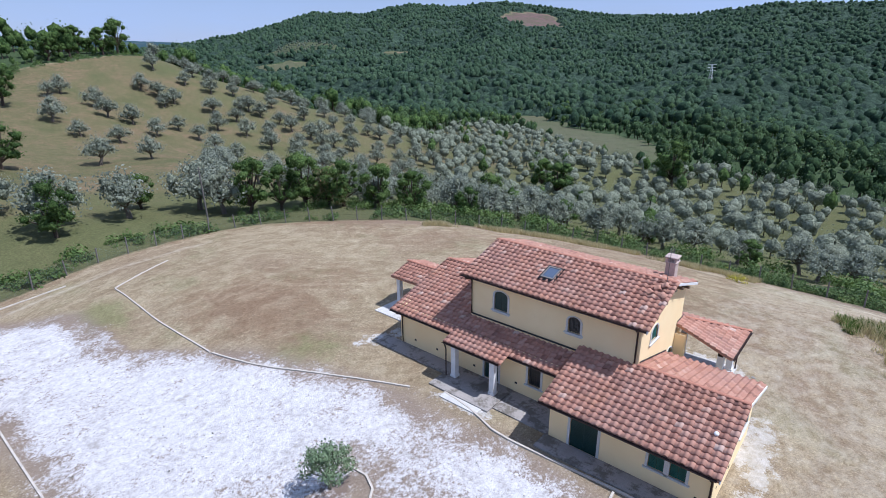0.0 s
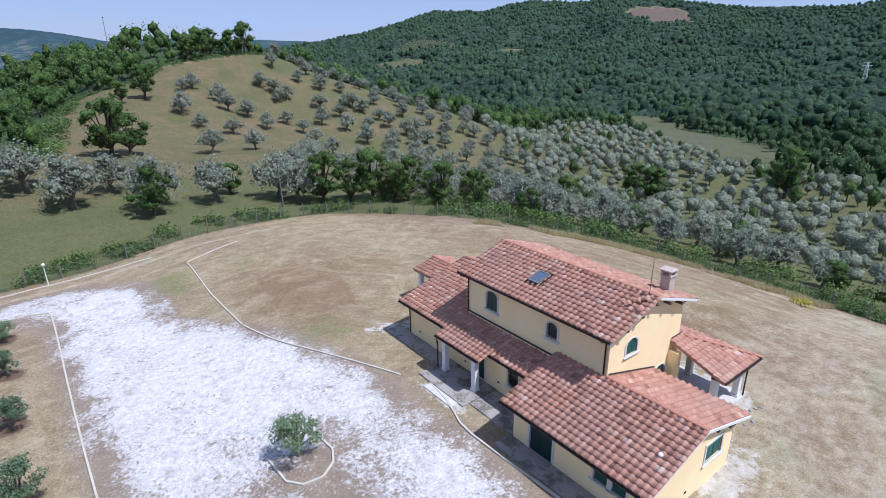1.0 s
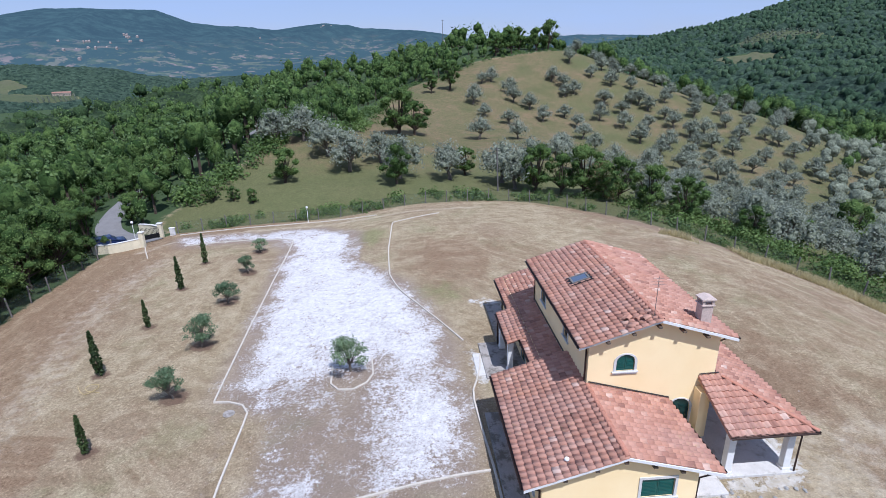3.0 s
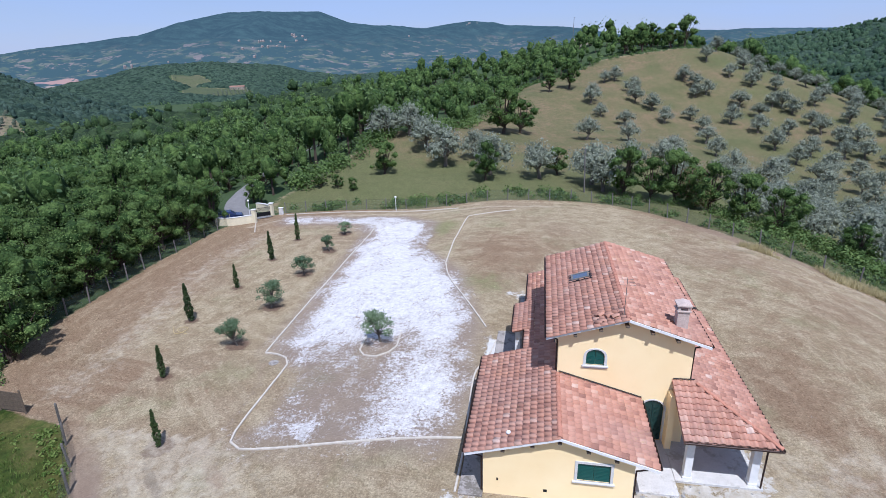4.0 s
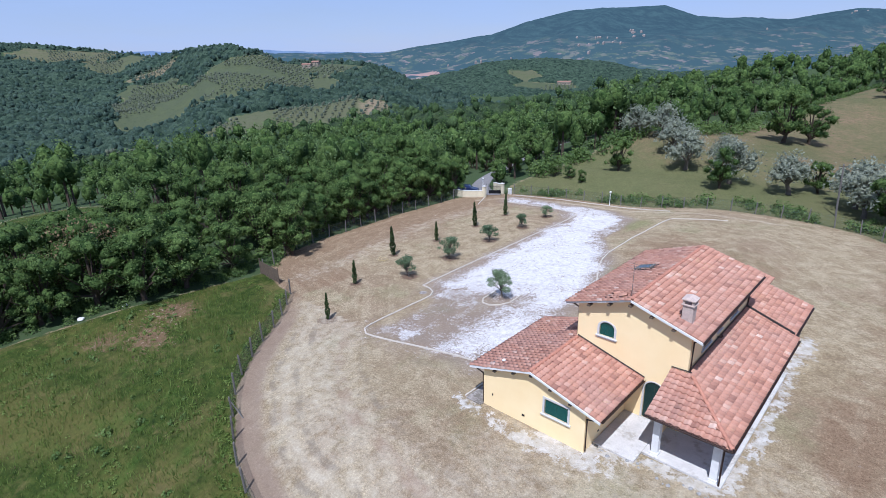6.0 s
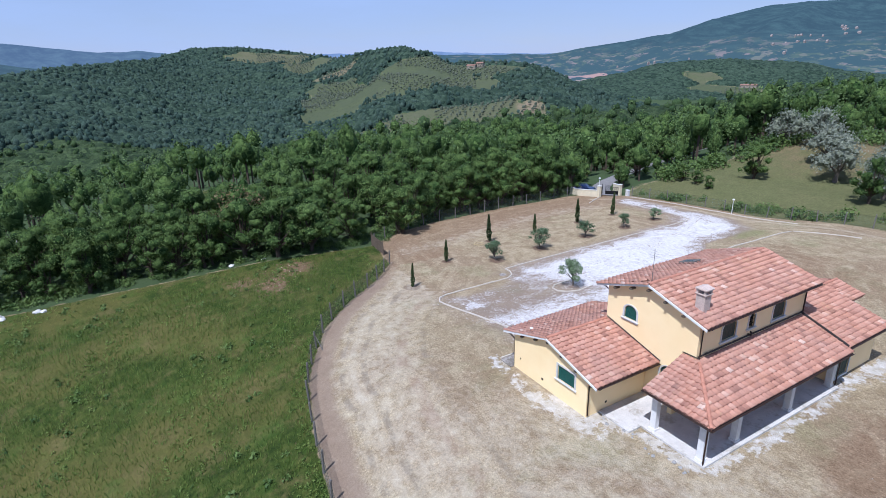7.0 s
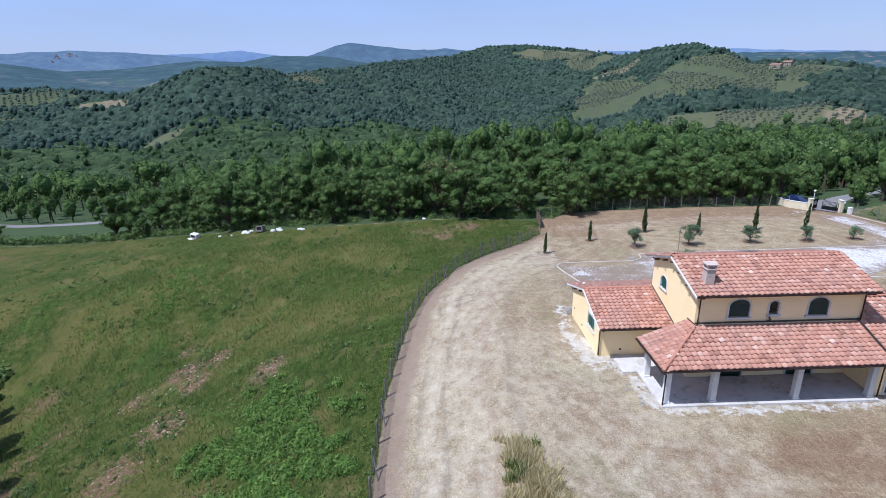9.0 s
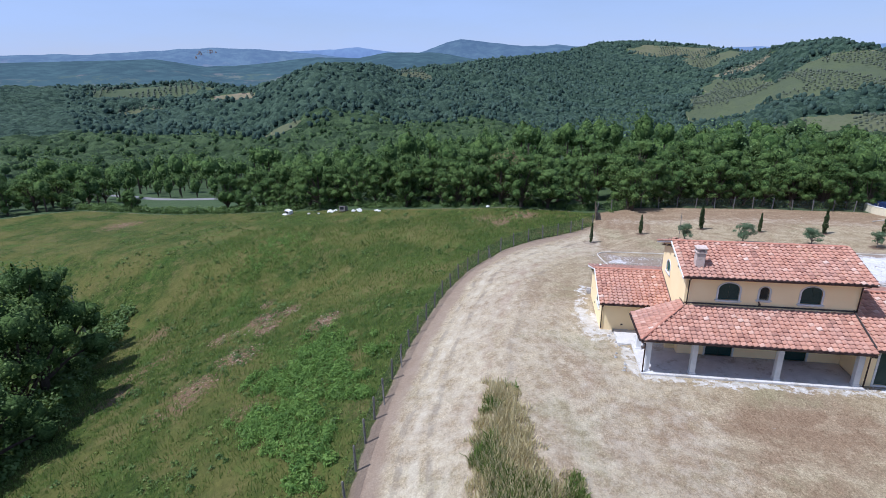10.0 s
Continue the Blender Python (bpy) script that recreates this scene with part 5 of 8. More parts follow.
def conifer(name, seed):
    """A slim young cypress, two metres or so."""
    rng = np.random.RandomState(seed)
    root = new(name)
    part("trunk", tube_bm([(0, 0, -0.3), (0, 0, 0.5), (0, 0, 1.9)], [0.05, 0.035, 0.008], 6), BARK, root)
    n = 900
    z = rng.rand(n) ** 0.8 * 2.35 + 0.06
    r = 0.20 * np.clip((2.42 - z) / 1.5, 0, 1) ** 0.75 * np.clip(0.55 + z * 0.9, 0, 1) * (0.55 + 0.5 * rng.rand(n)) * (1 + 0.2 * np.sin(z * 9 + rng.rand()))
    a = rng.rand(n) * 6.283
    pts = np.stack([r * np.cos(a), r * np.sin(a), z], -1)
    q = leaf_arrays(pts, 0.045, rng, up=0.1, elong=1.6)
    leaf_object("crown", q, CYPRESS_LEAF, root)
    return root


def plant(proto, x, y, scale, turn, label, category, group, tilt=0.0, dz=0.0):
    t = copy_thing(proto, pose(x, y, z_at(x, y) + dz, tilt, tilt * 0.6, turn))
    t.scale = (scale, scale, scale * (0.9 + 0.2 * ((x * 7.3 + y * 3.1) % 1)))
    return tagged(t, label, category, group)


OAKS = [tree("oak_tree", "oak", s) for s in (11, 12, 13, 14)]
OLIVES = [tree("olive_tree", "olive", s) for s in (21, 22, 23)]
BIG_OAKS = [tree("oak_tree", "big", s) for s in (15, 16)]
TALL = tree("oak_tree", "tall", 18)
RUST = tree("oak_tree", "rust", 17)
YOUNG = [tree("young_olive_tree", "young", s) for s in (31, 32, 33)]
CYP = [conifer("cypress_tree", s) for s in (41, 42)]
rnd = random.Random(3)
# garden: young cypresses, young olives
for i, (x, y, s) in enumerate(YOUNG_CYPRESSES):
    plant(CYP[i % 2], x, y, s * 1.3, i * 67, "slim young cypress standing in dry grass", "tree", "young cypresses along the yard", rnd.uniform(-4, 4))
for i, (x, y, s) in enumerate(YOUNG_OLIVES):
    plant(YOUNG[i % 3], x, y, s * 1.12, i * 101, "young olive tree with a round clipped crown", "tree", "young olives along the yard")

# near trees outside the fence
WOOD_EDGE = [(-34.5, 7.5), (-36, -6), (-41, -22), (-45.5, -36), (-49, -50), (-60, -78), (-64, -112), (-32, -153), (10, -136), (40, -330), (-300, -330), (-300, 100), (-75, 90), (-63, 70), (-57, 60), (-47, 49), (-41.0, 44), (-40.8, 30), (-40.2, 16)]
GLADE = [(-58, -72), (-82, -66), (-94, -122), (-60, -112)]     # low scrub before the lane
cells = {}


def try_spot(x, y, gap):
    """True, and taken, where no other tree stands within gap."""
    cx, cy = int(x // 6), int(y // 6)
    for i in (-1, 0, 1):
        for j in (-1, 0, 1):
            for a, b in cells.get((cx + i, cy + j), ()):
                if (x - a) ** 2 + (y - b) ** 2 < gap * gap:
                    return False
    cells.setdefault((cx, cy), []).append((x, y))
    return True


def wood_spots(n, x0, x1, y0, y1, gap, seed):
    r = np.random.RandomState(seed)
    x, y = r.uniform(x0, x1, n), r.uniform(y0, y1, n)
    k = inside(x, y, WOOD_EDGE) & (edge_dist(x, y, LANE, False) > 4.2) & (edge_dist(x, y, LANE_W, False) > 4.2) & ((x + 88) ** 2 / 560 + (y + 2) ** 2 / 110 > 1) & ~inside(x, y, GLADE)
    return [(a, b) for a, b in zip(x[k].tolist(), y[k].tolist()) if try_spot(a, b, gap)]


near_oak = wood_spots(2600, -60, -34, -62, 50, 3.7, 71)[:170] + wood_spots(600, -82, -46, -128, -52, 4.6, 75)[:60]
mid_tree = wood_spots(1600, -84, -46, -128, -40, 3.4, 70) + wood_spots(12000, -210, -52, -190, 105, 4.6, 72) + wood_spots(3500, -140, 40, -300, -110, 4.2, 74)
for i, (x, y) in enumerate(near_oak):
    plant(OAKS[i % 4], x, y, rnd.choice((0.62, 0.78, 0.92, 1.05, 1.2)) * rnd.uniform(0.93, 1.07), rnd.uniform(0, 360), "leafy oak in dense woodland beside the fence", "tree", "woodland oaks", dz=-0.7)
LANE_OAKS = ((-43.2, 57.5), (-44.2, 63), (-44.8, 70), (-44.2, 77), (-41.5, 85), (-38.5, 91), (-52.5, 66), (-53.5, 76), (-52, 56), (-47.5, 48.5), (-34, 104), (-32, 112))
for i, (x, y) in enumerate(LANE_OAKS):
    plant(OAKS[i % 4], x, y, rnd.uniform(0.6, 0.9), i * 47, "leafy oak beside the lane", "tree", "oaks along the lane", dz=-0.8)
EDGE_OAKS = ((-36.2, 9.5), (-39.6, 13.2), (-40.6, 17.0), (-40.9, 21.2), (-41.3, 25.0), (-41.5, 29.4), (-41.4, 33.2), (-41.3, 37.4), (-41.6, 41.0), (-44.6, 46.4), (-46.8, 50.6), (-36.8, 2.5), (-37.8, -3.5), (-40.2, -14.5), (-42.4, -20), (-44.2, -26), (-46.5, -33), (-48.6, -41), (-50.5, -47))
for i, (x, y) in enumerate(EDGE_OAKS):
    plant(OAKS[(i * 3) % 4], x, y, rnd.uniform(0.72, 1.0), i * 71, "oak at the woodland's edge, its trunk showing", "tree", "woodland oaks", dz=-0.2)
for i, (x, y, s) in enumerate(((-43.6, -9.3, 1.0), (-44.6, -13.0, 0.85), (22.6, 54.4, 0.75))):
    plant(RUST, x, y, s, i * 131, "oak with browning leaves at the edge of the wood", "tree", "browning oaks", dz=-0.3)
# oaks and shrubs along the north and east fence
LONE_OAKS = ((14.0, 59.5, 0.95), (17.5, 57.8, 0.8), (20.5, 56.5, 0.95), (24, 53.0, 0.9), (27, 49.5, 0.85), (30, 46.0, 0.8), (33, 50, 0.6), (36, 41, 0.6), (5, 70.5, 0.72), (-6.3, 63.5, 0.8), (-23.5, 66, 0.82), (-30, 61, 0.36), (-27, 60, 0.3), (-33, 61.5, 0.42), (-6, 99, 1.45), (-2.5, 103, 1.15), (62.4, 55.7, 1.05), (134, 45, 1.75))
FAR_OAKS = ((10, 155.4, 1.25), (30, 190, 1.0), (36, 191, 1.1), (46, 194, 1.3), (51, 196, 1.4), (40, 197, 1.05), (4, 152, 0.8), (-41, 92, 0.9), (-38, 97, 1.0), (-35, 84, 0.8), (-70, 100, 0.9), (44, 43, 0.6), (50, 34, 0.7), (54, 22, 0.6), (48, 8, 0.55), (100, 62, 1.5), (106, 70, 1.2))
for i, (x, y, s) in enumerate(LONE_OAKS + FAR_OAKS + ((70, 224, 1.2), (84, 210, 1.2), (98, 196, 1.2), (110, 186, 1.3), (120, 176, 1.1), (132, 172, 1.3), (142, 168, 1.2), (-31, 104, 0.7), (-33, 122, 0.9), (-31, 140, 1.0), (-27, 158, 0.9), (-22, 178, 1.0), (-10, 196, 1.0))):
    plant(BIG_OAKS[i % 2] if i < 18 else OAKS[(i * 3) % 4], x, y, s, i * 77, "solitary oak beyond the boundary fence", "tree", "oaks beyond the fence", dz=-0.3)
for i, (x, y, s) in enumerate(((11, -49.5, 1.75), (4, -54, 1.9), (-3, -59, 1.8), (16.5, -46.8, 1.5), (7, -60, 1.9), (21, -45.5, 1.25), (24, -46, 1.2), (-64, -97, 0.9), (14, -57, 1.8), (27, -43, 1.0), (22, -45.0, 0.7))):
    plant(TALL if i < 8 else BIG_OAKS[i % 2], x, y, s, i * 77, "dark leafy oak at the field's lower edge", "tree", "oaks at the field's edge", dz=-1.0)

# olive grove on the hill and below the east fence
cells.clear()
r_ol = np.random.RandomState(91)
ox, oy = r_ol.uniform(-42, 240, 22000), r_ol.uniform(-14, 222, 22000)
keep = inside(ox, oy, MEADOW) & (signed(ox, oy, SITE) < -10)
# the trees that stand out singly, low slope and high slope
LOW_OLIVES = ((-14, 71), (-5.8, 66.5), (2.1, 66.5), (-23, 83), (-27.5, 82), (-18, 77), (17.3, 75.8), (-9, 75), (12.3, 106.7), (21.6, 107.8), (41.8, 112.8), (42.4, 124.1), (59.2, 126), (66.4, 123.5), (80.4, 108.3), (90.3, 109.2), (99.2, 110.7), (102.2, 106.4), (78.8, 124.3), (82.6, 120.3), (74.1, 123.5), (76.3, 131.6), (101.5, 122.1), (98.8, 131.5), (101, 128.5))
HIGH_OLIVES = ((15.7, 143), (21, 163.6), (24.4, 165.4), (28.8, 155), (28.3, 147.1), (32.7, 144.4), (45.8, 170), (55.5, 182.5), (47.8, 160.2), (51.2, 161.6), (49, 166), (42.6, 142.3), (65.2, 166.7), (58.9, 154.9), (71.5, 164.5), (67.4, 153.8), (69.8, 153.6), (71.5, 150.1), (84, 162), (44, 134.3), (53.1, 141.7), (58.6, 136.8), (23.5, 127.6), (34.8, 136.3), (17.8, 133.3), (74.2, 144.5), (84.5, 146.1), (94.5, 148.2), (74.7, 138.6), (81.4, 133.6))
hill_olive = list(LOW_OLIVES + HIGH_OLIVES)
for i, (x, y, s) in enumerate(((11.5, 61.5, 1.55), (10, 65, 1.7), (33, 55, 1.5), (29.5, 55, 1.3), (38, 45, 1.4))):
    plant(OLIVES[i % 3], x, y, s, i * 83, "tall airy grey-green tree beyond the fence", "tree", "grey trees beyond the fence")
grove_olive = []
for x, y in hill_olive:
    try_spot(x, y, 1)
for x, y in zip(ox[keep].tolist(), oy[keep].tolist()):
    dense = x > 62 + max(0, y - 50) * 0.62
    if not dense and (x < 24 or y > 104 and x < 60):
        continue
    if try_spot(x, y, 4.1 if dense else (5.0 if x > 34 and y < 75 else 7.5)):
        (hill_olive if not dense else grove_olive).append((x, y))
hill_olive, spare = hill_olive[:190], hill_olive[190:]
for i, (x, y) in enumerate(hill_olive):
    plant(OLIVES[i % 3], x, y, rnd.uniform(1.45, 1.7) if i < 7 else rnd.uniform(1.0, 1.4), rnd.uniform(0, 360), "grey-green olive tree on the grassy hillside", "tree", "olive grove")


# woodland in the distance
def cores(name, xs, ys, hs, wide, base, material, label, seed, na=7, nr=5, share=0.56):
    """The dense inner mass of many crowns, one lumpy body each."""
    rng = np.random.RandomState(seed)
    n = len(xs)
    th = np.linspace(0, 6.2832, na, endpoint=False)[None, None, :] + rng.rand(n, 1, 1) * 6.28
    ph = np.linspace(-1.1, 1.5, nr)[None, :, None]
    r = share * (1 + 0.2 * rng.normal(size=(n, nr, na)).clip(-1.5, 1.5))
    w, up = (hs * wide)[:, None, None], (hs * (1 - base) * 0.5)[:, None, None]
    p = np.stack([r * np.cos(th) * np.cos(ph) * w, r * np.sin(th) * np.cos(ph) * w, r * np.sin(ph) * up + 0 * th], -1)
    p += np.stack([xs, ys, height(xs, ys) + hs * (base + (1 - base) * 0.47)], -1)[:, None, None, :]
    k = np.arange(n)[:, None, None] * (nr * na)
    i, j = np.arange(nr - 1)[None, :, None] * na, np.arange(na)[None, None, :]
    j2 = (j + 1) % na
    f = np.stack(np.broadcast_arrays(k + i + j, k + i + j2, k + i + na + j2, k + i + na + j), -1).reshape(-1, 4)
    ob = obj(name, p.reshape(-1, 3).tolist(), f.tolist(), material, smooth=True)
    return tagged(ob, label, "woodland", kind="stuff")


def woods(name, xs, ys, hs, lobes, per, leaf, material, core, label, seed, wide=0.31, base=0.30):
    """Many trees as one mesh: crowns of several lobes, each a clump of leaf sprays, with trunks and dense insides."""
    rng = np.random.RandomState(seed)
    n = len(xs)
    zs = height(xs, ys)
    wide = wide * rng.uniform(0.8, 1.2, n)
    base = np.where(hs > 7.5, base, 0.25 * base)
    u = rng.normal(size=(n, lobes, 3))
    u *= (rng.rand(n, lobes) ** 0.4 / np.linalg.norm(u, axis=2))[:, :, None]
    w, tall = (hs * wide)[:, None], (hs * (1 - base))[:, None]
    top = np.stack([xs[:, None] + u[:, :, 0] * w * 0.78, ys[:, None] + u[:, :, 1] * w * 0.78, zs[:, None] + (hs * base)[:, None] + tall * (0.48 + 0.38 * u[:, :, 2])], -1)
    d = rng.normal(size=(n, lobes, per, 3))
    d /= np.linalg.norm(d, axis=3)[..., None]
    d[..., 2] = d[..., 2] * 0.85 + 0.18
    r = (w * rng.uniform(0.40, 0.66, (n, lobes)))[:, :, None] * (0.72 + 0.40 * rng.rand(n, lobes, per))
    p = top[:, :, None, :] + d * r[..., None]
    tint = np.clip(rng.rand(n)[:, None, None] + 0.22 * (rng.rand(n, lobes, 1) - 0.5) + np.zeros((1, 1, per)), 0, 1)
    q = leaf_arrays(p.reshape(-1, 3), np.repeat(hs * leaf, lobes * per), rng, 0.2, 1.3, d.reshape(-1, 3), 0.5)
    tagged(leaf_object(name, q, material, None, tint.ravel()), label, "woodland", kind="stuff")
    cores(name, xs, ys, hs, wide, base, core, label, seed + 500, 6, 4, 0.6)
    a = np.arange(3) * 2.094
    ring = np.stack([np.cos(a), np.sin(a), 0 * a], -1)
    v = np.stack([np.stack([xs, ys, zs - 0.4], -1)[:, None, :] + ring * (hs * 0.028)[:, None, None], np.stack([xs, ys, zs + hs * 0.55], -1)[:, None, :] + ring * (hs * 0.016)[:, None, None]], 1)
    f = [(6 * i + j, 6 * i + (j + 1) % 3, 6 * i + 3 + (j + 1) % 3, 6 * i + 3 + j) for i in range(n) for j in range(3)]
    tagged(obj(name, v.reshape(-1, 3).tolist(), f, BARK), label, "woodland", kind="stuff")


def domes(name, xs, ys, hs, wide, material, label, seed):
    """Far crowns of a closed forest, one small uneven dome each."""
    rng = np.random.RandomState(seed)
    n, na = len(xs), 6
    th = np.linspace(0, 6.2832, na, endpoint=False)[None, None, :] + rng.rand(n, 1, 1) * 6.28
    ph = np.array([-0.5, 0.25, 0.9])[None, :, None]
    r = (hs * wide)[:, None, None] * (1 + 0.2 * rng.normal(size=(n, 3, na)).clip(-1.6, 1.6))
    p = np.stack(np.broadcast_arrays(r * np.cos(th) * np.cos(ph), r * np.sin(th) * np.cos(ph), r * np.sin(ph) * rng.uniform(0.9, 1.5, (n, 1, 1))), -1).reshape(n, 18, 3)
    tip = np.stack([rng.normal(size=n) * 0.12 * hs * wide, rng.normal(size=n) * 0.12 * hs * wide, hs * wide * rng.uniform(1.0, 1.6, n)], -1)[:, None, :]
    p = np.concatenate([p, tip], 1) + np.stack([xs, ys, height(xs, ys) + hs * 0.62], -1)[:, None, :]
    k = np.arange(n)[:, None, None] * 19
    i, j = np.arange(2)[None, :, None] * na, np.arange(na)[None, None, :]
    j2 = (j + 1) % na
    quads = np.stack(np.broadcast_arrays(k + i + j, k + i + j2, k + i + na + j2, k + i + na + j), -1).reshape(-1, 4)
    tris = np.stack(np.broadcast_arrays(k[:, 0] + 12 + j[0], k[:, 0] + 12 + j2[0], k[:, 0] + 18), -1).reshape(-1, 3)
    ob = obj(name, p.reshape(-1, 3).tolist(), quads.tolist() + tris.tolist(), material, smooth=True)
    return tagged(ob, label, "woodland", kind="stuff")


def canopy(name, a0, a1, da, r0, r1, dr, cell, low, high, material, keep, label, seed):
    """Closed canopy of a far wood: a sheet of crown domes over the slope."""
    az, rr = np.arange(a0, a1, da), np.arange(r0, r1, dr)
    rng = np.random.RandomState(seed)
    A, R = np.meshgrid(np.radians(az), rr, indexing="ij")
    A, R = A + rng.normal(size=A.shape) * radians(da) * 0.25, R + rng.normal(size=R.shape) * dr * 0.3
    X, Y = R * np.sin(A), R * np.cos(A)
    top = np.zeros_like(X)
    ci, cj = np.floor(X / cell).astype(int), np.floor(Y / cell).astype(int)
    jit = rng.rand(97, 89, 3)
    for i in (-1, 0, 1):
        for j in (-1, 0, 1):
            q = jit[(ci + i) % 97, (cj + j) % 89]
            d2 = ((ci + i + q[..., 0]) * cell - X) ** 2 + ((cj + j + q[..., 1]) * cell - Y) ** 2
            top = np.maximum(top, (0.45 + 0.55 * q[..., 2]) * (1 - d2 / (cell * 0.95) ** 2))
    rise = np.clip(-open_land(X, Y)[0] * 5, 0, 1) * np.clip((R - r0) / 45, 0, 1)
    Z = height(X, Y) - 1 + np.where(keep(X, Y), (low + (high - low) * np.clip(top, 0, 1)) * (1 + 0.25 * lumps(X, Y, 70, seed)), 0) * rise
    n = len(rr)
    inner = Z > height(X, Y)
    i, j = np.meshgrid(np.arange(len(az) - 1), np.arange(n - 1), indexing="ij")
    used = (inner[:-1, :-1] | inner[1:, :-1] | inner[:-1, 1:] | inner[1:, 1:]).ravel()
    f = np.stack([i * n + j, (i + 1) * n + j, (i + 1) * n + j + 1, i * n + j + 1], -1).reshape(-1, 4)[used]
    ob = obj(name, np.stack([X, Y, Z], -1).reshape(-1, 3).tolist(), f.tolist(), material, smooth=True)
    return tagged(ob, label, "woodland", kind="stuff")


def scatter(n, rmin, rmax, a0, a1, seed, keep):
    rng = np.random.RandomState(seed)
    r = np.sqrt(rng.rand(n) * (rmax ** 2 - rmin ** 2) + rmin ** 2)
    a = np.radians(a0 + (a1 - a0) * rng.rand(n))
    x, y = r * np.sin(a), r * np.cos(a)
    k = keep(x, y)
    return x[k], y[k]


def along(line, n, off0, off1, seed):
    """Points spread beside a line, off0 to off1 metres to its right."""
    r = np.random.RandomState(seed)
    p = np.array(line, float)
    seg = np.hypot(*np.diff(p, axis=0).T)
    t = r.rand(n) * seg.sum()
    i = np.minimum(np.searchsorted(np.cumsum(seg), t), len(seg) - 1)
    f = (t - np.concatenate([[0], np.cumsum(seg)])[i]) / seg[i]
    d = (p[i + 1] - p[i]) / seg[i][:, None]
    o = r.uniform(off0, off1, n)
    q = p[i] + d * (f * seg[i])[:, None] + np.stack([d[:, 1], -d[:, 0]], -1) * o[:, None]
    return q[:, 0], q[:, 1]


free = lambda x, y: (signed(x, y, SITE) < -6) & (signed(x, y, FIELD) < -2) & (signed(x, y, MEADOW) < -1) & (edge_dist(x, y, LANE, False) > 3.4) & (edge_dist(x, y, LANE_W, False) > 4.5)
not_clear = lambda x, y: ~clearing(x, y) & free(x, y)
rs = np.random.RandomState
def heights(x, y, seed, low=4.0, high=13.5):
    """Mostly low trees, with tall ones standing out of them."""
    r = rs(seed)
    tall = r.rand(len(x)) < 0.2
    return np.where(tall, r.uniform(0.66 * high, high, len(x)), r.uniform(low, 0.62 * high, len(x))) * (1 + 0.22 * lumps(x, y, 34, seed))


mx, my = np.array(mid_tree).T
k = (lumps(mx, my, 26, 19) > -0.72) | (mx > -85)
mx, my = mx[k], my[k]
hm = heights(mx, my, 14)
k = mx > -100
woods("near_woodland", mx[k], my[k], hm[k], 9, 26, 0.0128, FAR_LEAF, CROWN_CORE, "dense oak woodland falling away to the valley", 51)
woods("near_woodland", mx[~k], my[~k], hm[~k], 7, 11, 0.022, FAR_LEAF, CROWN_CORE, "dense oak woodland falling away to the valley", 58)
gx, gy = np.array(grove_olive + spare).T
k = (lumps(gx, gy, 16, 23) > 0.85) | (rs(24).rand(len(gx)) < 0.04)
woods("grove_oaks", gx[k], gy[k], rs(25).uniform(4.0, 7.5, int(k.sum())), 7, 18, 0.016, FAR_LEAF, CROWN_CORE, "green oaks scattered through the olive grove", 57, 0.36, 0.2)
gx, gy = gx[~k], gy[~k]
gh = rs(6).uniform(3.2, 5.8, len(gx)) * (1 + 0.25 * lumps(gx, gy, 20, 26))
woods("olive_grove", gx, gy, gh, 11, 13, 0.0195, GROVE_LEAF, OLIVE_CORE, "dense silvery olive grove on the slope", 56, 0.54, 0.12)
seen = lambda x, y: not_clear(x, y) & (np.hypot(x, y) < table(MIDDLE, np.degrees(np.arctan2(x, y)), 2) + 70)
hx, hy = scatter(2300, 150, 430, -30, 62, 61, lambda x, y: not_clear(x, y))
woods("hilltop_woodland", hx, hy, heights(hx, hy, 2, 3.0, 10.5), 6, 7, 0.027, FAR_LEAF, CROWN_CORE, "oak woodland along the hilltop", 52)
hx, hy = scatter(900, 150, 285, -14, 20, 68, lambda x, y: free(x, y))
woods("hilltop_woodland", hx, hy, heights(hx, hy, 3, 2.6, 9.5), 7, 9, 0.025, FAR_LEAF, CROWN_CORE, "thicket on the hilltop", 59, 0.36, 0.2)
hx, hy = scatter(1900, 62, 240, -62, -8, 66, lambda x, y: free(x, y))
woods("lane_woodland", hx, hy, heights(hx, hy, 8, 4.0, 11.5), 8, 12, 0.0185, FAR_LEAF, CROWN_CORE, "oak woodland along the lane", 62)
hx, hy = scatter(3000, 60, 400, 36, 98, 67, lambda x, y: not_clear(x, y) & (signed(x, y, SITE) < -10))
woods("valley_woodland", hx, hy, heights(hx, hy, 9, 4.5, 11), 6, 6, 0.030, EAST_LEAF, EAST_CORE, "mixed woodland in the valley", 63, 0.36, 0.2)
bx, by = along([(74, 214), (92, 190), (108, 176), (128, 164), (150, 168), (172, 180), (200, 192)], 95, -9, 3, 135)
woods("valley_oaks", bx, by, rs(136).uniform(6.5, 12.5, 95), 8, 18, 0.016, FAR_LEAF, CROWN_CORE, "belt of oaks behind the olive spur", 137, 0.36, 0.22)
forest = lambda x, y: seen(x, y) & ~bare_scar(x, y)
canopy("mountain_canopy", 16, 92, 0.3, 330, 1420, 6.5, 9.0, 2.5, 8.5, HAZY_CANOPY, forest, "dense forest on the mountainside", 76)
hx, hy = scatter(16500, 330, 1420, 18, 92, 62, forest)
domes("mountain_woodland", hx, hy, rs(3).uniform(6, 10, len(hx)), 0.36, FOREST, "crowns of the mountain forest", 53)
across = lambda x, y: seen(x, y) & (x < -80)
canopy("valley_canopy", -150, -20, 0.35, 200, 640, 3.6, 6.5, 2.0, 7.5, CANOPY_NEAR, across, "oak woodland across the valley", 77)
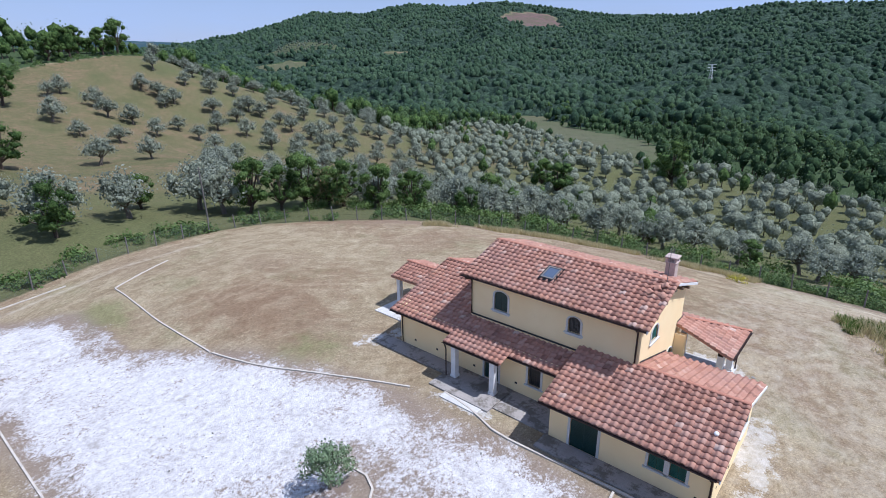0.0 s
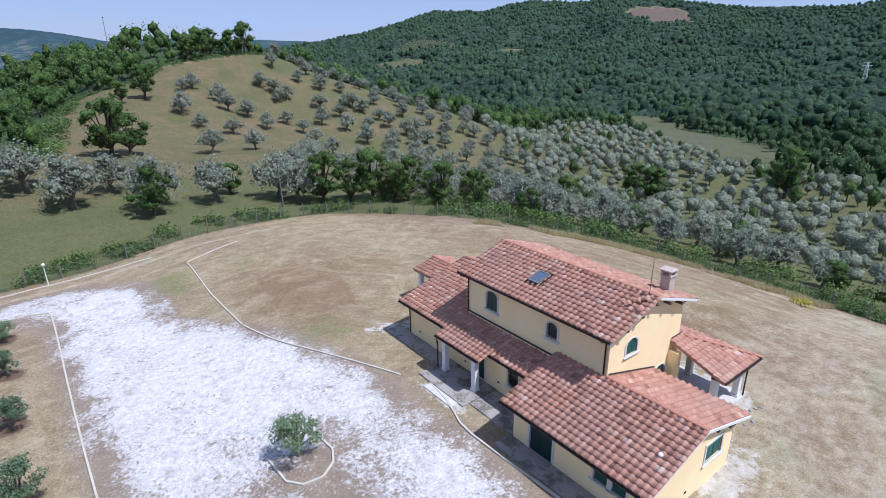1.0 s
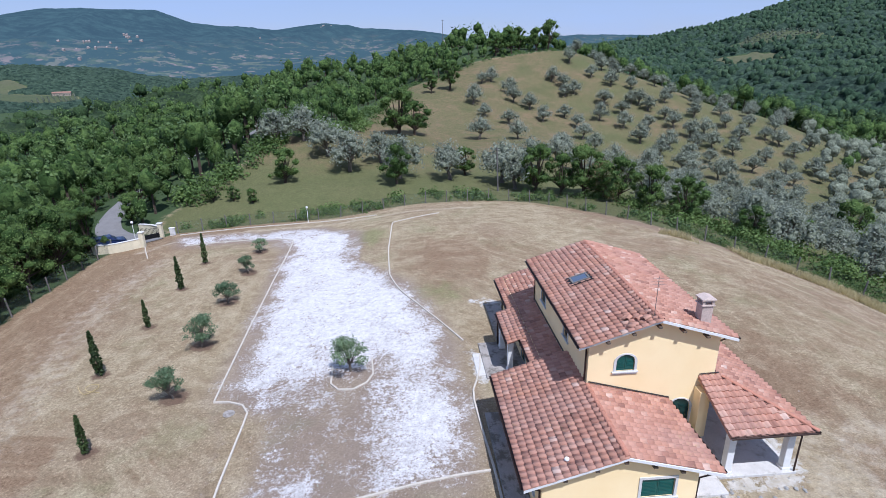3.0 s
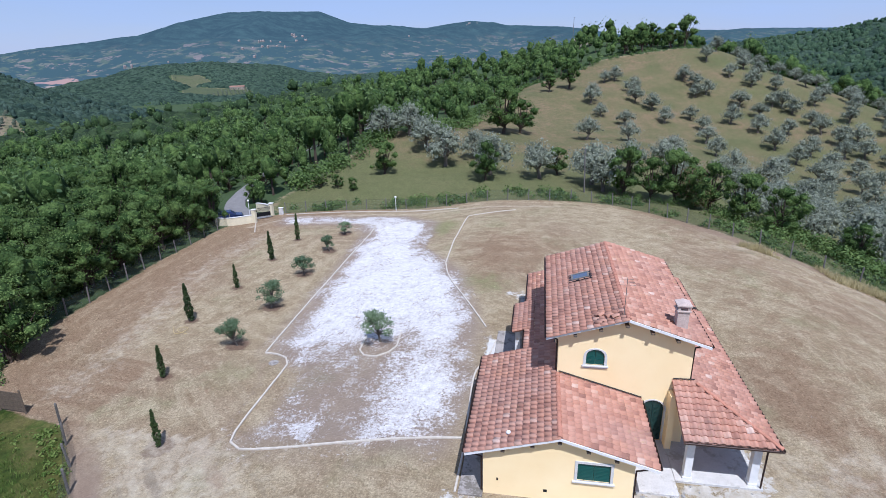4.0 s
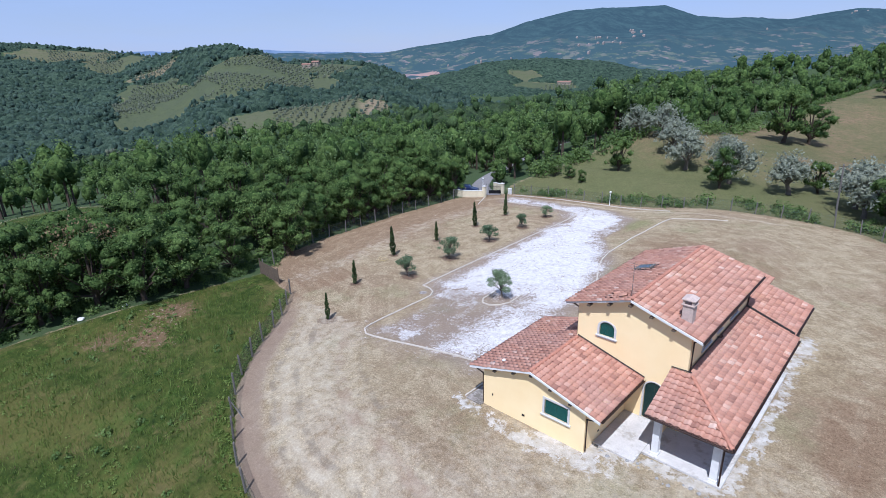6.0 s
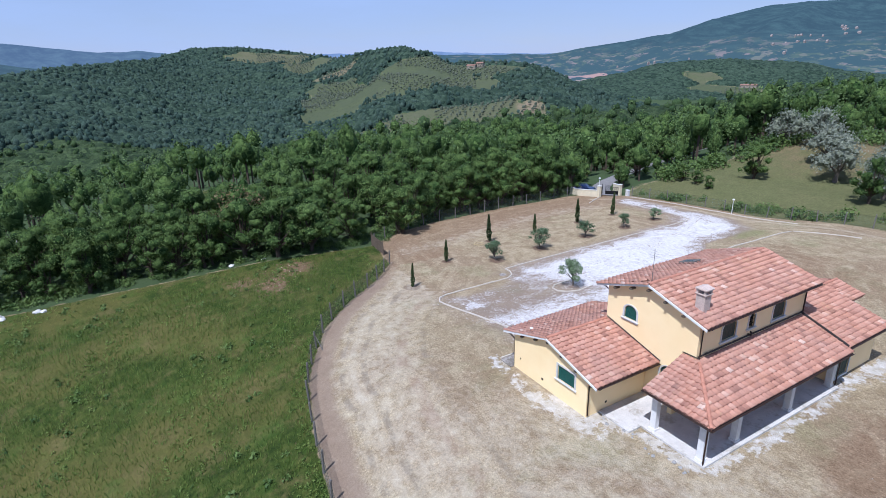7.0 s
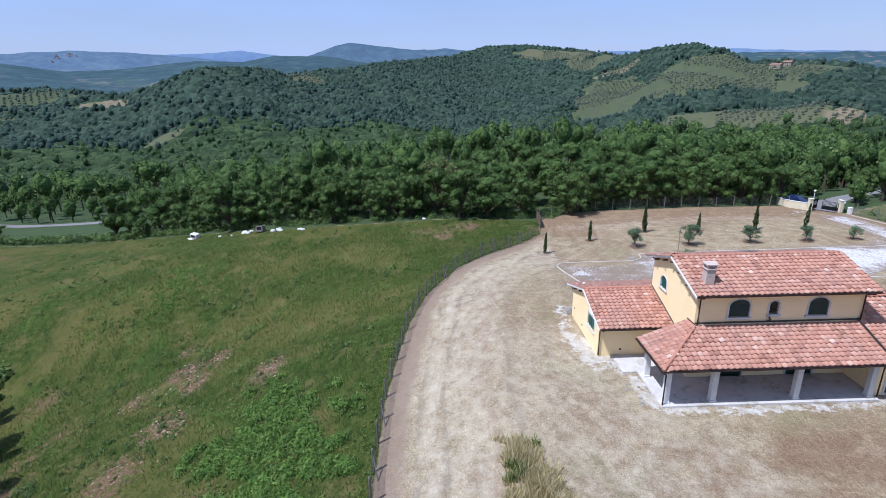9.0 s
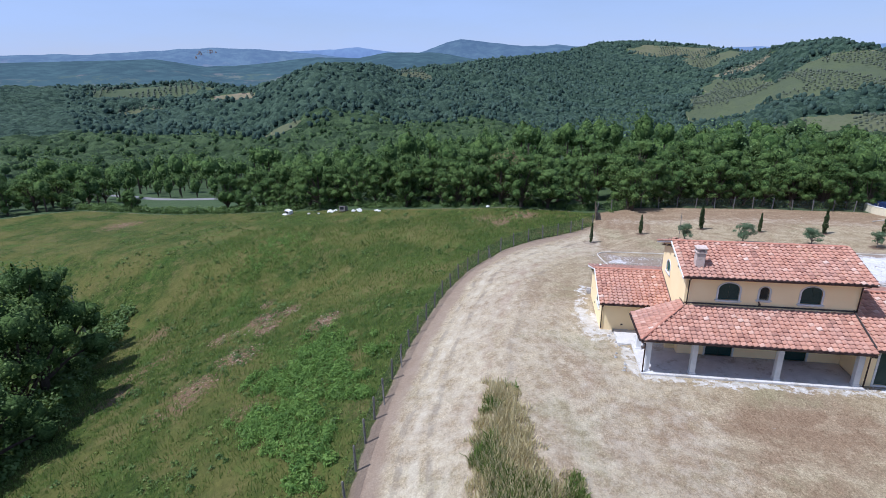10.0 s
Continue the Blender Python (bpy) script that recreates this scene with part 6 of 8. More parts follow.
hx, hy = scatter(4300, 190, 600, -150, -20, 63, across)
woods("valley_woodland", hx, hy, heights(hx, hy, 4, 5.0, 12.5), 4, 6, 0.034, FAR_LEAF, VALLEY_CORE, "taller oaks across the valley", 54, 0.34, 0.25)
canopy("far_canopy", -142, 18, 0.27, 625, 1640, 7.5, 9.5, 2.5, 9.5, HAZY_CANOPY, seen, "wooded hills far across the valley", 78)
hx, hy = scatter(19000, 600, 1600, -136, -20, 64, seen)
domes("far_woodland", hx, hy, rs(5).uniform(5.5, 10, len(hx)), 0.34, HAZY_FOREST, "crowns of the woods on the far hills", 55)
gu, gv = np.meshgrid(np.arange(-1500, 1500, 9.5), np.arange(-1500, 1500, 8.0), indexing="ij")
hx, hy = gu * 0.82 - gv * 0.57 + rs(33).normal(size=gu.shape) * 0.7, gu * 0.57 + gv * 0.82 + rs(34).normal(size=gu.shape) * 0.7
k = (open_land(hx, hy)[0] > 0.06) & (lumps(hx, hy, 130, 31) > -0.1) & (np.hypot(hx, hy) > 430) & ((hx < 0) | (hy > 740))
hx, hy = hx[k], hy[k]
domes("hill_olive_rows", hx, hy, rs(7).uniform(3.6, 5.4, len(hx)), 0.36, ROW_CROWN, "rows of olives on far hill fields", 57)
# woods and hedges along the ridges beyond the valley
canopy("far_canopy", -52, -8, 0.22, 1100, 1800, 8.0, 10.0, 3.0, 11.0, HAZY_CANOPY, lambda x, y: ~clearing(x, y) & (ridge(x, y, BEYOND, 150) > 6), "wooded low hill beyond the valley", 79)
for i in range(30):
    a = rnd.uniform(0, 1)
    x, y = -15 + 95 * a + rnd.uniform(-4, 4), 254 - 50 * a * a + rnd.uniform(-6, 14)
    plant(OAKS[i % 4], x, y, rnd.uniform(0.7, 1.45), i * 51, "tall oak on the hilltop skyline", "tree", "hilltop oaks", dz=-2.2)
for proto in OAKS + BIG_OAKS + OLIVES + YOUNG + CYP + [RUST, TALL]:
    for o in (proto, *proto.children_recursive):
        bpy.data.objects.remove(o)


# hedge, scrub, weeds
def clumps(name, xs, ys, hs, per, leaf, material, label, seed, flat=1.0, up=0.3, elong=1.4):
    rng = np.random.RandomState(seed)
    n = len(xs)
    d = rng.normal(size=(n, per, 3))
    d /= np.linalg.norm(d, axis=2)[:, :, None]
    p = d * (hs[:, None] * (0.35 + 0.4 * rng.rand(n, per)))[:, :, None]
    p[:, :, 2] = np.abs(p[:, :, 2]) * flat * 1.35
    p += np.stack([xs, ys, height(xs, ys)], -1)[:, None, :]
    d[:, :, 2] = np.abs(d[:, :, 2])
    q = p.reshape(-1, 3)
    ob = leaf_object(name, leaf_arrays(q, np.repeat(hs * leaf, per), rng, up, elong, d.reshape(-1, 3), 0.7), material, None, np.repeat(rng.rand(n), per))
    return tagged(ob, label, "plants", kind="stuff")


xs, ys = along(FENCE_N[:11], 620, -3.6, -0.4, 81)
k = lumps(xs, ys, 9, 83) > -0.1
clumps("hedge", xs[k], ys[k], rs(81).uniform(0.3, 1.15, k.sum()) * (1 + 0.6 * lumps(xs[k], ys[k], 7, 120)), 70, 0.08, SHRUB_LEAF, "dense green hedge of brambles along the fence", 82)
xs, ys = along(FENCE_N[10:], 420, -5.0, -0.5, 84)
clumps("hedge", xs, ys, rs(84).uniform(0.4, 1.0, len(xs)), 60, 0.085, SHRUB_LEAF, "green scrub below the boundary fence", 85)
xs, ys = along(WOOD_EDGE[:7], 420, -0.5, 3.5, 86)
clumps("undergrowth", xs, ys, rs(86).uniform(0.7, 1.7, len(xs)), 90, 0.075, SHRUB_LEAF, "undergrowth at the edge of the woodland", 87)
xs, ys = along(WOOD_EDGE[-6:] + [WOOD_EDGE[0]], 300, 0.2, 4.0, 88)
k = signed(xs, ys, SITE) < -0.4
clumps("undergrowth", xs[k], ys[k], rs(88).uniform(0.6, 1.5, k.sum()), 90, 0.075, SHRUB_LEAF, "undergrowth at the edge of the woodland", 89)
xs, ys = along(FENCE_N[9:], 330, -17, -2.5, 116)
k = lumps(xs, ys, 14, 117) > -0.1
clumps("scrub", xs[k], ys[k], rs(116).uniform(0.8, 2.0, k.sum()), 110, 0.06, SHRUB_LEAF, "green bushes on the slope below the fence", 118)
sx, sy = along([(12, 60), (20, 56.5), (27, 49.5), (34, 42), (42, 32)], 120, -3, 3, 121)
clumps("scrub", sx, sy, rs(121).uniform(0.8, 2.3, 120), 150, 0.048, SHRUB_LEAF, "bushes between the trees beyond the fence", 122)
sx, sy = along([(68, 207), (56, 197), (40, 192), (21, 187), (9, 179), (-6, 172), (-12, 134), (-16, 101), (-21, 89), (-28, 86), (-31, 77), (-34, 69), (-38, 62)], 330, -3, 2.5, 127)
clumps("scrub", sx, sy, rs(127).uniform(0.7, 2.4, 330), 70, 0.07, SHRUB_LEAF, "bushes along the upper edge of the olive meadow", 128)
bx, by = np.array([34.3, 34.9, 46, 41.5]), np.array([6.3, 7.2, -3, 9])
clumps("broom", bx, by, np.array([0.9, 0.7, 0.9, 0.6]), 160, 0.06, BROOM_LEAF, "yellow flowering broom bushes", 119)
r_w = rs(95)
xs, ys = r_w.uniform(-45, 45, 22000), r_w.uniform(-75, 2, 22000)
k = (signed(xs, ys, FIELD) > 0.3) & (signed(xs, ys, SITE) < -0.25) & (lumps(xs, ys, 13, 96) + 0.6 * lumps(xs, ys, 4, 97) > 0.15)
clumps("field_weeds", xs[k], ys[k], r_w.uniform(0.10, 0.30, k.sum()), 14, 0.16, WEED_LEAF, "tall weeds and thistles in the green field", 98, up=0.8)
xs, ys = r_w.uniform(0, 26, 5000), r_w.uniform(-30, -13, 5000)
k = (signed(xs, ys, [(9, -28.5), (20.5, -23), (27, -15), (10.5, -16.3), (3, -19), (1, -25)]) + 3.4 * lumps(xs, ys, 3.2, 111) > 1.7) & (signed(xs, ys, SITE) < -0.5)
clumps("nettles", xs[k], ys[k], r_w.uniform(0.25, 0.75, k.sum()), 56, 0.062, NETTLE_LEAF, "dense bed of bright green nettles", 112, up=0.5, elong=2.4)
xs, ys = r_w.uniform(-34, -14, 2600), r_w.uniform(-50, -30, 2600)
k = 1.1 - ((xs + 23.5) / 6.5) ** 2 - ((ys + 40.2) / 5.0) ** 2 + 1.1 * lumps(xs, ys, 4, 131) > 0.5
clumps("nettles", xs[k], ys[k], r_w.uniform(0.2, 0.55, k.sum()), 40, 0.065, NETTLE_LEAF, "patch of bright green nettles in the field", 132, up=1.0)
xs, ys = r_w.uniform(-18, 16, 1500), r_w.uniform(-50, -22, 1500)
k = (signed(xs, ys, SITE) < -1) & (lumps(xs, ys, 6, 133) > 0.45)
clumps("field_weeds", xs[k], ys[k], r_w.uniform(0.2, 0.6, k.sum()), 60, 0.06, SHRUB_LEAF, "dark clumps of weeds round the bare soil", 134, up=0.5, elong=2.2)
xs, ys = along([(-14, -58), (-4, -54.5), (4, -50.5), (10, -47), (18, -43.5), (26, -39)], 900, -0.5, 6, 113)
clumps("brambles", xs, ys, r_w.uniform(0.4, 1.3, 900), 34, 0.11, SHRUB_LEAF, "brambles below the trees at the field's edge", 114)
xs, ys = r_w.normal(-22, 4, 260), r_w.normal(-43, 2.5, 260)
clumps("nettles", xs, ys, r_w.uniform(0.2, 0.45, 260), 36, 0.10, NETTLE_LEAF, "bright green weed patch in the field", 115, up=1.0)
xs, ys = along(FENCE, 420, -1.2, -0.12, 99)
clumps("fence_weeds", xs, ys, rs(99).uniform(0.12, 0.32, len(xs)), 14, 0.17, WEED_LEAF, "grass and weeds grown up along the fence", 100)


def blades(name, xs, ys, hs, material, label, seed):
    """Upright grass blades in tufts."""
    r = np.random.RandomState(seed)
    n = len(xs)
    z = height(xs, ys)
    a = r.rand(n) * 6.283
    w = 0.012 + 0.02 * r.rand(n)
    lx, ly = r.normal(size=n) * 0.3 * hs, r.normal(size=n) * 0.3 * hs
    dx, dy = np.cos(a) * w, np.sin(a) * w
    q = np.stack([np.stack([xs - dx, ys - dy, z - 0.02], -1), np.stack([xs + dx, ys + dy, z - 0.02], -1), np.stack([xs + lx + dx * 0.4, ys + ly + dy * 0.4, z + hs], -1), np.stack([xs + lx - dx * 0.4, ys + ly - dy * 0.4, z + hs * 0.95], -1)], 1)
    tagged(leaf_object(name, q, material, None, r.rand(n)), label, "grass", kind="stuff")


def stones(name, spots, n, label, seed):
    """Broken stones and clods lying about a few spots, (x, y, spread) each."""
    r = rs(seed)
    c = np.array(spots)[r.randint(0, len(spots), n)]
    x, y = c[:, 0] + r.normal(size=n) * c[:, 2], c[:, 1] + r.normal(size=n) * c[:, 2] * 0.7
    size = 0.035 + 0.11 * r.rand(n) ** 4
    base = np.array([(1, 0, 0), (0.31, 0.95, 0), (-0.81, 0.59, 0), (-0.81, -0.59, 0), (0.31, -0.95, 0), (0.1, 0.1, 0.7), (0, 0, -0.4)])
    p = base[None] * size[:, None, None] * r.uniform(0.6, 1.3, (n, 7, 1)) + np.stack([x, y, height(x, y) + 0.01], -1)[:, None, :]
    f = np.array([t for i in range(5) for t in ((i, (i + 1) % 5, 5), ((i + 1) % 5, i, 6))])
    faces = (np.arange(n)[:, None, None] * 7 + f[None]).reshape(-1, 3)
    tagged(obj(name, p.reshape(-1, 3).tolist(), faces.tolist(), RUBBLE), label, "stones", kind="stuff")


stones("stones", ((-5.2, -34.5, 1.3), (-2.4, -32.2, 1.1), (-6.6, -31.6, 0.8), (-5.8, -33.4, 1.0), (-9.6, -36, 0.5), (-0.6, -25.4, 1.1), (-2, -24.9, 0.7), (3.6, -32.6, 1.3), (3.8, -31, 0.9), (-1.6, -37.3, 1.1), (8.7, -33.4, 1.4), (-30, -8, 2.0)), 3200, "pinkish broken stones on bare field soil", 140)
xs, ys = r_w.uniform(-8, 6, 300), r_w.uniform(-38, -24, 300)
k = np.min([np.hypot(xs - a, (ys - b) * 1.3) for a, b in ((-4.6, -33.6), (-0.6, -25.4), (3.6, -32))], 0) < 3.4
clumps("field_weeds", xs[k], ys[k], r_w.uniform(0.15, 0.5, k.sum()), 60, 0.055, SHRUB_LEAF, "weeds growing through the stones", 141, up=0.5, elong=2.2)
PATCH = [(14.6, -7.9), (15.0, -6.2), (17.2, -5.4), (19.6, -4.9), (22.0, -4.4), (23.4, -2.4), (25.6, -1.6), (26.5, -4.4), (26.0, -8.0), (23.2, -8.2), (19.3, -8.2)]
xs, ys = r_w.uniform(14, 27, 26000), r_w.uniform(-8.8, -1.2, 26000)
deep = signed(xs, ys, PATCH) + 0.55 * lumps(xs, ys, 1.6, 107)
k = (deep > 0.0) & (r_w.rand(26000) < 0.5 + 0.4 * deep)
blades("tall_grass", xs[k], ys[k], r_w.uniform(0.2, 0.75, k.sum()) * np.clip(0.55 + 0.5 * deep[k], 0.5, 1.1), STRAW, "patch of tall dry grass left unmown", 101)
green = (deep > 0.2) & (lumps(xs, ys, 3.4, 108) + 0.5 * sstep(18, 25, xs) + 0.25 * sstep(-4, -2.2, ys) > 0.45)
blades("tall_grass", xs[green], ys[green], r_w.uniform(0.25, 0.7, green.sum()), WEED_LEAF, "green grass among the dry grass left unmown", 131)
k = green & (r_w.rand(26000) < 0.10)
clumps("tall_weeds", xs[k], ys[k], r_w.uniform(0.12, 0.34, k.sum()), 10, 0.2, WEED_LEAF, "green weeds among the tall grass", 104)
xs, ys = along(FENCE_N[9:16], 14000, 0.3, 2.6, 102)
k = lumps(xs, ys, 9, 105) > -0.1
blades("tall_grass", xs[k], ys[k], r_w.uniform(0.25, 0.6, k.sum()), STRAW, "tall dry grass inside the east fence", 103)
xs, ys = r_w.uniform(-62, 42, 70000), r_w.uniform(-110, 2, 70000)
k = (signed(xs, ys, FIELD) > 0.2) & (signed(xs, ys, SITE) < -0.2)
blades("field_grass", xs[k], ys[k], r_w.uniform(0.06, 0.20, k.sum()), FIELD_BLADE, "long green grass of the field", 106)
xs, ys = r_w.uniform(-34, 32, 90000), r_w.uniform(-52, 0, 90000)
tall = 0.5 + 0.5 * lumps(xs, ys, 5, 142) + 0.35 * lumps(xs, ys, 1.7, 143)
soil = np.min([np.hypot((xs - a) / w, (ys - b) / (w * 0.65)) for a, b, w in ((-5.2, -34.5, 2.3), (-2.6, -32.4, 2.2), (-6.6, -31.6, 1.5), (-0.8, -25.3, 2.3), (3.6, -32.4, 2.4), (-1.6, -37.3, 1.3), (8.7, -33.4, 2.4), (-31, -7, 3.0), (-28, -9.4, 2.4))], 0)
k = (signed(xs, ys, FIELD) > 0.2) & (signed(xs, ys, SITE) < -0.2) & (tall > 0.2) & (soil + 0.35 * lumps(xs, ys, 1.5, 145) > 1)
blades("field_grass", xs[k], ys[k], r_w.uniform(0.12, 0.34, k.sum()) * np.clip(0.5 + tall[k], 0.6, 1.6), WEED_LEAF, "taller green grass of the field", 144)

xs, ys = r_w.uniform(-33, -1, 1500), r_w.uniform(2, 48, 1500)
k = (signed(xs, ys, GRAVEL) > 0.2) & (lumps(xs, ys, 7, 123) > -0.3)
clumps("gravel_weeds", xs[k], ys[k], r_w.uniform(0.03, 0.09, k.sum()), 9, 0.28, GRAVEL_WEED, "small dry weeds growing through the gravel", 124)
xs, ys = r_w.uniform(-45, 38, 2200), r_w.uniform(-70, -4, 2200)
k = (signed(xs, ys, FIELD) > 1) & (signed(xs, ys, SITE) < -1) & (lumps(xs, ys, 12, 125) > 0.15)
clumps("thistles", xs[k], ys[k], r_w.uniform(0.2, 0.5, k.sum()), 26, 0.15, SHRUB_LEAF, "dark green thistles and docks in the field", 126)

# ---- fences ----
def net_mat(cover):
    k = Mat("wire_netting")
    k.done((0.13, 0.15, 0.12), 0.7)
    tr = k.n("BsdfTransparent")
    ms = k.n("MixShader", inp={0: cover})
    k.link(tr.outputs[0], ms.inputs[1])
    k.link(k.b.outputs[0], ms.inputs[2])
    k.link(ms.outputs[0], k.out.inputs[0])
    return k.m


NET, NET_THIN = net_mat(0.3), net_mat(0.14)
post_bm = tube_bm([(0, 0, -0.4), (0, 0, 1.62), (0, 0, 1.70)], [0.055, 0.05, 0.03], 7)
post_mesh = bpy.data.meshes.new("post")
post_bm.to_mesh(post_mesh)
post_bm.free()
post_mesh.materials.append(POST)


def fence(line, label, gap=2.3, high=1.45, lean=3.0, stays=(), net=None):
    """Posts with wire netting between them."""
    root = tagged(new("wire_fence"), label, "fence", "boundary fences")
    line = smooth_poly(line, 5)
    p = np.array(line)
    seg = np.hypot(*np.diff(p, axis=0).T)
    cum = np.concatenate([[0], np.cumsum(seg)])
    n = max(2, int(cum[-1] / gap))
    rnd = random.Random(n)
    tops = []
    for i in range(n + 1):
        t = cum[-1] * i / n
        x, y = np.interp(t, cum, p[:, 0]), np.interp(t, cum, p[:, 1])
        z = z_at(x, y)
        o = new("post", post_mesh)
        o.parent = root
        o.matrix_basis = pose(x, y, z, rnd.uniform(-lean, lean), rnd.uniform(-lean, lean), rnd.uniform(0, 360)) @ Matrix.Scale(rnd.uniform(0.9, 1.08) * high / 1.5, 4, (0, 0, 1)) @ Matrix.Diagonal((1.35, 1.35, 1, 1))
        tops.append((x, y, z))
        if i in stays:
            part("stay", tube_bm([(x + 0.9, y + 0.3, z), (x + 0.05, y, z + 1.1)], [0.04, 0.035], 6), POST, root)
    for a, b in zip(tops, tops[1:]):
        v, f = [], []
        m = 4
        for j in range(m + 1):
            q = Vector(a).lerp(Vector(b), j / m)
            g = z_at(q.x, q.y)
            sag = 0.03 * math.sin(math.pi * j / m)
            v += [(q.x, q.y, g + 0.02), (q.x, q.y, g + high - sag)]
        f = [(2 * j, 2 * j + 2, 2 * j + 3, 2 * j + 1) for j in range(m)]
        obj("netting", v, f, net or NET, root)
        w = bmesh.new()
        for hh in (0.1, 0.75, high):
            add_bm(w, tube_bm([(a[0], a[1], a[2] + hh), (b[0], b[1], b[2] + hh)], [0.007, 0.007], 3))
        part("wire", w, IRON, root)
    return root


fence(FENCE, "wire netting fence on grey posts beside the green field", 2.25, 1.45, stays=(7, 9, 19))
fence(FENCE_W, "wire netting fence on wooden posts before the woodland", 2.6, 1.5, net=NET_THIN)
fence(FENCE_N, "wire netting fence on wooden posts along the olive hill", 2.9, 1.5, 4, net=NET_THIN)


def slat_panel():
    """The slatted timber gate at the field corner."""
    root = tagged(new("slatted_gate"), "brown slatted timber gate between fence and woodland", "gate")
    a, b = Vector((-33.5, 3.9, z_at(-33.5, 3.9))), Vector((-29.3, 3.55, z_at(-29.3, 3.55)))
    d = (b - a).normalized()
    side = Vector((-d.y, d.x, 0)).normalized() * 0.03
    for f in (0, 0.5, 1):
        p = a.lerp(b, f)
        part("gate_post", tube_bm([p - Vector((0, 0, 0.3)), p + Vector((0, 0, 1.75 if f != 0.5 else 1.3))], [0.06, 0.055], 7), WOOD, root)
    for i in range(9):
        z = 0.12 + i * 0.155
        v = [a + side + Vector((0, 0, z)), b + side + Vector((0, 0, z)), b + side + Vector((0, 0, z + 0.13)), a + side + Vector((0, 0, z + 0.13))]
        v += [q - side * 0.9 for q in v]
        obj("slat", v, [(0, 1, 2, 3), (7, 6, 5, 4), (0, 4, 5, 1), (2, 6, 7, 3), (1, 5, 6, 2), (0, 3, 7, 4)], WOOD, root)


slat_panel()


# ---- kerbs ----
def kerb(name, line, label, wide=0.115, high=0.09, rounded=True):
    """A kerb of short stones along a line."""
    root = tagged(new(name), label, "kerb", "kerbs round the yard")
    p = np.array(smooth_poly(line, 6) if rounded else line, float)
    seg = np.hypot(*np.diff(p, axis=0).T)
    cum = np.concatenate([[0], np.cumsum(seg)])
    n = max(1, int(cum[-1] / 1.0))
    rnd = random.Random(n + 3)
    t = np.linspace(0, cum[-1], n + 1)
    xs, ys = np.interp(t, cum, p[:, 0]), np.interp(t, cum, p[:, 1])
    for i in range(n):
        a, b = Vector((xs[i], ys[i], z_at(xs[i], ys[i]))), Vector((xs[i + 1], ys[i + 1], z_at(xs[i + 1], ys[i + 1])))
        d = (b - a).normalized()
        b = b - d * 0.012
        s = Vector((-d.y, d.x, 0)).normalized() * wide / 2
        h = high + rnd.uniform(-0.012, 0.015)
        lo, hi, k = Vector((0, 0, -0.12)), Vector((0, 0, h)), 0.8
        v = [a - s + lo, b - s + lo, b + s + lo, a + s + lo, a - s + hi * 0.8, b - s + hi * 0.8, b + s + hi * 0.8, a + s + hi * 0.8, a - s * k + hi, b - s * k + hi, b + s * k + hi, a + s * k + hi]
        f = [(0, 1, 5, 4), (2, 3, 7, 6), (4, 5, 9, 8), (6, 7, 11, 10), (8, 9, 10, 11), (0, 4, 8, 11, 7, 3), (1, 2, 6, 10, 9, 5)]
        obj("kerb_stone", v, f, KERB, root)


kerb("yard_kerb", [(-0.9, 49.6), (-6.75, 46.6)], "pale stone kerb round the mown lawn", rounded=False)
kerb("yard_kerb", [(-6.8, 46.4), (-7.1, 36.5), (-6.85, 29.6)], "pale stone kerb between lawn and gravel", rounded=False)
kerb("yard_kerb", [(-6.8, 29.4), (-5.85, 25.8), (-3.08, 19.7), (-1.45, 16.1)], "pale stone kerb between lawn and gravel")
kerb("yard_kerb", [(-0.55, 14.2), (-0.75, 12.6), (-1.1, 11.3), (-1.55, 9.8), (-1.5, 7.1), (-1.3, 3.2), (-1.3, -0.2)], "pale stone kerb along the house path")
kerb("yard_kerb", [(-31, 44.0), (-26, 44.6), (-20.3, 44.3), (-18.6, 43.4), (-18.2, 41.8), (-17.9, 25), (-17.5, 12.4)], "pale stone kerb between garden and gravel")
kerb("yard_kerb", [(-17.5, 12.3), (-16.0, 12.0), (-15.1, 11.0), (-15.0, 9.2), (-14.9, 4.0), (-14.5, 2.5), (-13.1, 2.1), (-8.05, 2.75), (-4.0, 3.3), (-1.5, 3.55)], "pale curved stone kerb round the gravel yard")
kerb("yard_kerb", [(-33.5, 40.3), (-34.9, 43.0), (-35.6, 44.5)], "pale curved stone kerb beside the gate")
kerb("yard_kerb", [(-33.6, 49.6), (-25, 51.3), (-15, 52.3), (-9, 52.2)], "thin pale stone kerb along the north fence")
kerb("bed_kerb", [(-10.4, 14.7), (-10.25, 12.35), (-9.5, 11.75), (-8.7, 11.7), (-7.65, 12.5), (-7.6, 13.2), (-7.8, 15.1)], "pale stone kerb round the olive bed", rounded=False)


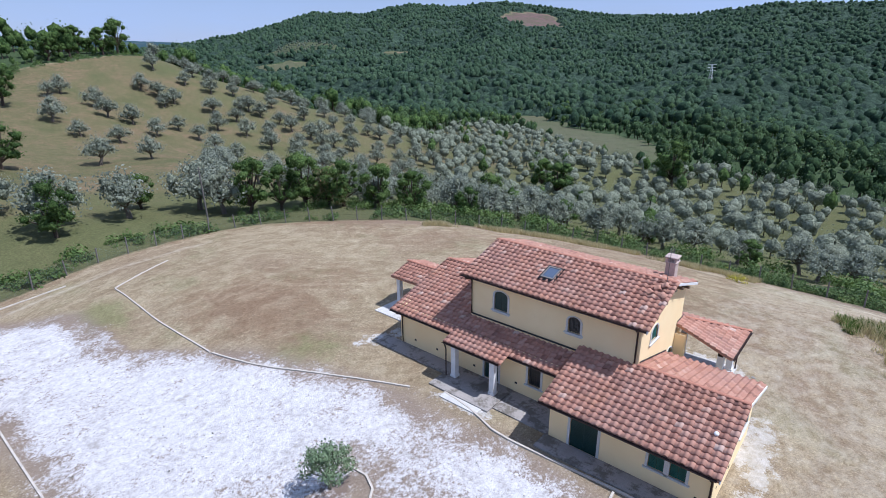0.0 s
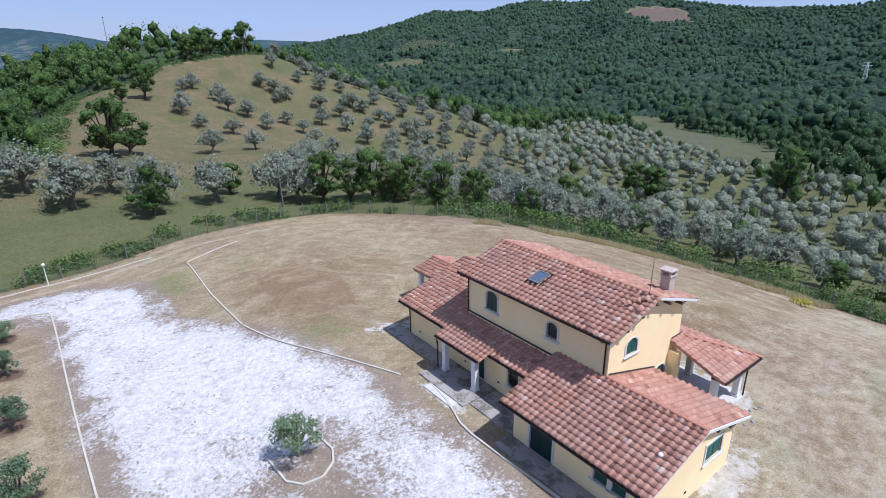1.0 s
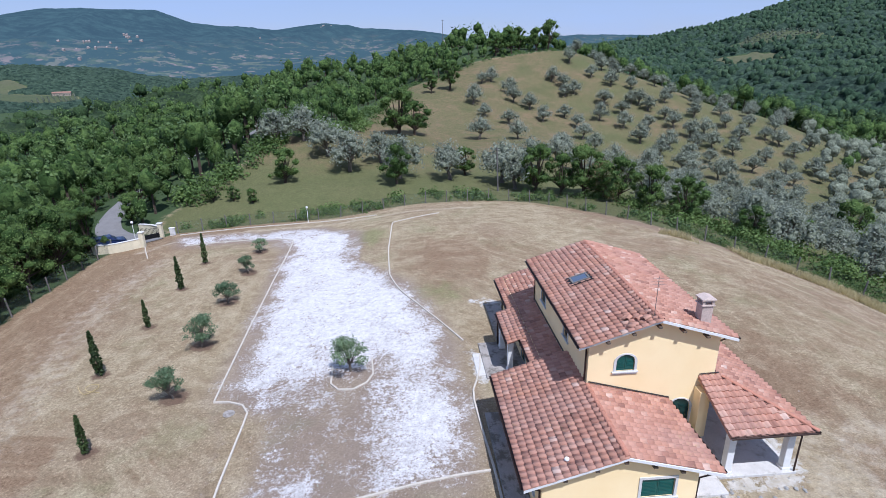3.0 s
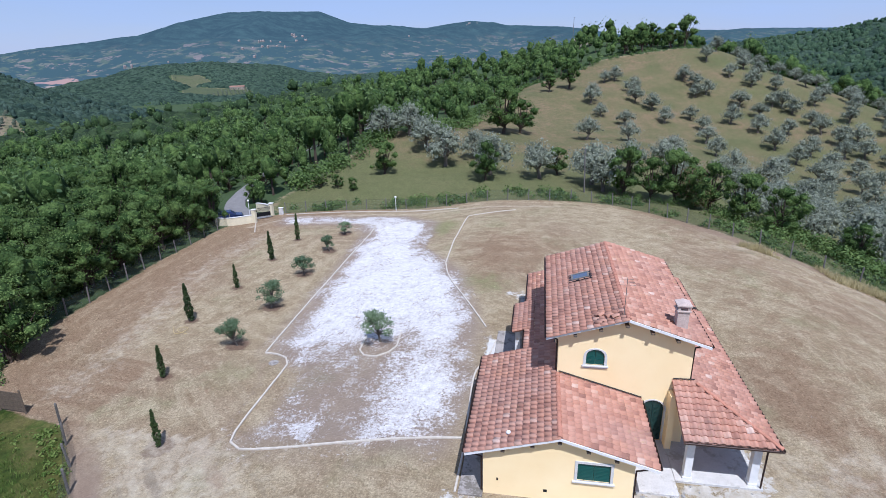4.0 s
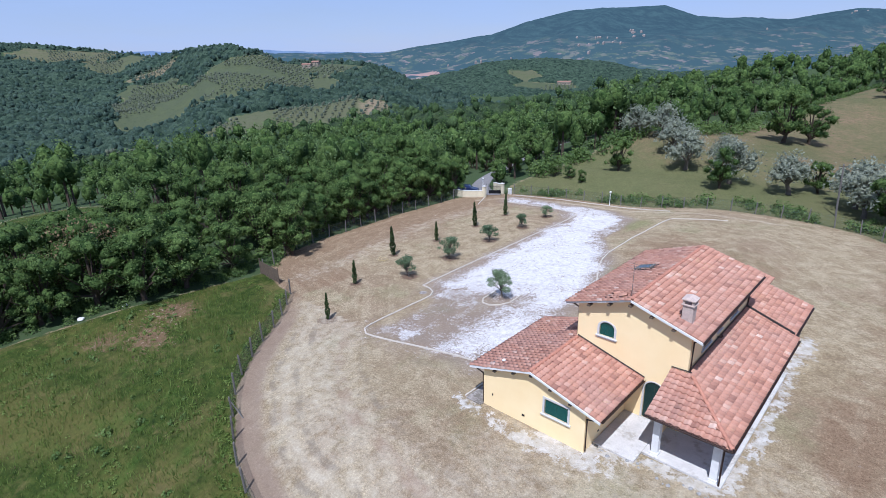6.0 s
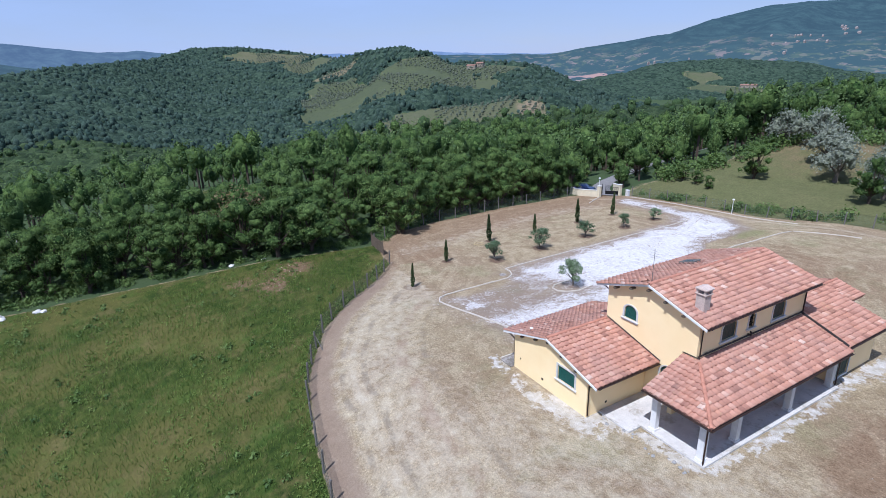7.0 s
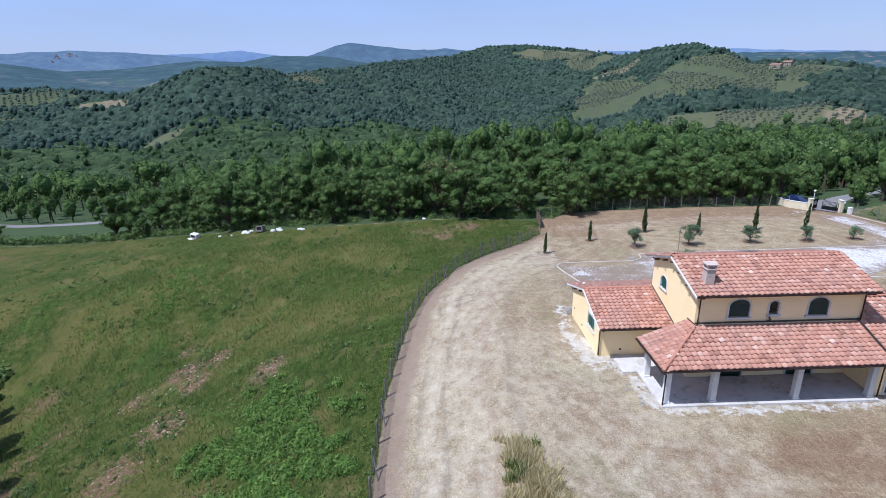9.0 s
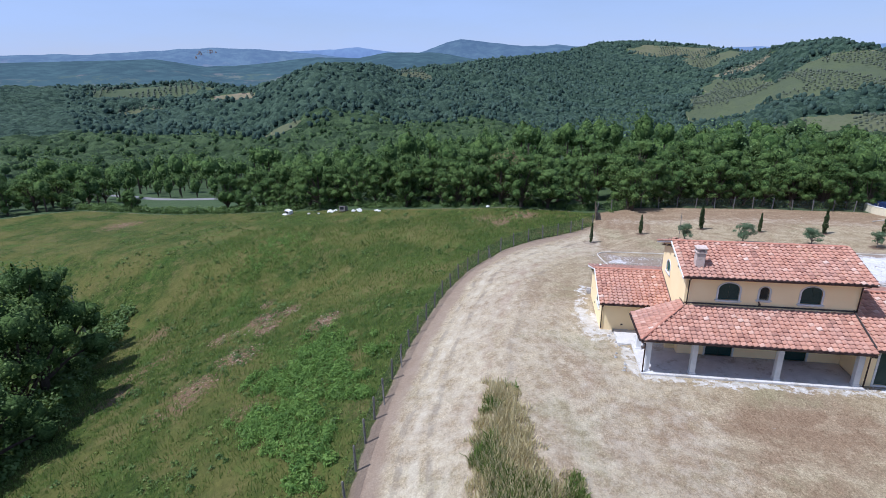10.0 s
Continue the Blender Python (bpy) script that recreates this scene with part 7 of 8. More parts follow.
# ---- gateway ----
def gateway():
    g = lambda x, y: z_at(x, y)
    for x, y in ((-35.9, 44.8), (-35.75, 49.4)):
        z = g(x, y)
        pil = tagged(new("gate_pillar"), "pale rendered gate pillar with a flat cap", "pillar", "gate pillars")
        part("shaft", box_bm(x - 0.25, y - 0.25, z - 0.4, x + 0.25, y + 0.25, z + 1.75, 0.015), WALLP, pil)
        part("cap", box_bm(x - 0.31, y - 0.31, z + 1.75, x + 0.31, y + 0.31, z + 1.84, 0.012), STONE, pil)
    for line, top in (([(-36.1, 44.6), (-37.4, 43.6), (-38.9, 43.0), (-40.6, 43.0)], 1.05), ([(-35.9, 49.8), (-37.5, 51.2), (-39.5, 52.0)], 1.3)):
        w = tagged(new("boundary_wall"), "low pale yellow rendered wall beside the gate", "wall", "gate walls")
        pts = smooth_poly(line, 4)
        v, f = [], []
        for i, (x, y) in enumerate(pts):
            a, b = pts[max(0, i - 1)], pts[min(len(pts) - 1, i + 1)]
            d = Vector((b[0] - a[0], b[1] - a[1], 0)).normalized()
            s = Vector((-d.y, d.x, 0)) * 0.13
            z = g(x, y)
            v += [Vector((x, y, z - 0.4)) - s, Vector((x, y, z + top)) - s, Vector((x, y, z + top)) + s, Vector((x, y, z - 0.4)) + s]
        for i in range(len(pts) - 1):
            f += [(4 * i + j, 4 * i + 4 + j, 4 * i + 4 + (j + 1) % 4, 4 * i + (j + 1) % 4) for j in range(4)]
        f += [(0, 1, 2, 3), (4 * len(pts) - 1, 4 * len(pts) - 2, 4 * len(pts) - 3, 4 * len(pts) - 4)]
        obj("wall_body", v, f, WALLP, w)
        v2 = []
        for i in range(len(pts)):
            a, b = Vector(v[4 * i + 1]), Vector(v[4 * i + 2])
            m, s = (a + b) / 2, (b - a) * 0.65
            v2 += [m - s, m - s + Vector((0, 0, 0.06)), m + s + Vector((0, 0, 0.06)), m + s]
        obj("coping", v2, f, STONE, w, "white stone coping")
    gate = tagged(new("iron_gate"), "dark wrought iron double gate standing open", "gate")
    for (x, y), (dx, dy) in (((-36.0, 45.1), (-0.55, 0.84)), ((-35.85, 49.1), (-0.75, -0.66))):
        leaf = bmesh.new()
        z = g(x, y) + 0.08
        n = 14
        for i in range(n + 1):
            t = 2.0 * i / n
            hgt = 1.3 + 0.35 * (i / n) ** 1.5
            add_bm(leaf, tube_bm([(x + dx * t, y + dy * t, z), (x + dx * t, y + dy * t, z + hgt)], [0.018 if i % n else 0.03] * 2, 5))
        for zz in (0.05, 0.6, 1.25):
            add_bm(leaf, tube_bm([(x, y, z + zz), (x + dx * 2, y + dy * 2, z + zz)], [0.022, 0.022], 5))
        v = [(x, y, z + 0.06), (x + dx * 2, y + dy * 2, z + 0.06), (x + dx * 2, y + dy * 2, z + 0.6), (x, y, z + 0.6)]
        lf = part("gate_leaf", leaf, IRON, gate)
        obj("kick_plate", [Vector(q) + Vector((-dy, dx, 0)) * e for e in (-0.008, 0.008) for q in v], [(0, 1, 2, 3), (7, 6, 5, 4), (0, 4, 5, 1), (1, 5, 6, 2), (2, 6, 7, 3), (3, 7, 4, 0)], IRON, lf)
    x, y = -34.6, 50.0
    z = g(x, y)
    cab = tagged(new("meter_cabinet"), "white meter cabinet beside the gate pillar", "cabinet")
    part("body", box_bm(x - 0.28, y - 0.2, z - 0.2, x + 0.28, y + 0.2, z + 0.95, 0.02), WHITE, cab)
    part("cabinet_door", box_bm(x - 0.24, y - 0.225, z + 0.15, x + 0.24, y - 0.2, z + 0.9, 0.006), STONE, cab)
    part("hood", box_bm(x - 0.33, y - 0.26, z + 0.95, x + 0.33, y + 0.24, z + 1.0, 0.01), WHITE, cab)
    for x, y, h in ((-37.4, 46.3, 2.6), (-18.1, 52.6, 1.9)):
        z = g(x, y)
        lamp = tagged(new("garden_lamp"), "pale garden lamp with a globe on a thin post", "lamp", "garden lamps")
        part("lamp_post", tube_bm([(x, y, z - 0.2), (x, y, z + h)], [0.045, 0.035], 8), WHITE, lamp)
        gb = bmesh.new()
        bmesh.ops.create_uvsphere(gb, u_segments=12, v_segments=8, radius=0.16)
        gb.transform(pose(x, y, z + h + 0.13))
        part("globe", gb, WHITE, lamp)
        part("collar", tube_bm([(x, y, z + h - 0.03), (x, y, z + h + 0.02)], [0.08, 0.08], 8), IRON, lamp)


WALLP = mat_plain("gate_render", (0.70, 0.62, 0.44), 0.9, vary=0.2, scale=1.5)
gateway()


def car(x, y, turn):
    """A small dark blue hatchback parked outside the gate."""
    paint = mat_plain("car_paint", (0.012, 0.022, 0.07), 0.25, vary=0.05, spec=0.6)
    root = tagged(new("car"), "small dark blue hatchback parked outside the gate", "car")
    root.matrix_world = pose(x, y, z_at(x, y) + 0.02, 0, 0, turn)
    prof = [(-1.85, 0.3), (-1.9, 0.75), (-1.75, 0.95), (-1.35, 1.42), (0.35, 1.46), (0.95, 0.98), (1.75, 0.85), (1.92, 0.6), (1.9, 0.3)]
    v, f = [], []
    n = len(prof)
    for s, k in ((-1, 1.0), (-0.86, 1.0), (0.86, 1.0), (1, 1.0)):
        for a, b in prof:
            inset = 0.80 - (0.14 if b > 1.1 else 0)
            v.append((a * (1 if abs(s) < 0.9 else 0.985), s * inset, b if abs(s) < 0.9 else b - 0.03))
    for r in range(3):
        f += [(r * n + i, r * n + (i + 1) % n, (r + 1) * n + (i + 1) % n, (r + 1) * n + i) for i in range(n)]
    f += [tuple(range(n))[::-1], tuple(range(3 * n, 4 * n))]
    obj("body", v, f, paint, root)
    for s in (-1, 1):
        w = [(-1.3, 0.69 * s, 1.0), (0.72, 0.69 * s, 1.0), (0.3, 0.672 * s, 1.36), (-1.15, 0.672 * s, 1.36)]
        obj("window", [(a, b + s * 0.006, c) for a, b, c in w] + [(a, b - s * 0.01, c) for a, b, c in w], [(0, 1, 2, 3), (7, 6, 5, 4), (0, 4, 5, 1), (1, 5, 6, 2), (2, 6, 7, 3), (3, 7, 4, 0)], GLASS, root)
        for a in (-1.2, 1.2):
            wheel = part("wheel", tube_bm([(a, s * 0.62, 0.3), (a, s * 0.82, 0.3)], [0.3, 0.3], 16), IRON, root)
            part("rim", tube_bm([(a, s * 0.80, 0.3), (a, s * 0.83, 0.3)], [0.18, 0.17], 12), WHITE, wheel)


car(-40.2, 45.6, 35)


# ---- rocks, rubble, poles, ruin ----
def rock(x, y, size, seed, name="rock", label="pale limestone boulder at the field's edge", mat=None, group="field-edge rocks"):
    rnd = random.Random(seed)
    bm = bmesh.new()
    bmesh.ops.create_icosphere(bm, subdivisions=2, radius=size)
    for v in bm.verts:
        n = noise.noise(v.co / size * 1.3 + Vector((seed * 3.1, 0, 0)))
        v.co *= 1 + 0.45 * n
        v.co.z *= 0.62
    bm.transform(pose(x, y, z_at(x, y) + size * 0.25, 0, 0, rnd.uniform(0, 360)))
    r = part(name, bm, mat or ROCK, None)
    return tagged(r, label, "rock", group)


for i, (x, y, s) in enumerate(((-43.6, -40.6, 0.5), (-43.2, -39.9, 0.35), (-44.0, -39.6, 0.3), (-42.3, -35.7, 0.4), (-42.6, -34.8, 0.5), (-41.9, -34.4, 0.35), (-42.9, -42.4, 0.25), (-41.0, -31.2, 0.4), (-40.6, -30.6, 0.3), (-43.5, -44.5, 0.28), (-37.5, -12, 0.3), (-36.8, -8.5, 0.28))):
    rock(x, y, s, i, "rubble_heap", "white broken rubble dumped at the field's edge", STONE, "rubble at the field's edge")


def crate(x, y, turn, tip, w, d, h, mat, label):
    """An old cabinet thrown away on its side, open on one face."""
    root = tagged(new("dumped_cabinet"), label, "cabinet", "dumped cabinets")
    root.matrix_world = pose(x, y, z_at(x, y) + 0.12, tip, tip * 0.4, turn)
    part("body", box_bm(-w / 2, -d / 2, 0, w / 2, d / 2, h, 0.04), mat, root)
    part("opening", box_bm(-w * 0.36, -d / 2 - 0.015, h * 0.25, w * 0.30, -d / 2 + 0.05, h * 0.82, 0.01), IRON, root, "dark open front")
    part("panel", box_bm(-w * 0.7, -d / 2 - 0.5, -0.08, w * 0.5, -d / 2 - 0.04, -0.02, 0.01), mat, root, "loose panel lying in front")


crate(-45.2, -49.1, 60, 8, 1.4, 0.8, 0.7, STONE, "dumped white metal cabinet lying in the grass")
crate(-43.0, -37.8, 75, -12, 1.2, 0.9, 0.85, POST, "dumped dark grey cabinet at the field's edge")
for i in range(26):
    r = random.Random(i)
    rock(9.5 + r.uniform(-3.4, 3.2), r.choice((1.2, 1.5, 0.9)) + r.uniform(-0.4, 0.3), r.uniform(0.04, 0.11), 200 + i, "stone", "small loose stone by the porch", None, "loose stones by the porch")


def pole(x, y, top, lean, label):
    z = z_at(x, y)
    root = tagged(new("utility_pole"), label, "pole", "utility poles")
    part("shaft", tube_bm([(x, y, z - 0.5), (x + lean[0], y + lean[1], z + top)], [0.13, 0.08], 8), POST, root)
    part("crossbar", tube_bm([(x + lean[0] - 0.5, y + lean[1], z + top - 0.25), (x + lean[0] + 0.5, y + lean[1], z + top - 0.25)], [0.035, 0.035], 6), IRON, root)


pole(8.7, 60.4, 6.6, (-0.3, -0.3), "weathered utility pole beyond the fence")
pole(-9.0, -61.0, 6.9, (-0.4, -1.4), "leaning wooden pole at the field's edge")
pole(14, 235, 14, (0.2, 0), "tall thin pole on the hilltop")


def ruin():
    """The broken stone house on the hilltop."""
    x, y = 20.0, 241.0
    z = z_at(x, y)
    root = tagged(new("ruined_house"), "ruined pale stone house on the hilltop", "house")
    m = SOUTH(y, x) @ pose(0, z, 0)
    st = mat_plain("old_stone", (0.42, 0.36, 0.28), 0.95, vary=0.35, scale=0.8)
    for mm, out, hole in ((frame_of((x - 5, y, z), (1, 0, 0), (0, 0, 1)), [(0, -1), (10, -1), (10, 4.2), (8.3, 5.5), (7.6, 3.6), (5.4, 4.9), (4.1, 6.6), (2.2, 6.8), (0, 5.0)], [rect(1.5, 2.5, 2.6, 4.0), rect(6.1, 7.1, 1.4, 2.8)]),
                          (frame_of((x - 5, y + 7, z), (0, -1, 0), (0, 0, 1)), [(0, -1), (7, -1), (7, 5.0), (4.5, 6.4), (2.5, 5.2), (0, 3.0)], [rect(3, 4, 2.4, 3.8)]),
                          (frame_of((x + 5, y, z), (0, 1, 0), (0, 0, 1)), [(0, -1), (7, -1), (7, 3.2), (4.2, 3.5), (0, 4.2)], [])):
        part("wall", sheet_bm(out, hole, mm, 0.6), st, root)


ruin()


OLD_WALL = mat_plain("old_farm_wall", (0.33, 0.28, 0.22), 0.95, vary=0.3, scale=0.6)
OLD_ROOF = mat_plain("old_farm_roof", (0.27, 0.155, 0.115), 0.95, vary=0.3, scale=0.6)


def far_house(x, y, turn, w, d, h, label, colour):
    """A house on a far hill, with a pitched roof and windows."""
    root = tagged(new("far_farmhouse"), label, "house", "far houses")
    root.matrix_world = pose(x, y, z_at(x, y), 0, 0, turn)
    v = [(a * w / 2, b * d / 2, c) for c in (-2, h) for a, b in ((-1, -1), (1, -1), (1, 1), (-1, 1))] + [(-w / 2, 0, h + d * 0.2), (w / 2, 0, h + d * 0.2)]
    obj("wall", v, [(0, 1, 5, 4), (1, 2, 6, 9, 5), (2, 3, 7, 6), (3, 0, 4, 8, 7)], colour, root)
    e = 0.5
    t = [(-w / 2 - e, -d / 2 - e, h - 0.2), (w / 2 + e, -d / 2 - e, h - 0.2), (w / 2 + e, 0, h + d * 0.2 + 0.1), (-w / 2 - e, 0, h + d * 0.2 + 0.1), (w / 2 + e, d / 2 + e, h - 0.2), (-w / 2 - e, d / 2 + e, h - 0.2)]
    t += [(a, b, c + 0.25) for a, b, c in t]
    obj("roof", t, [(0, 1, 2, 3), (3, 2, 4, 5), (9, 8, 7, 6), (11, 10, 8, 9), (0, 6, 7, 1), (5, 4, 10, 11), (1, 7, 8, 2), (2, 8, 10, 4), (0, 3, 9, 6), (3, 5, 11, 9)], OLD_ROOF, root)
    for i in range(int(w // 3)):
        for j in range(max(1, int(h // 3))):
            a, z = -w / 2 + 1.5 + i * 3, 0.9 + j * 2.9
            part("window", box_bm(a - 0.5, -d / 2 - 0.05, z, a + 0.5, -d / 2 + 0.1, z + 1.3), GLASS, root)


for az, r, tn, w, d, h, lb in ((-56.9, 912, 30, 15, 8, 5, "long stone farmhouse on a far hill"), (-56.0, 918, 30, 12, 9, 6, "farmhouse on a far hill"), (24.5, 560, 200, 14, 9, 6, "pale house among hillside woods"), (25.6, 580, 190, 10, 8, 5, "pale house among hillside woods"), (22.6, 640, 190, 11, 8, 6, "house among hillside fields"), (-30.6, 1430, 20, 34, 12, 5, "low farm shed in the valley")):
    x, y, _ = az_pt(az, r, 0)
    far_house(x, y, tn, w, d, h, lb, OLD_WALL)


def pylon():
    x, y, _ = az_pt(74.6, 620, 0)
    z = z_at(x, y)
    root = tagged(new("lattice_pylon"), "grey lattice pylon in the forest", "pylon")
    for a, b in ((-1, -1), (1, -1), (1, 1), (-1, 1)):
        part("leg", tube_bm([(x + a * 2.2, y + b * 2.2, z), (x + a * 0.4, y + b * 0.4, z + 24)], [0.16, 0.12], 5), WHITE, root)
    bm = bmesh.new()
    for k in range(8):
        s, t = 2.2 - 1.8 * k / 8, 2.2 - 1.8 * (k + 1) / 8
        for (a, b), (c, d) in (((-1, -1), (1, -1)), ((1, -1), (1, 1)), ((1, 1), (-1, 1)), ((-1, 1), (-1, -1))):
            add_bm(bm, tube_bm([(x + a * s, y + b * s, z + 3 * k), (x + c * t, y + d * t, z + 3 * k + 3)], [0.08, 0.08], 4))
    part("bracing", bm, WHITE, root)
    for zz in (18, 21, 24):
        part("cross_arm", tube_bm([(x - 3.2, y + 3.2, z + zz), (x + 3.2, y - 3.2, z + zz)], [0.12, 0.12], 5), WHITE, root)


pylon()


# ---- small things in the garden ----
def garden_hose():
    pts = [(-27.3, 15.3), (-26.7, 14.5), (-26.2, 14.2), (-25.8, 14.7), (-25.9, 15.2), (-26.4, 15.3), (-26.6, 14.9), (-26.2, 14.5), (-25.4, 14.3)]
    pts = smooth_poly(pts, 6)
    bm = tube_bm([(x, y, z_at(x, y) + 0.03 + 0.012 * (i % 7 == 3)) for i, (x, y) in enumerate(pts)], [0.018] * len(pts), 6)
    tagged(part("garden_hose", bm, mat_plain("hose_plastic", (0.48, 0.36, 0.16), 0.5, vary=0.2), None), "yellow garden hose lying in loops on dry grass", "hose")


def manhole(x, y):
    z = z_at(x, y)
    root = tagged(new("manhole_cover"), "pale concrete manhole cover set in the lawn", "manhole cover")
    part("rim", tube_bm([(x, y, z - 0.1), (x, y, z + 0.035)], [0.36, 0.35], 20), CONCRETE, root)
    part("lid", tube_bm([(x, y, z + 0.03), (x, y, z + 0.05)], [0.29, 0.28], 20), CONCRETE, root)


garden_hose()
manhole(-16.2, 11.0)
part("flue_pipe", tube_bm([(9.78, 9.4, 3.7), (9.98, 9.4, 3.74), (10.03, 9.36, 3.85), (9.98, 9.27, 4.02)], [0.05, 0.05, 0.05, 0.05], 8), LEAD, house, "short grey metal flue pipe")
for u, v, a, b in ((10.5, 2.9, 24, 6), (10.8, 2.6, -32, 9), (10.35, 2.45, 48, 5), (10.75, 3.2, 15, -7)):
    o = new("tile", tile_mesh)
    o.parent = r1
    o.matrix_basis = frame_of((2.72, 15.67, 5.66), (0, -1, 0), (3.79, 0, 1.2)) @ pose(u, v, 0.10, 3, b, a)


# ---- mountains on the horizon ----
def air_mat(name, wood, fields, haze_glow, low_z, high_z, cells, plough=()):
    """Far land, seen through a great depth of air: woods above, fields below, with ploughed ones at (x, y, radius,
    colour). Haze is put in as emission.
    """
    k = Mat(name)
    p = k.pos()
    sep = k.n("SeparateXYZ")
    k.link(p, sep.inputs[0])
    low = k.step(k.math("ADD", sep.outputs[2], k.math("MULTIPLY", k.math("SUBTRACT", k.noise(0.0022, 5, 0.6), 0.5), 260)), high_z, low_z)
    vo = k.n("TexVoronoi", feature="F1", inp={"Scale": cells, "Randomness": 1.0})
    wob = k.n("VectorMath", operation="ADD")
    k.link(p, wob.inputs[0])
    sc = k.n("VectorMath", operation="SCALE", inp={3: 160.0})
    k.link(k.noise(0.006, 4, out="Color"), sc.inputs[0])
    k.link(sc.outputs[0], wob.inputs[1])
    k.link(wob.outputs[0], vo.inputs["Vector"])
    cell = k.n("SeparateColor")
    k.link(vo.outputs["Color"], cell.inputs[0])
    fc = k.ramp(cell.outputs[0], *fields)
    fc = k.mix(k.step(k.noise(0.011, 7, 0.75), 0.45, 0.49), fc, wood)
    wd = k.mix(k.step(k.noise(0.012, 7, 0.75), 0.4, 0.65), tuple(v * 0.72 for v in wood), tuple(v * 1.25 for v in wood))
    c = k.mix(low, wd, fc)
    ragged = k.math("MULTIPLY", k.math("SUBTRACT", k.noise(0.008, 5, 0.7), 0.5), 260)
    for x, y, rad, tint in plough:
        dx, dy = k.math("SUBTRACT", sep.outputs[0], x), k.math("SUBTRACT", sep.outputs[1], y)
        away = k.math("SQRT", k.math("ADD", k.math("MULTIPLY", dx, dx), k.math("MULTIPLY", dy, dy)))
        c = k.mix(k.step(k.math("ADD", away, ragged), rad, rad * 0.9), c, tint)
    k.done(c, 1.0, spec=0.0)
    # Air haze added as an even bluish emission over the whole range.
    k.b.inputs["Emission Color"].default_value = (*haze_glow, 1)
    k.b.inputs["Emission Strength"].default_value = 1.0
    return k.m


def backdrop(name, rows, radius, base_r, base_z, mat, seed, label, fold=70.0):
    """A range of far hills: skyline by azimuth, folded flanks."""
    az = np.arange(rows[0][0], rows[-1][0] + 0.01, 0.25)
    el = np.interp(az, [r[0] for r in rows], [r[1] for r in rows]) + 0.05 * lumps(az * 10, az * 0, 40, seed) + 0.025 * lumps(az * 10, az * 0, 9, seed + 1)
    top = 18.5 + radius * np.tan(np.radians(el))
    m = 22
    t = np.linspace(0, 1, m + 1)[None, :]
    r = base_r + (radius - base_r) * t + 0 * az[:, None]
    x, y = r * np.sin(np.radians(az))[:, None], r * np.cos(np.radians(az))[:, None]
    z = base_z + (top[:, None] - base_z) * (0.3 * t + 0.7 * t * t * (3 - 2 * t))
    z = z + (0.35 - np.abs(lumps(x, y, 1500, seed + 2))) * fold * np.sin(np.pi * t) ** 2 * np.clip((top[:, None] - base_z) / 200, 0, 1.5) + 0.12 * fold * lumps(x, y, 380, seed + 3) * np.sin(np.pi * t)
    n = m + 1
    f = [(i * n + j, i * n + j + 1, (i + 1) * n + j + 1, (i + 1) * n + j) for i in range(len(az) - 1) for j in range(m)]
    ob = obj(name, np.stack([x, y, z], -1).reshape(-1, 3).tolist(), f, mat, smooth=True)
    tagged(ob, label, "mountain", kind="structure")
    return az, r, z


def village(range_, az, up, count, spread, seed, label):
    """Tiny pale houses of a far village on the mountain's flank."""
    a, r, z = range_
    rnd = random.Random(seed)
    v, f = [], []
    for i in range(count):
        p = min(max(int((az + rnd.gauss(0, spread) - a[0]) / 0.25), 0), len(a) - 1)
        q = min(max(int((up + rnd.gauss(0, 0.025)) * 22), 1), 21)
        x, y, _ = az_pt(float(a[p]) + rnd.uniform(0, 0.25), float(r[p][q]) + rnd.uniform(-20, 20), 0)
        w, h, b = rnd.uniform(2.4, 5), rnd.uniform(3, 6), float(z[p][q])
        k = len(v)
        v += [(x + s * w, y + t * w, b + c) for c in (-15, h) for s, t in ((-1, -1), (1, -1), (1, 1), (-1, 1))] + [(x - w, y, b + h + 5), (x + w, y, b + h + 5)]
        f += [tuple(k + j for j in q4) for q4 in ((0, 1, 5, 4), (1, 2, 6, 9, 5), (2, 3, 7, 6), (3, 0, 4, 8, 7), (4, 5, 9, 8), (6, 7, 8, 9))]
    tagged(obj("far_village", v, f, VILLAGE), label, "village", kind="stuff")


VILLAGE = mat_plain("village_walls", (0.27, 0.23, 0.215), 0.9, vary=0.3, scale=0.02)
PATCHES = ((0.0, (0.045, 0.068, 0.043)), (0.4, (0.070, 0.088, 0.05)), (0.65, (0.115, 0.112, 0.078)), (0.88, (0.165, 0.128, 0.108)), (1.0, (0.08, 0.10, 0.06)))
PLOUGHED = ((-1960, 1850, 95, (0.27, 0.175, 0.14)), (-1810, 1820, 80, (0.29, 0.18, 0.135)), (-1870, 1700, 75, (0.20, 0.15, 0.135)), (-1700, 1730, 60, (0.26, 0.20, 0.15)), (-1640, 1630, 70, (0.10, 0.135, 0.055)), (-2120, 1850, 80, (0.14, 0.12, 0.095)))
EAST_RANGE = ((-66, 0.9), (-60, 1.0), (-53, 0.85), (-49.5, 0.75), (-45, 1.35), (-38, 2.25), (-35, 3.2), (-30, 4.2), (-24, 4.2), (-22, 4.15), (-19, 3.1), (-15, 2.8), (-11.8, 2.5), (-9, 2.9), (-7.3, 3.1), (-3, 2.5), (1.4, 2.3), (4, 2.0), (6.8, 1.4), (9, 1.3), (10.5, 1.8), (13, 1.5), (20, 1.5), (30, 1.0))
WEST_RANGE = ((-155, 1.0), (-137, 1.16), (-131, 1.25), (-123.6, 1.7), (-121.5, 1.8), (-117, 1.65), (-114, 1.45), (-111, 1.1), (-107, 0.7), (-103, 0.3))
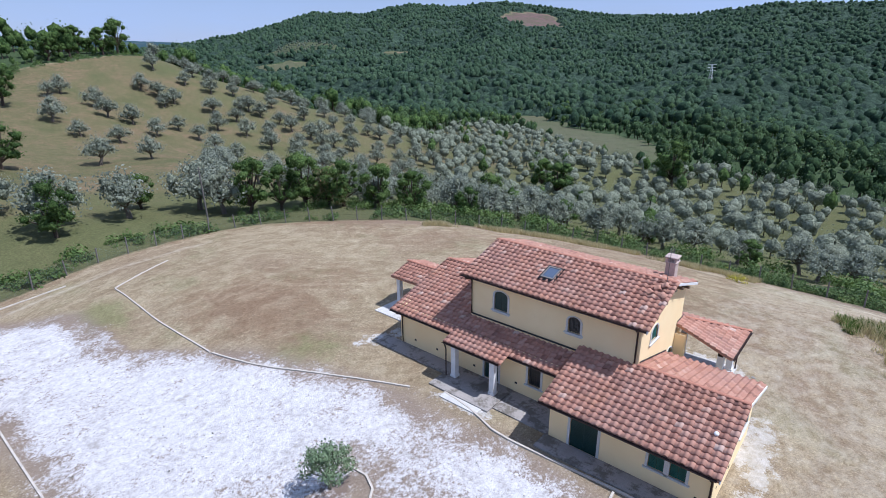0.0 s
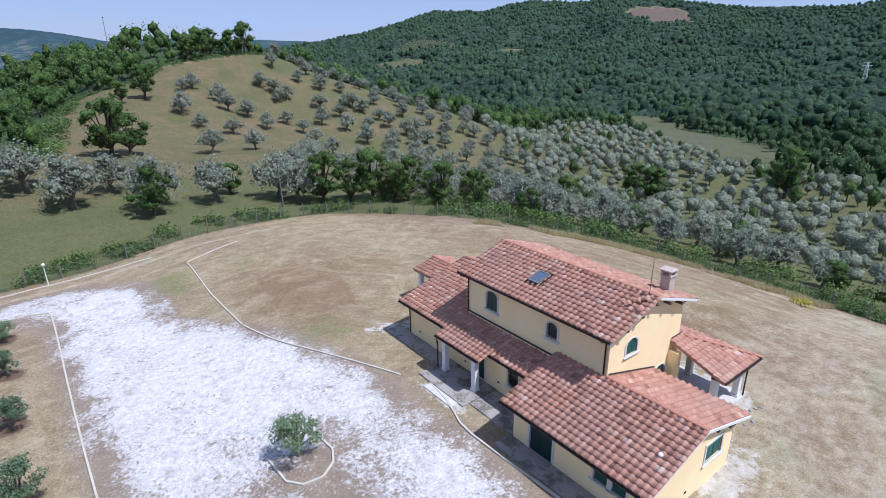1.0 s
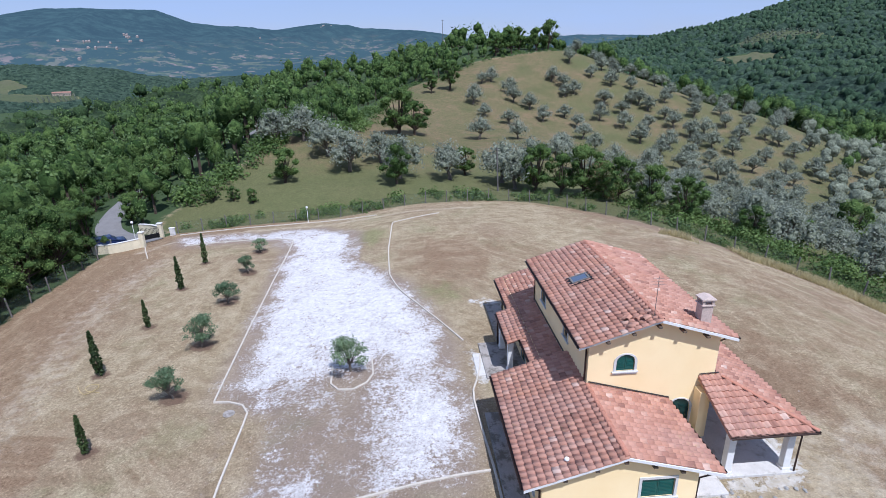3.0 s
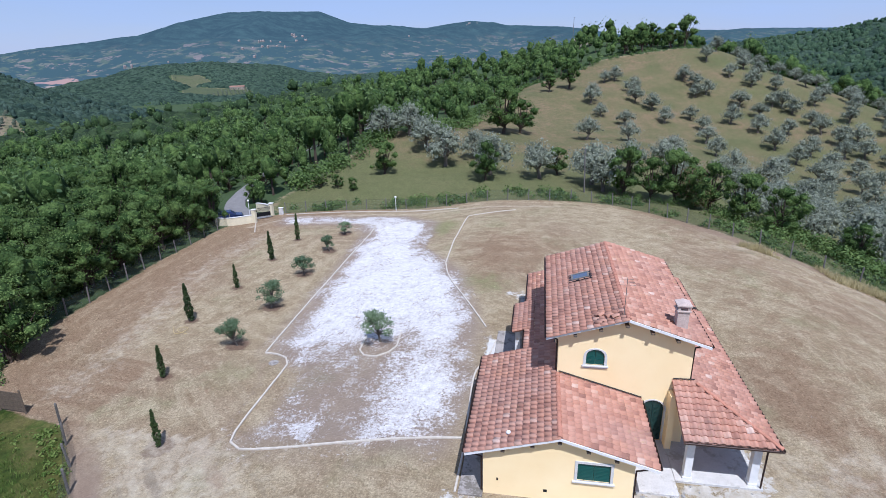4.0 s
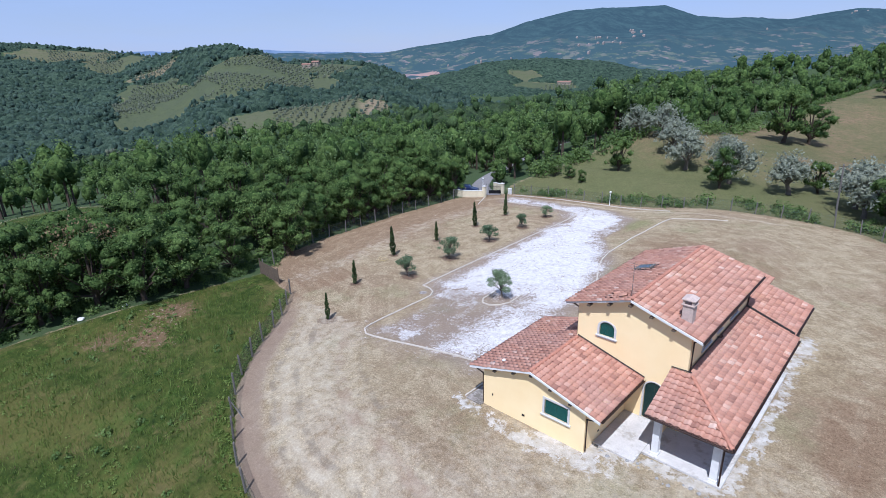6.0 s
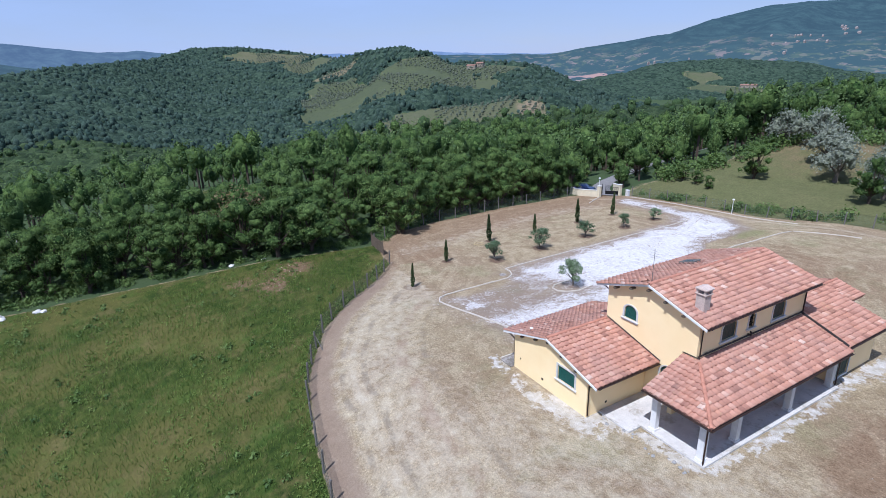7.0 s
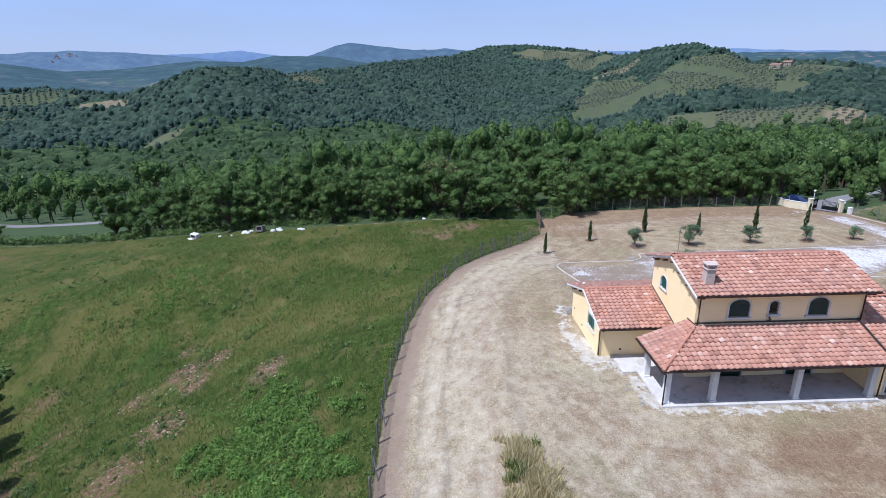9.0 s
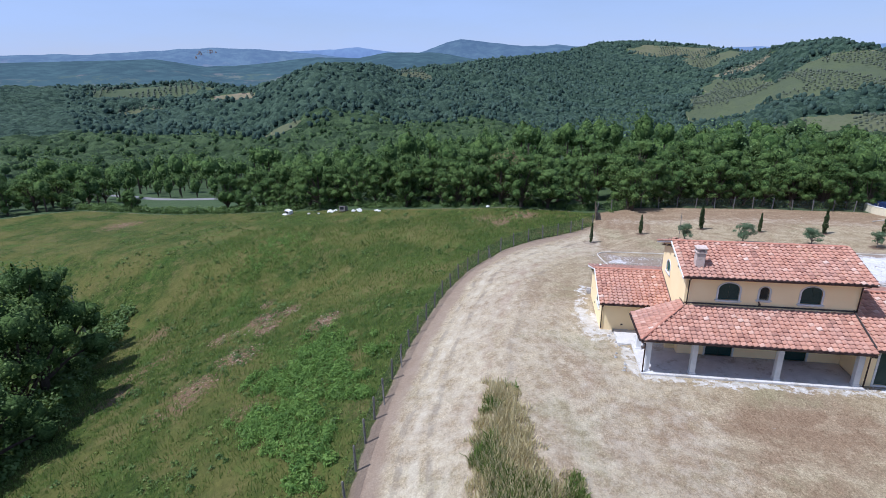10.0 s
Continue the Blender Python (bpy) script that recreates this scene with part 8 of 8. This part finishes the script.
LAST_RANGE = ((-118, 0.9), (-114, 1.5), (-110, 1.65), (-107.8, 1.85), (-104.4, 1.4), (-100, 0.9), (-94, 1.0), (-86, 1.3), (-78, 1.25), (-70, 1.35), (-66, 1.2), (-61, 1.35), (-58, 1.15), (-54, 1.0), (-48, 0.8), (-40, 0.8))
CONE_RANGE = ((-106, 0.4), (-103, 0.9), (-101, 1.5), (-98.7, 2.3), (-97.6, 2.5), (-95.5, 2.3), (-93.7, 2.1), (-91, 1.75), (-88, 1.9), (-84, 1.4), (-78, 0.8))
LOW_RANGE = ((-155, 0.5), (-137, 0.6), (-131, 0.7), (-126.6, 0.8), (-122.6, 0.2), (-118, 0.3), (-114, 0.75), (-112, 0.95), (-108, 0.8), (-105, 1.35), (-101, 1.3), (-99, 1.15), (-96, 0.6), (-88, 0.2))
east = backdrop("backdrop_mountain", EAST_RANGE, 4700, 2000, -78, air_mat("far_mountain", (0.030, 0.052, 0.042), PATCHES, (0.024, 0.045, 0.090), 20, 150, 0.026, PLOUGHED), 7, "wooded mountain, blue-green with added haze, fields at its foot", 110)
backdrop("backdrop_range", LAST_RANGE, 4930, 4760, -40, air_mat("last_range", (0.05, 0.07, 0.07), PATCHES, (0.135, 0.20, 0.39), -300, -200, 0.006), 37, "mountains on the horizon, pale blue with added haze", 60)
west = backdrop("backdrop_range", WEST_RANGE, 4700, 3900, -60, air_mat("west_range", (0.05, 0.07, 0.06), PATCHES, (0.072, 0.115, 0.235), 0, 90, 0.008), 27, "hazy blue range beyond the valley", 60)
backdrop("backdrop_range", CONE_RANGE, 4600, 3800, -60, air_mat("cone_range", (0.045, 0.065, 0.055), PATCHES, (0.05, 0.085, 0.185), -80, 0, 0.008), 47, "cone-shaped mountain, blue with added haze", 60)
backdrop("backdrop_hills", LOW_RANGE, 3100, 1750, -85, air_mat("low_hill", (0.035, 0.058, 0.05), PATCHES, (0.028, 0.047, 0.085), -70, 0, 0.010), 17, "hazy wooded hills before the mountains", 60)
village(east, -8.0, 0.70, 30, 0.8, 1, "pale village high on the far mountain")
village(east, -24.2, 0.47, 12, 0.35, 2, "pale hamlet on the far mountain's flank")
village(east, -13, 0.62, 16, 0.8, 3, "scattered pale houses on the far mountain")
village(east, -28, 0.36, 14, 1.5, 4, "scattered pale houses on the far mountain")
village(east, -39, 0.28, 12, 2.0, 6, "scattered farm buildings on the plain")
village(west, -122.3, 0.8, 22, 0.5, 5, "pale quarry village on the far range")

# ---- roof tiles ----
for deck, ones, many in TILE_JOBS:
    for q in ones:
        t = new("tile", tile_mesh)
        t.parent = deck
        t.matrix_basis = q
    if many:
        base = np.array(TILE_V)
        mats = np.array([np.array(q) for q in many])
        vs = (np.einsum("nij,kj->nki", mats[:, :3, :3], base) + mats[:, None, :3, 3]).reshape(-1, 3)
        fs = [tuple(i * len(base) + j for j in f) for i in range(len(many)) for f in TILE_F]
        cover = obj("tile_cover", vs.tolist(), fs, TILE_MANY, deck, "weathered terracotta pantiles")
        cover.data.polygons.foreach_set("use_smooth", [j % 2 == 0 and j < 12 for _ in many for j in range(len(TILE_F))])
        tagged(cover, kind="stuff")
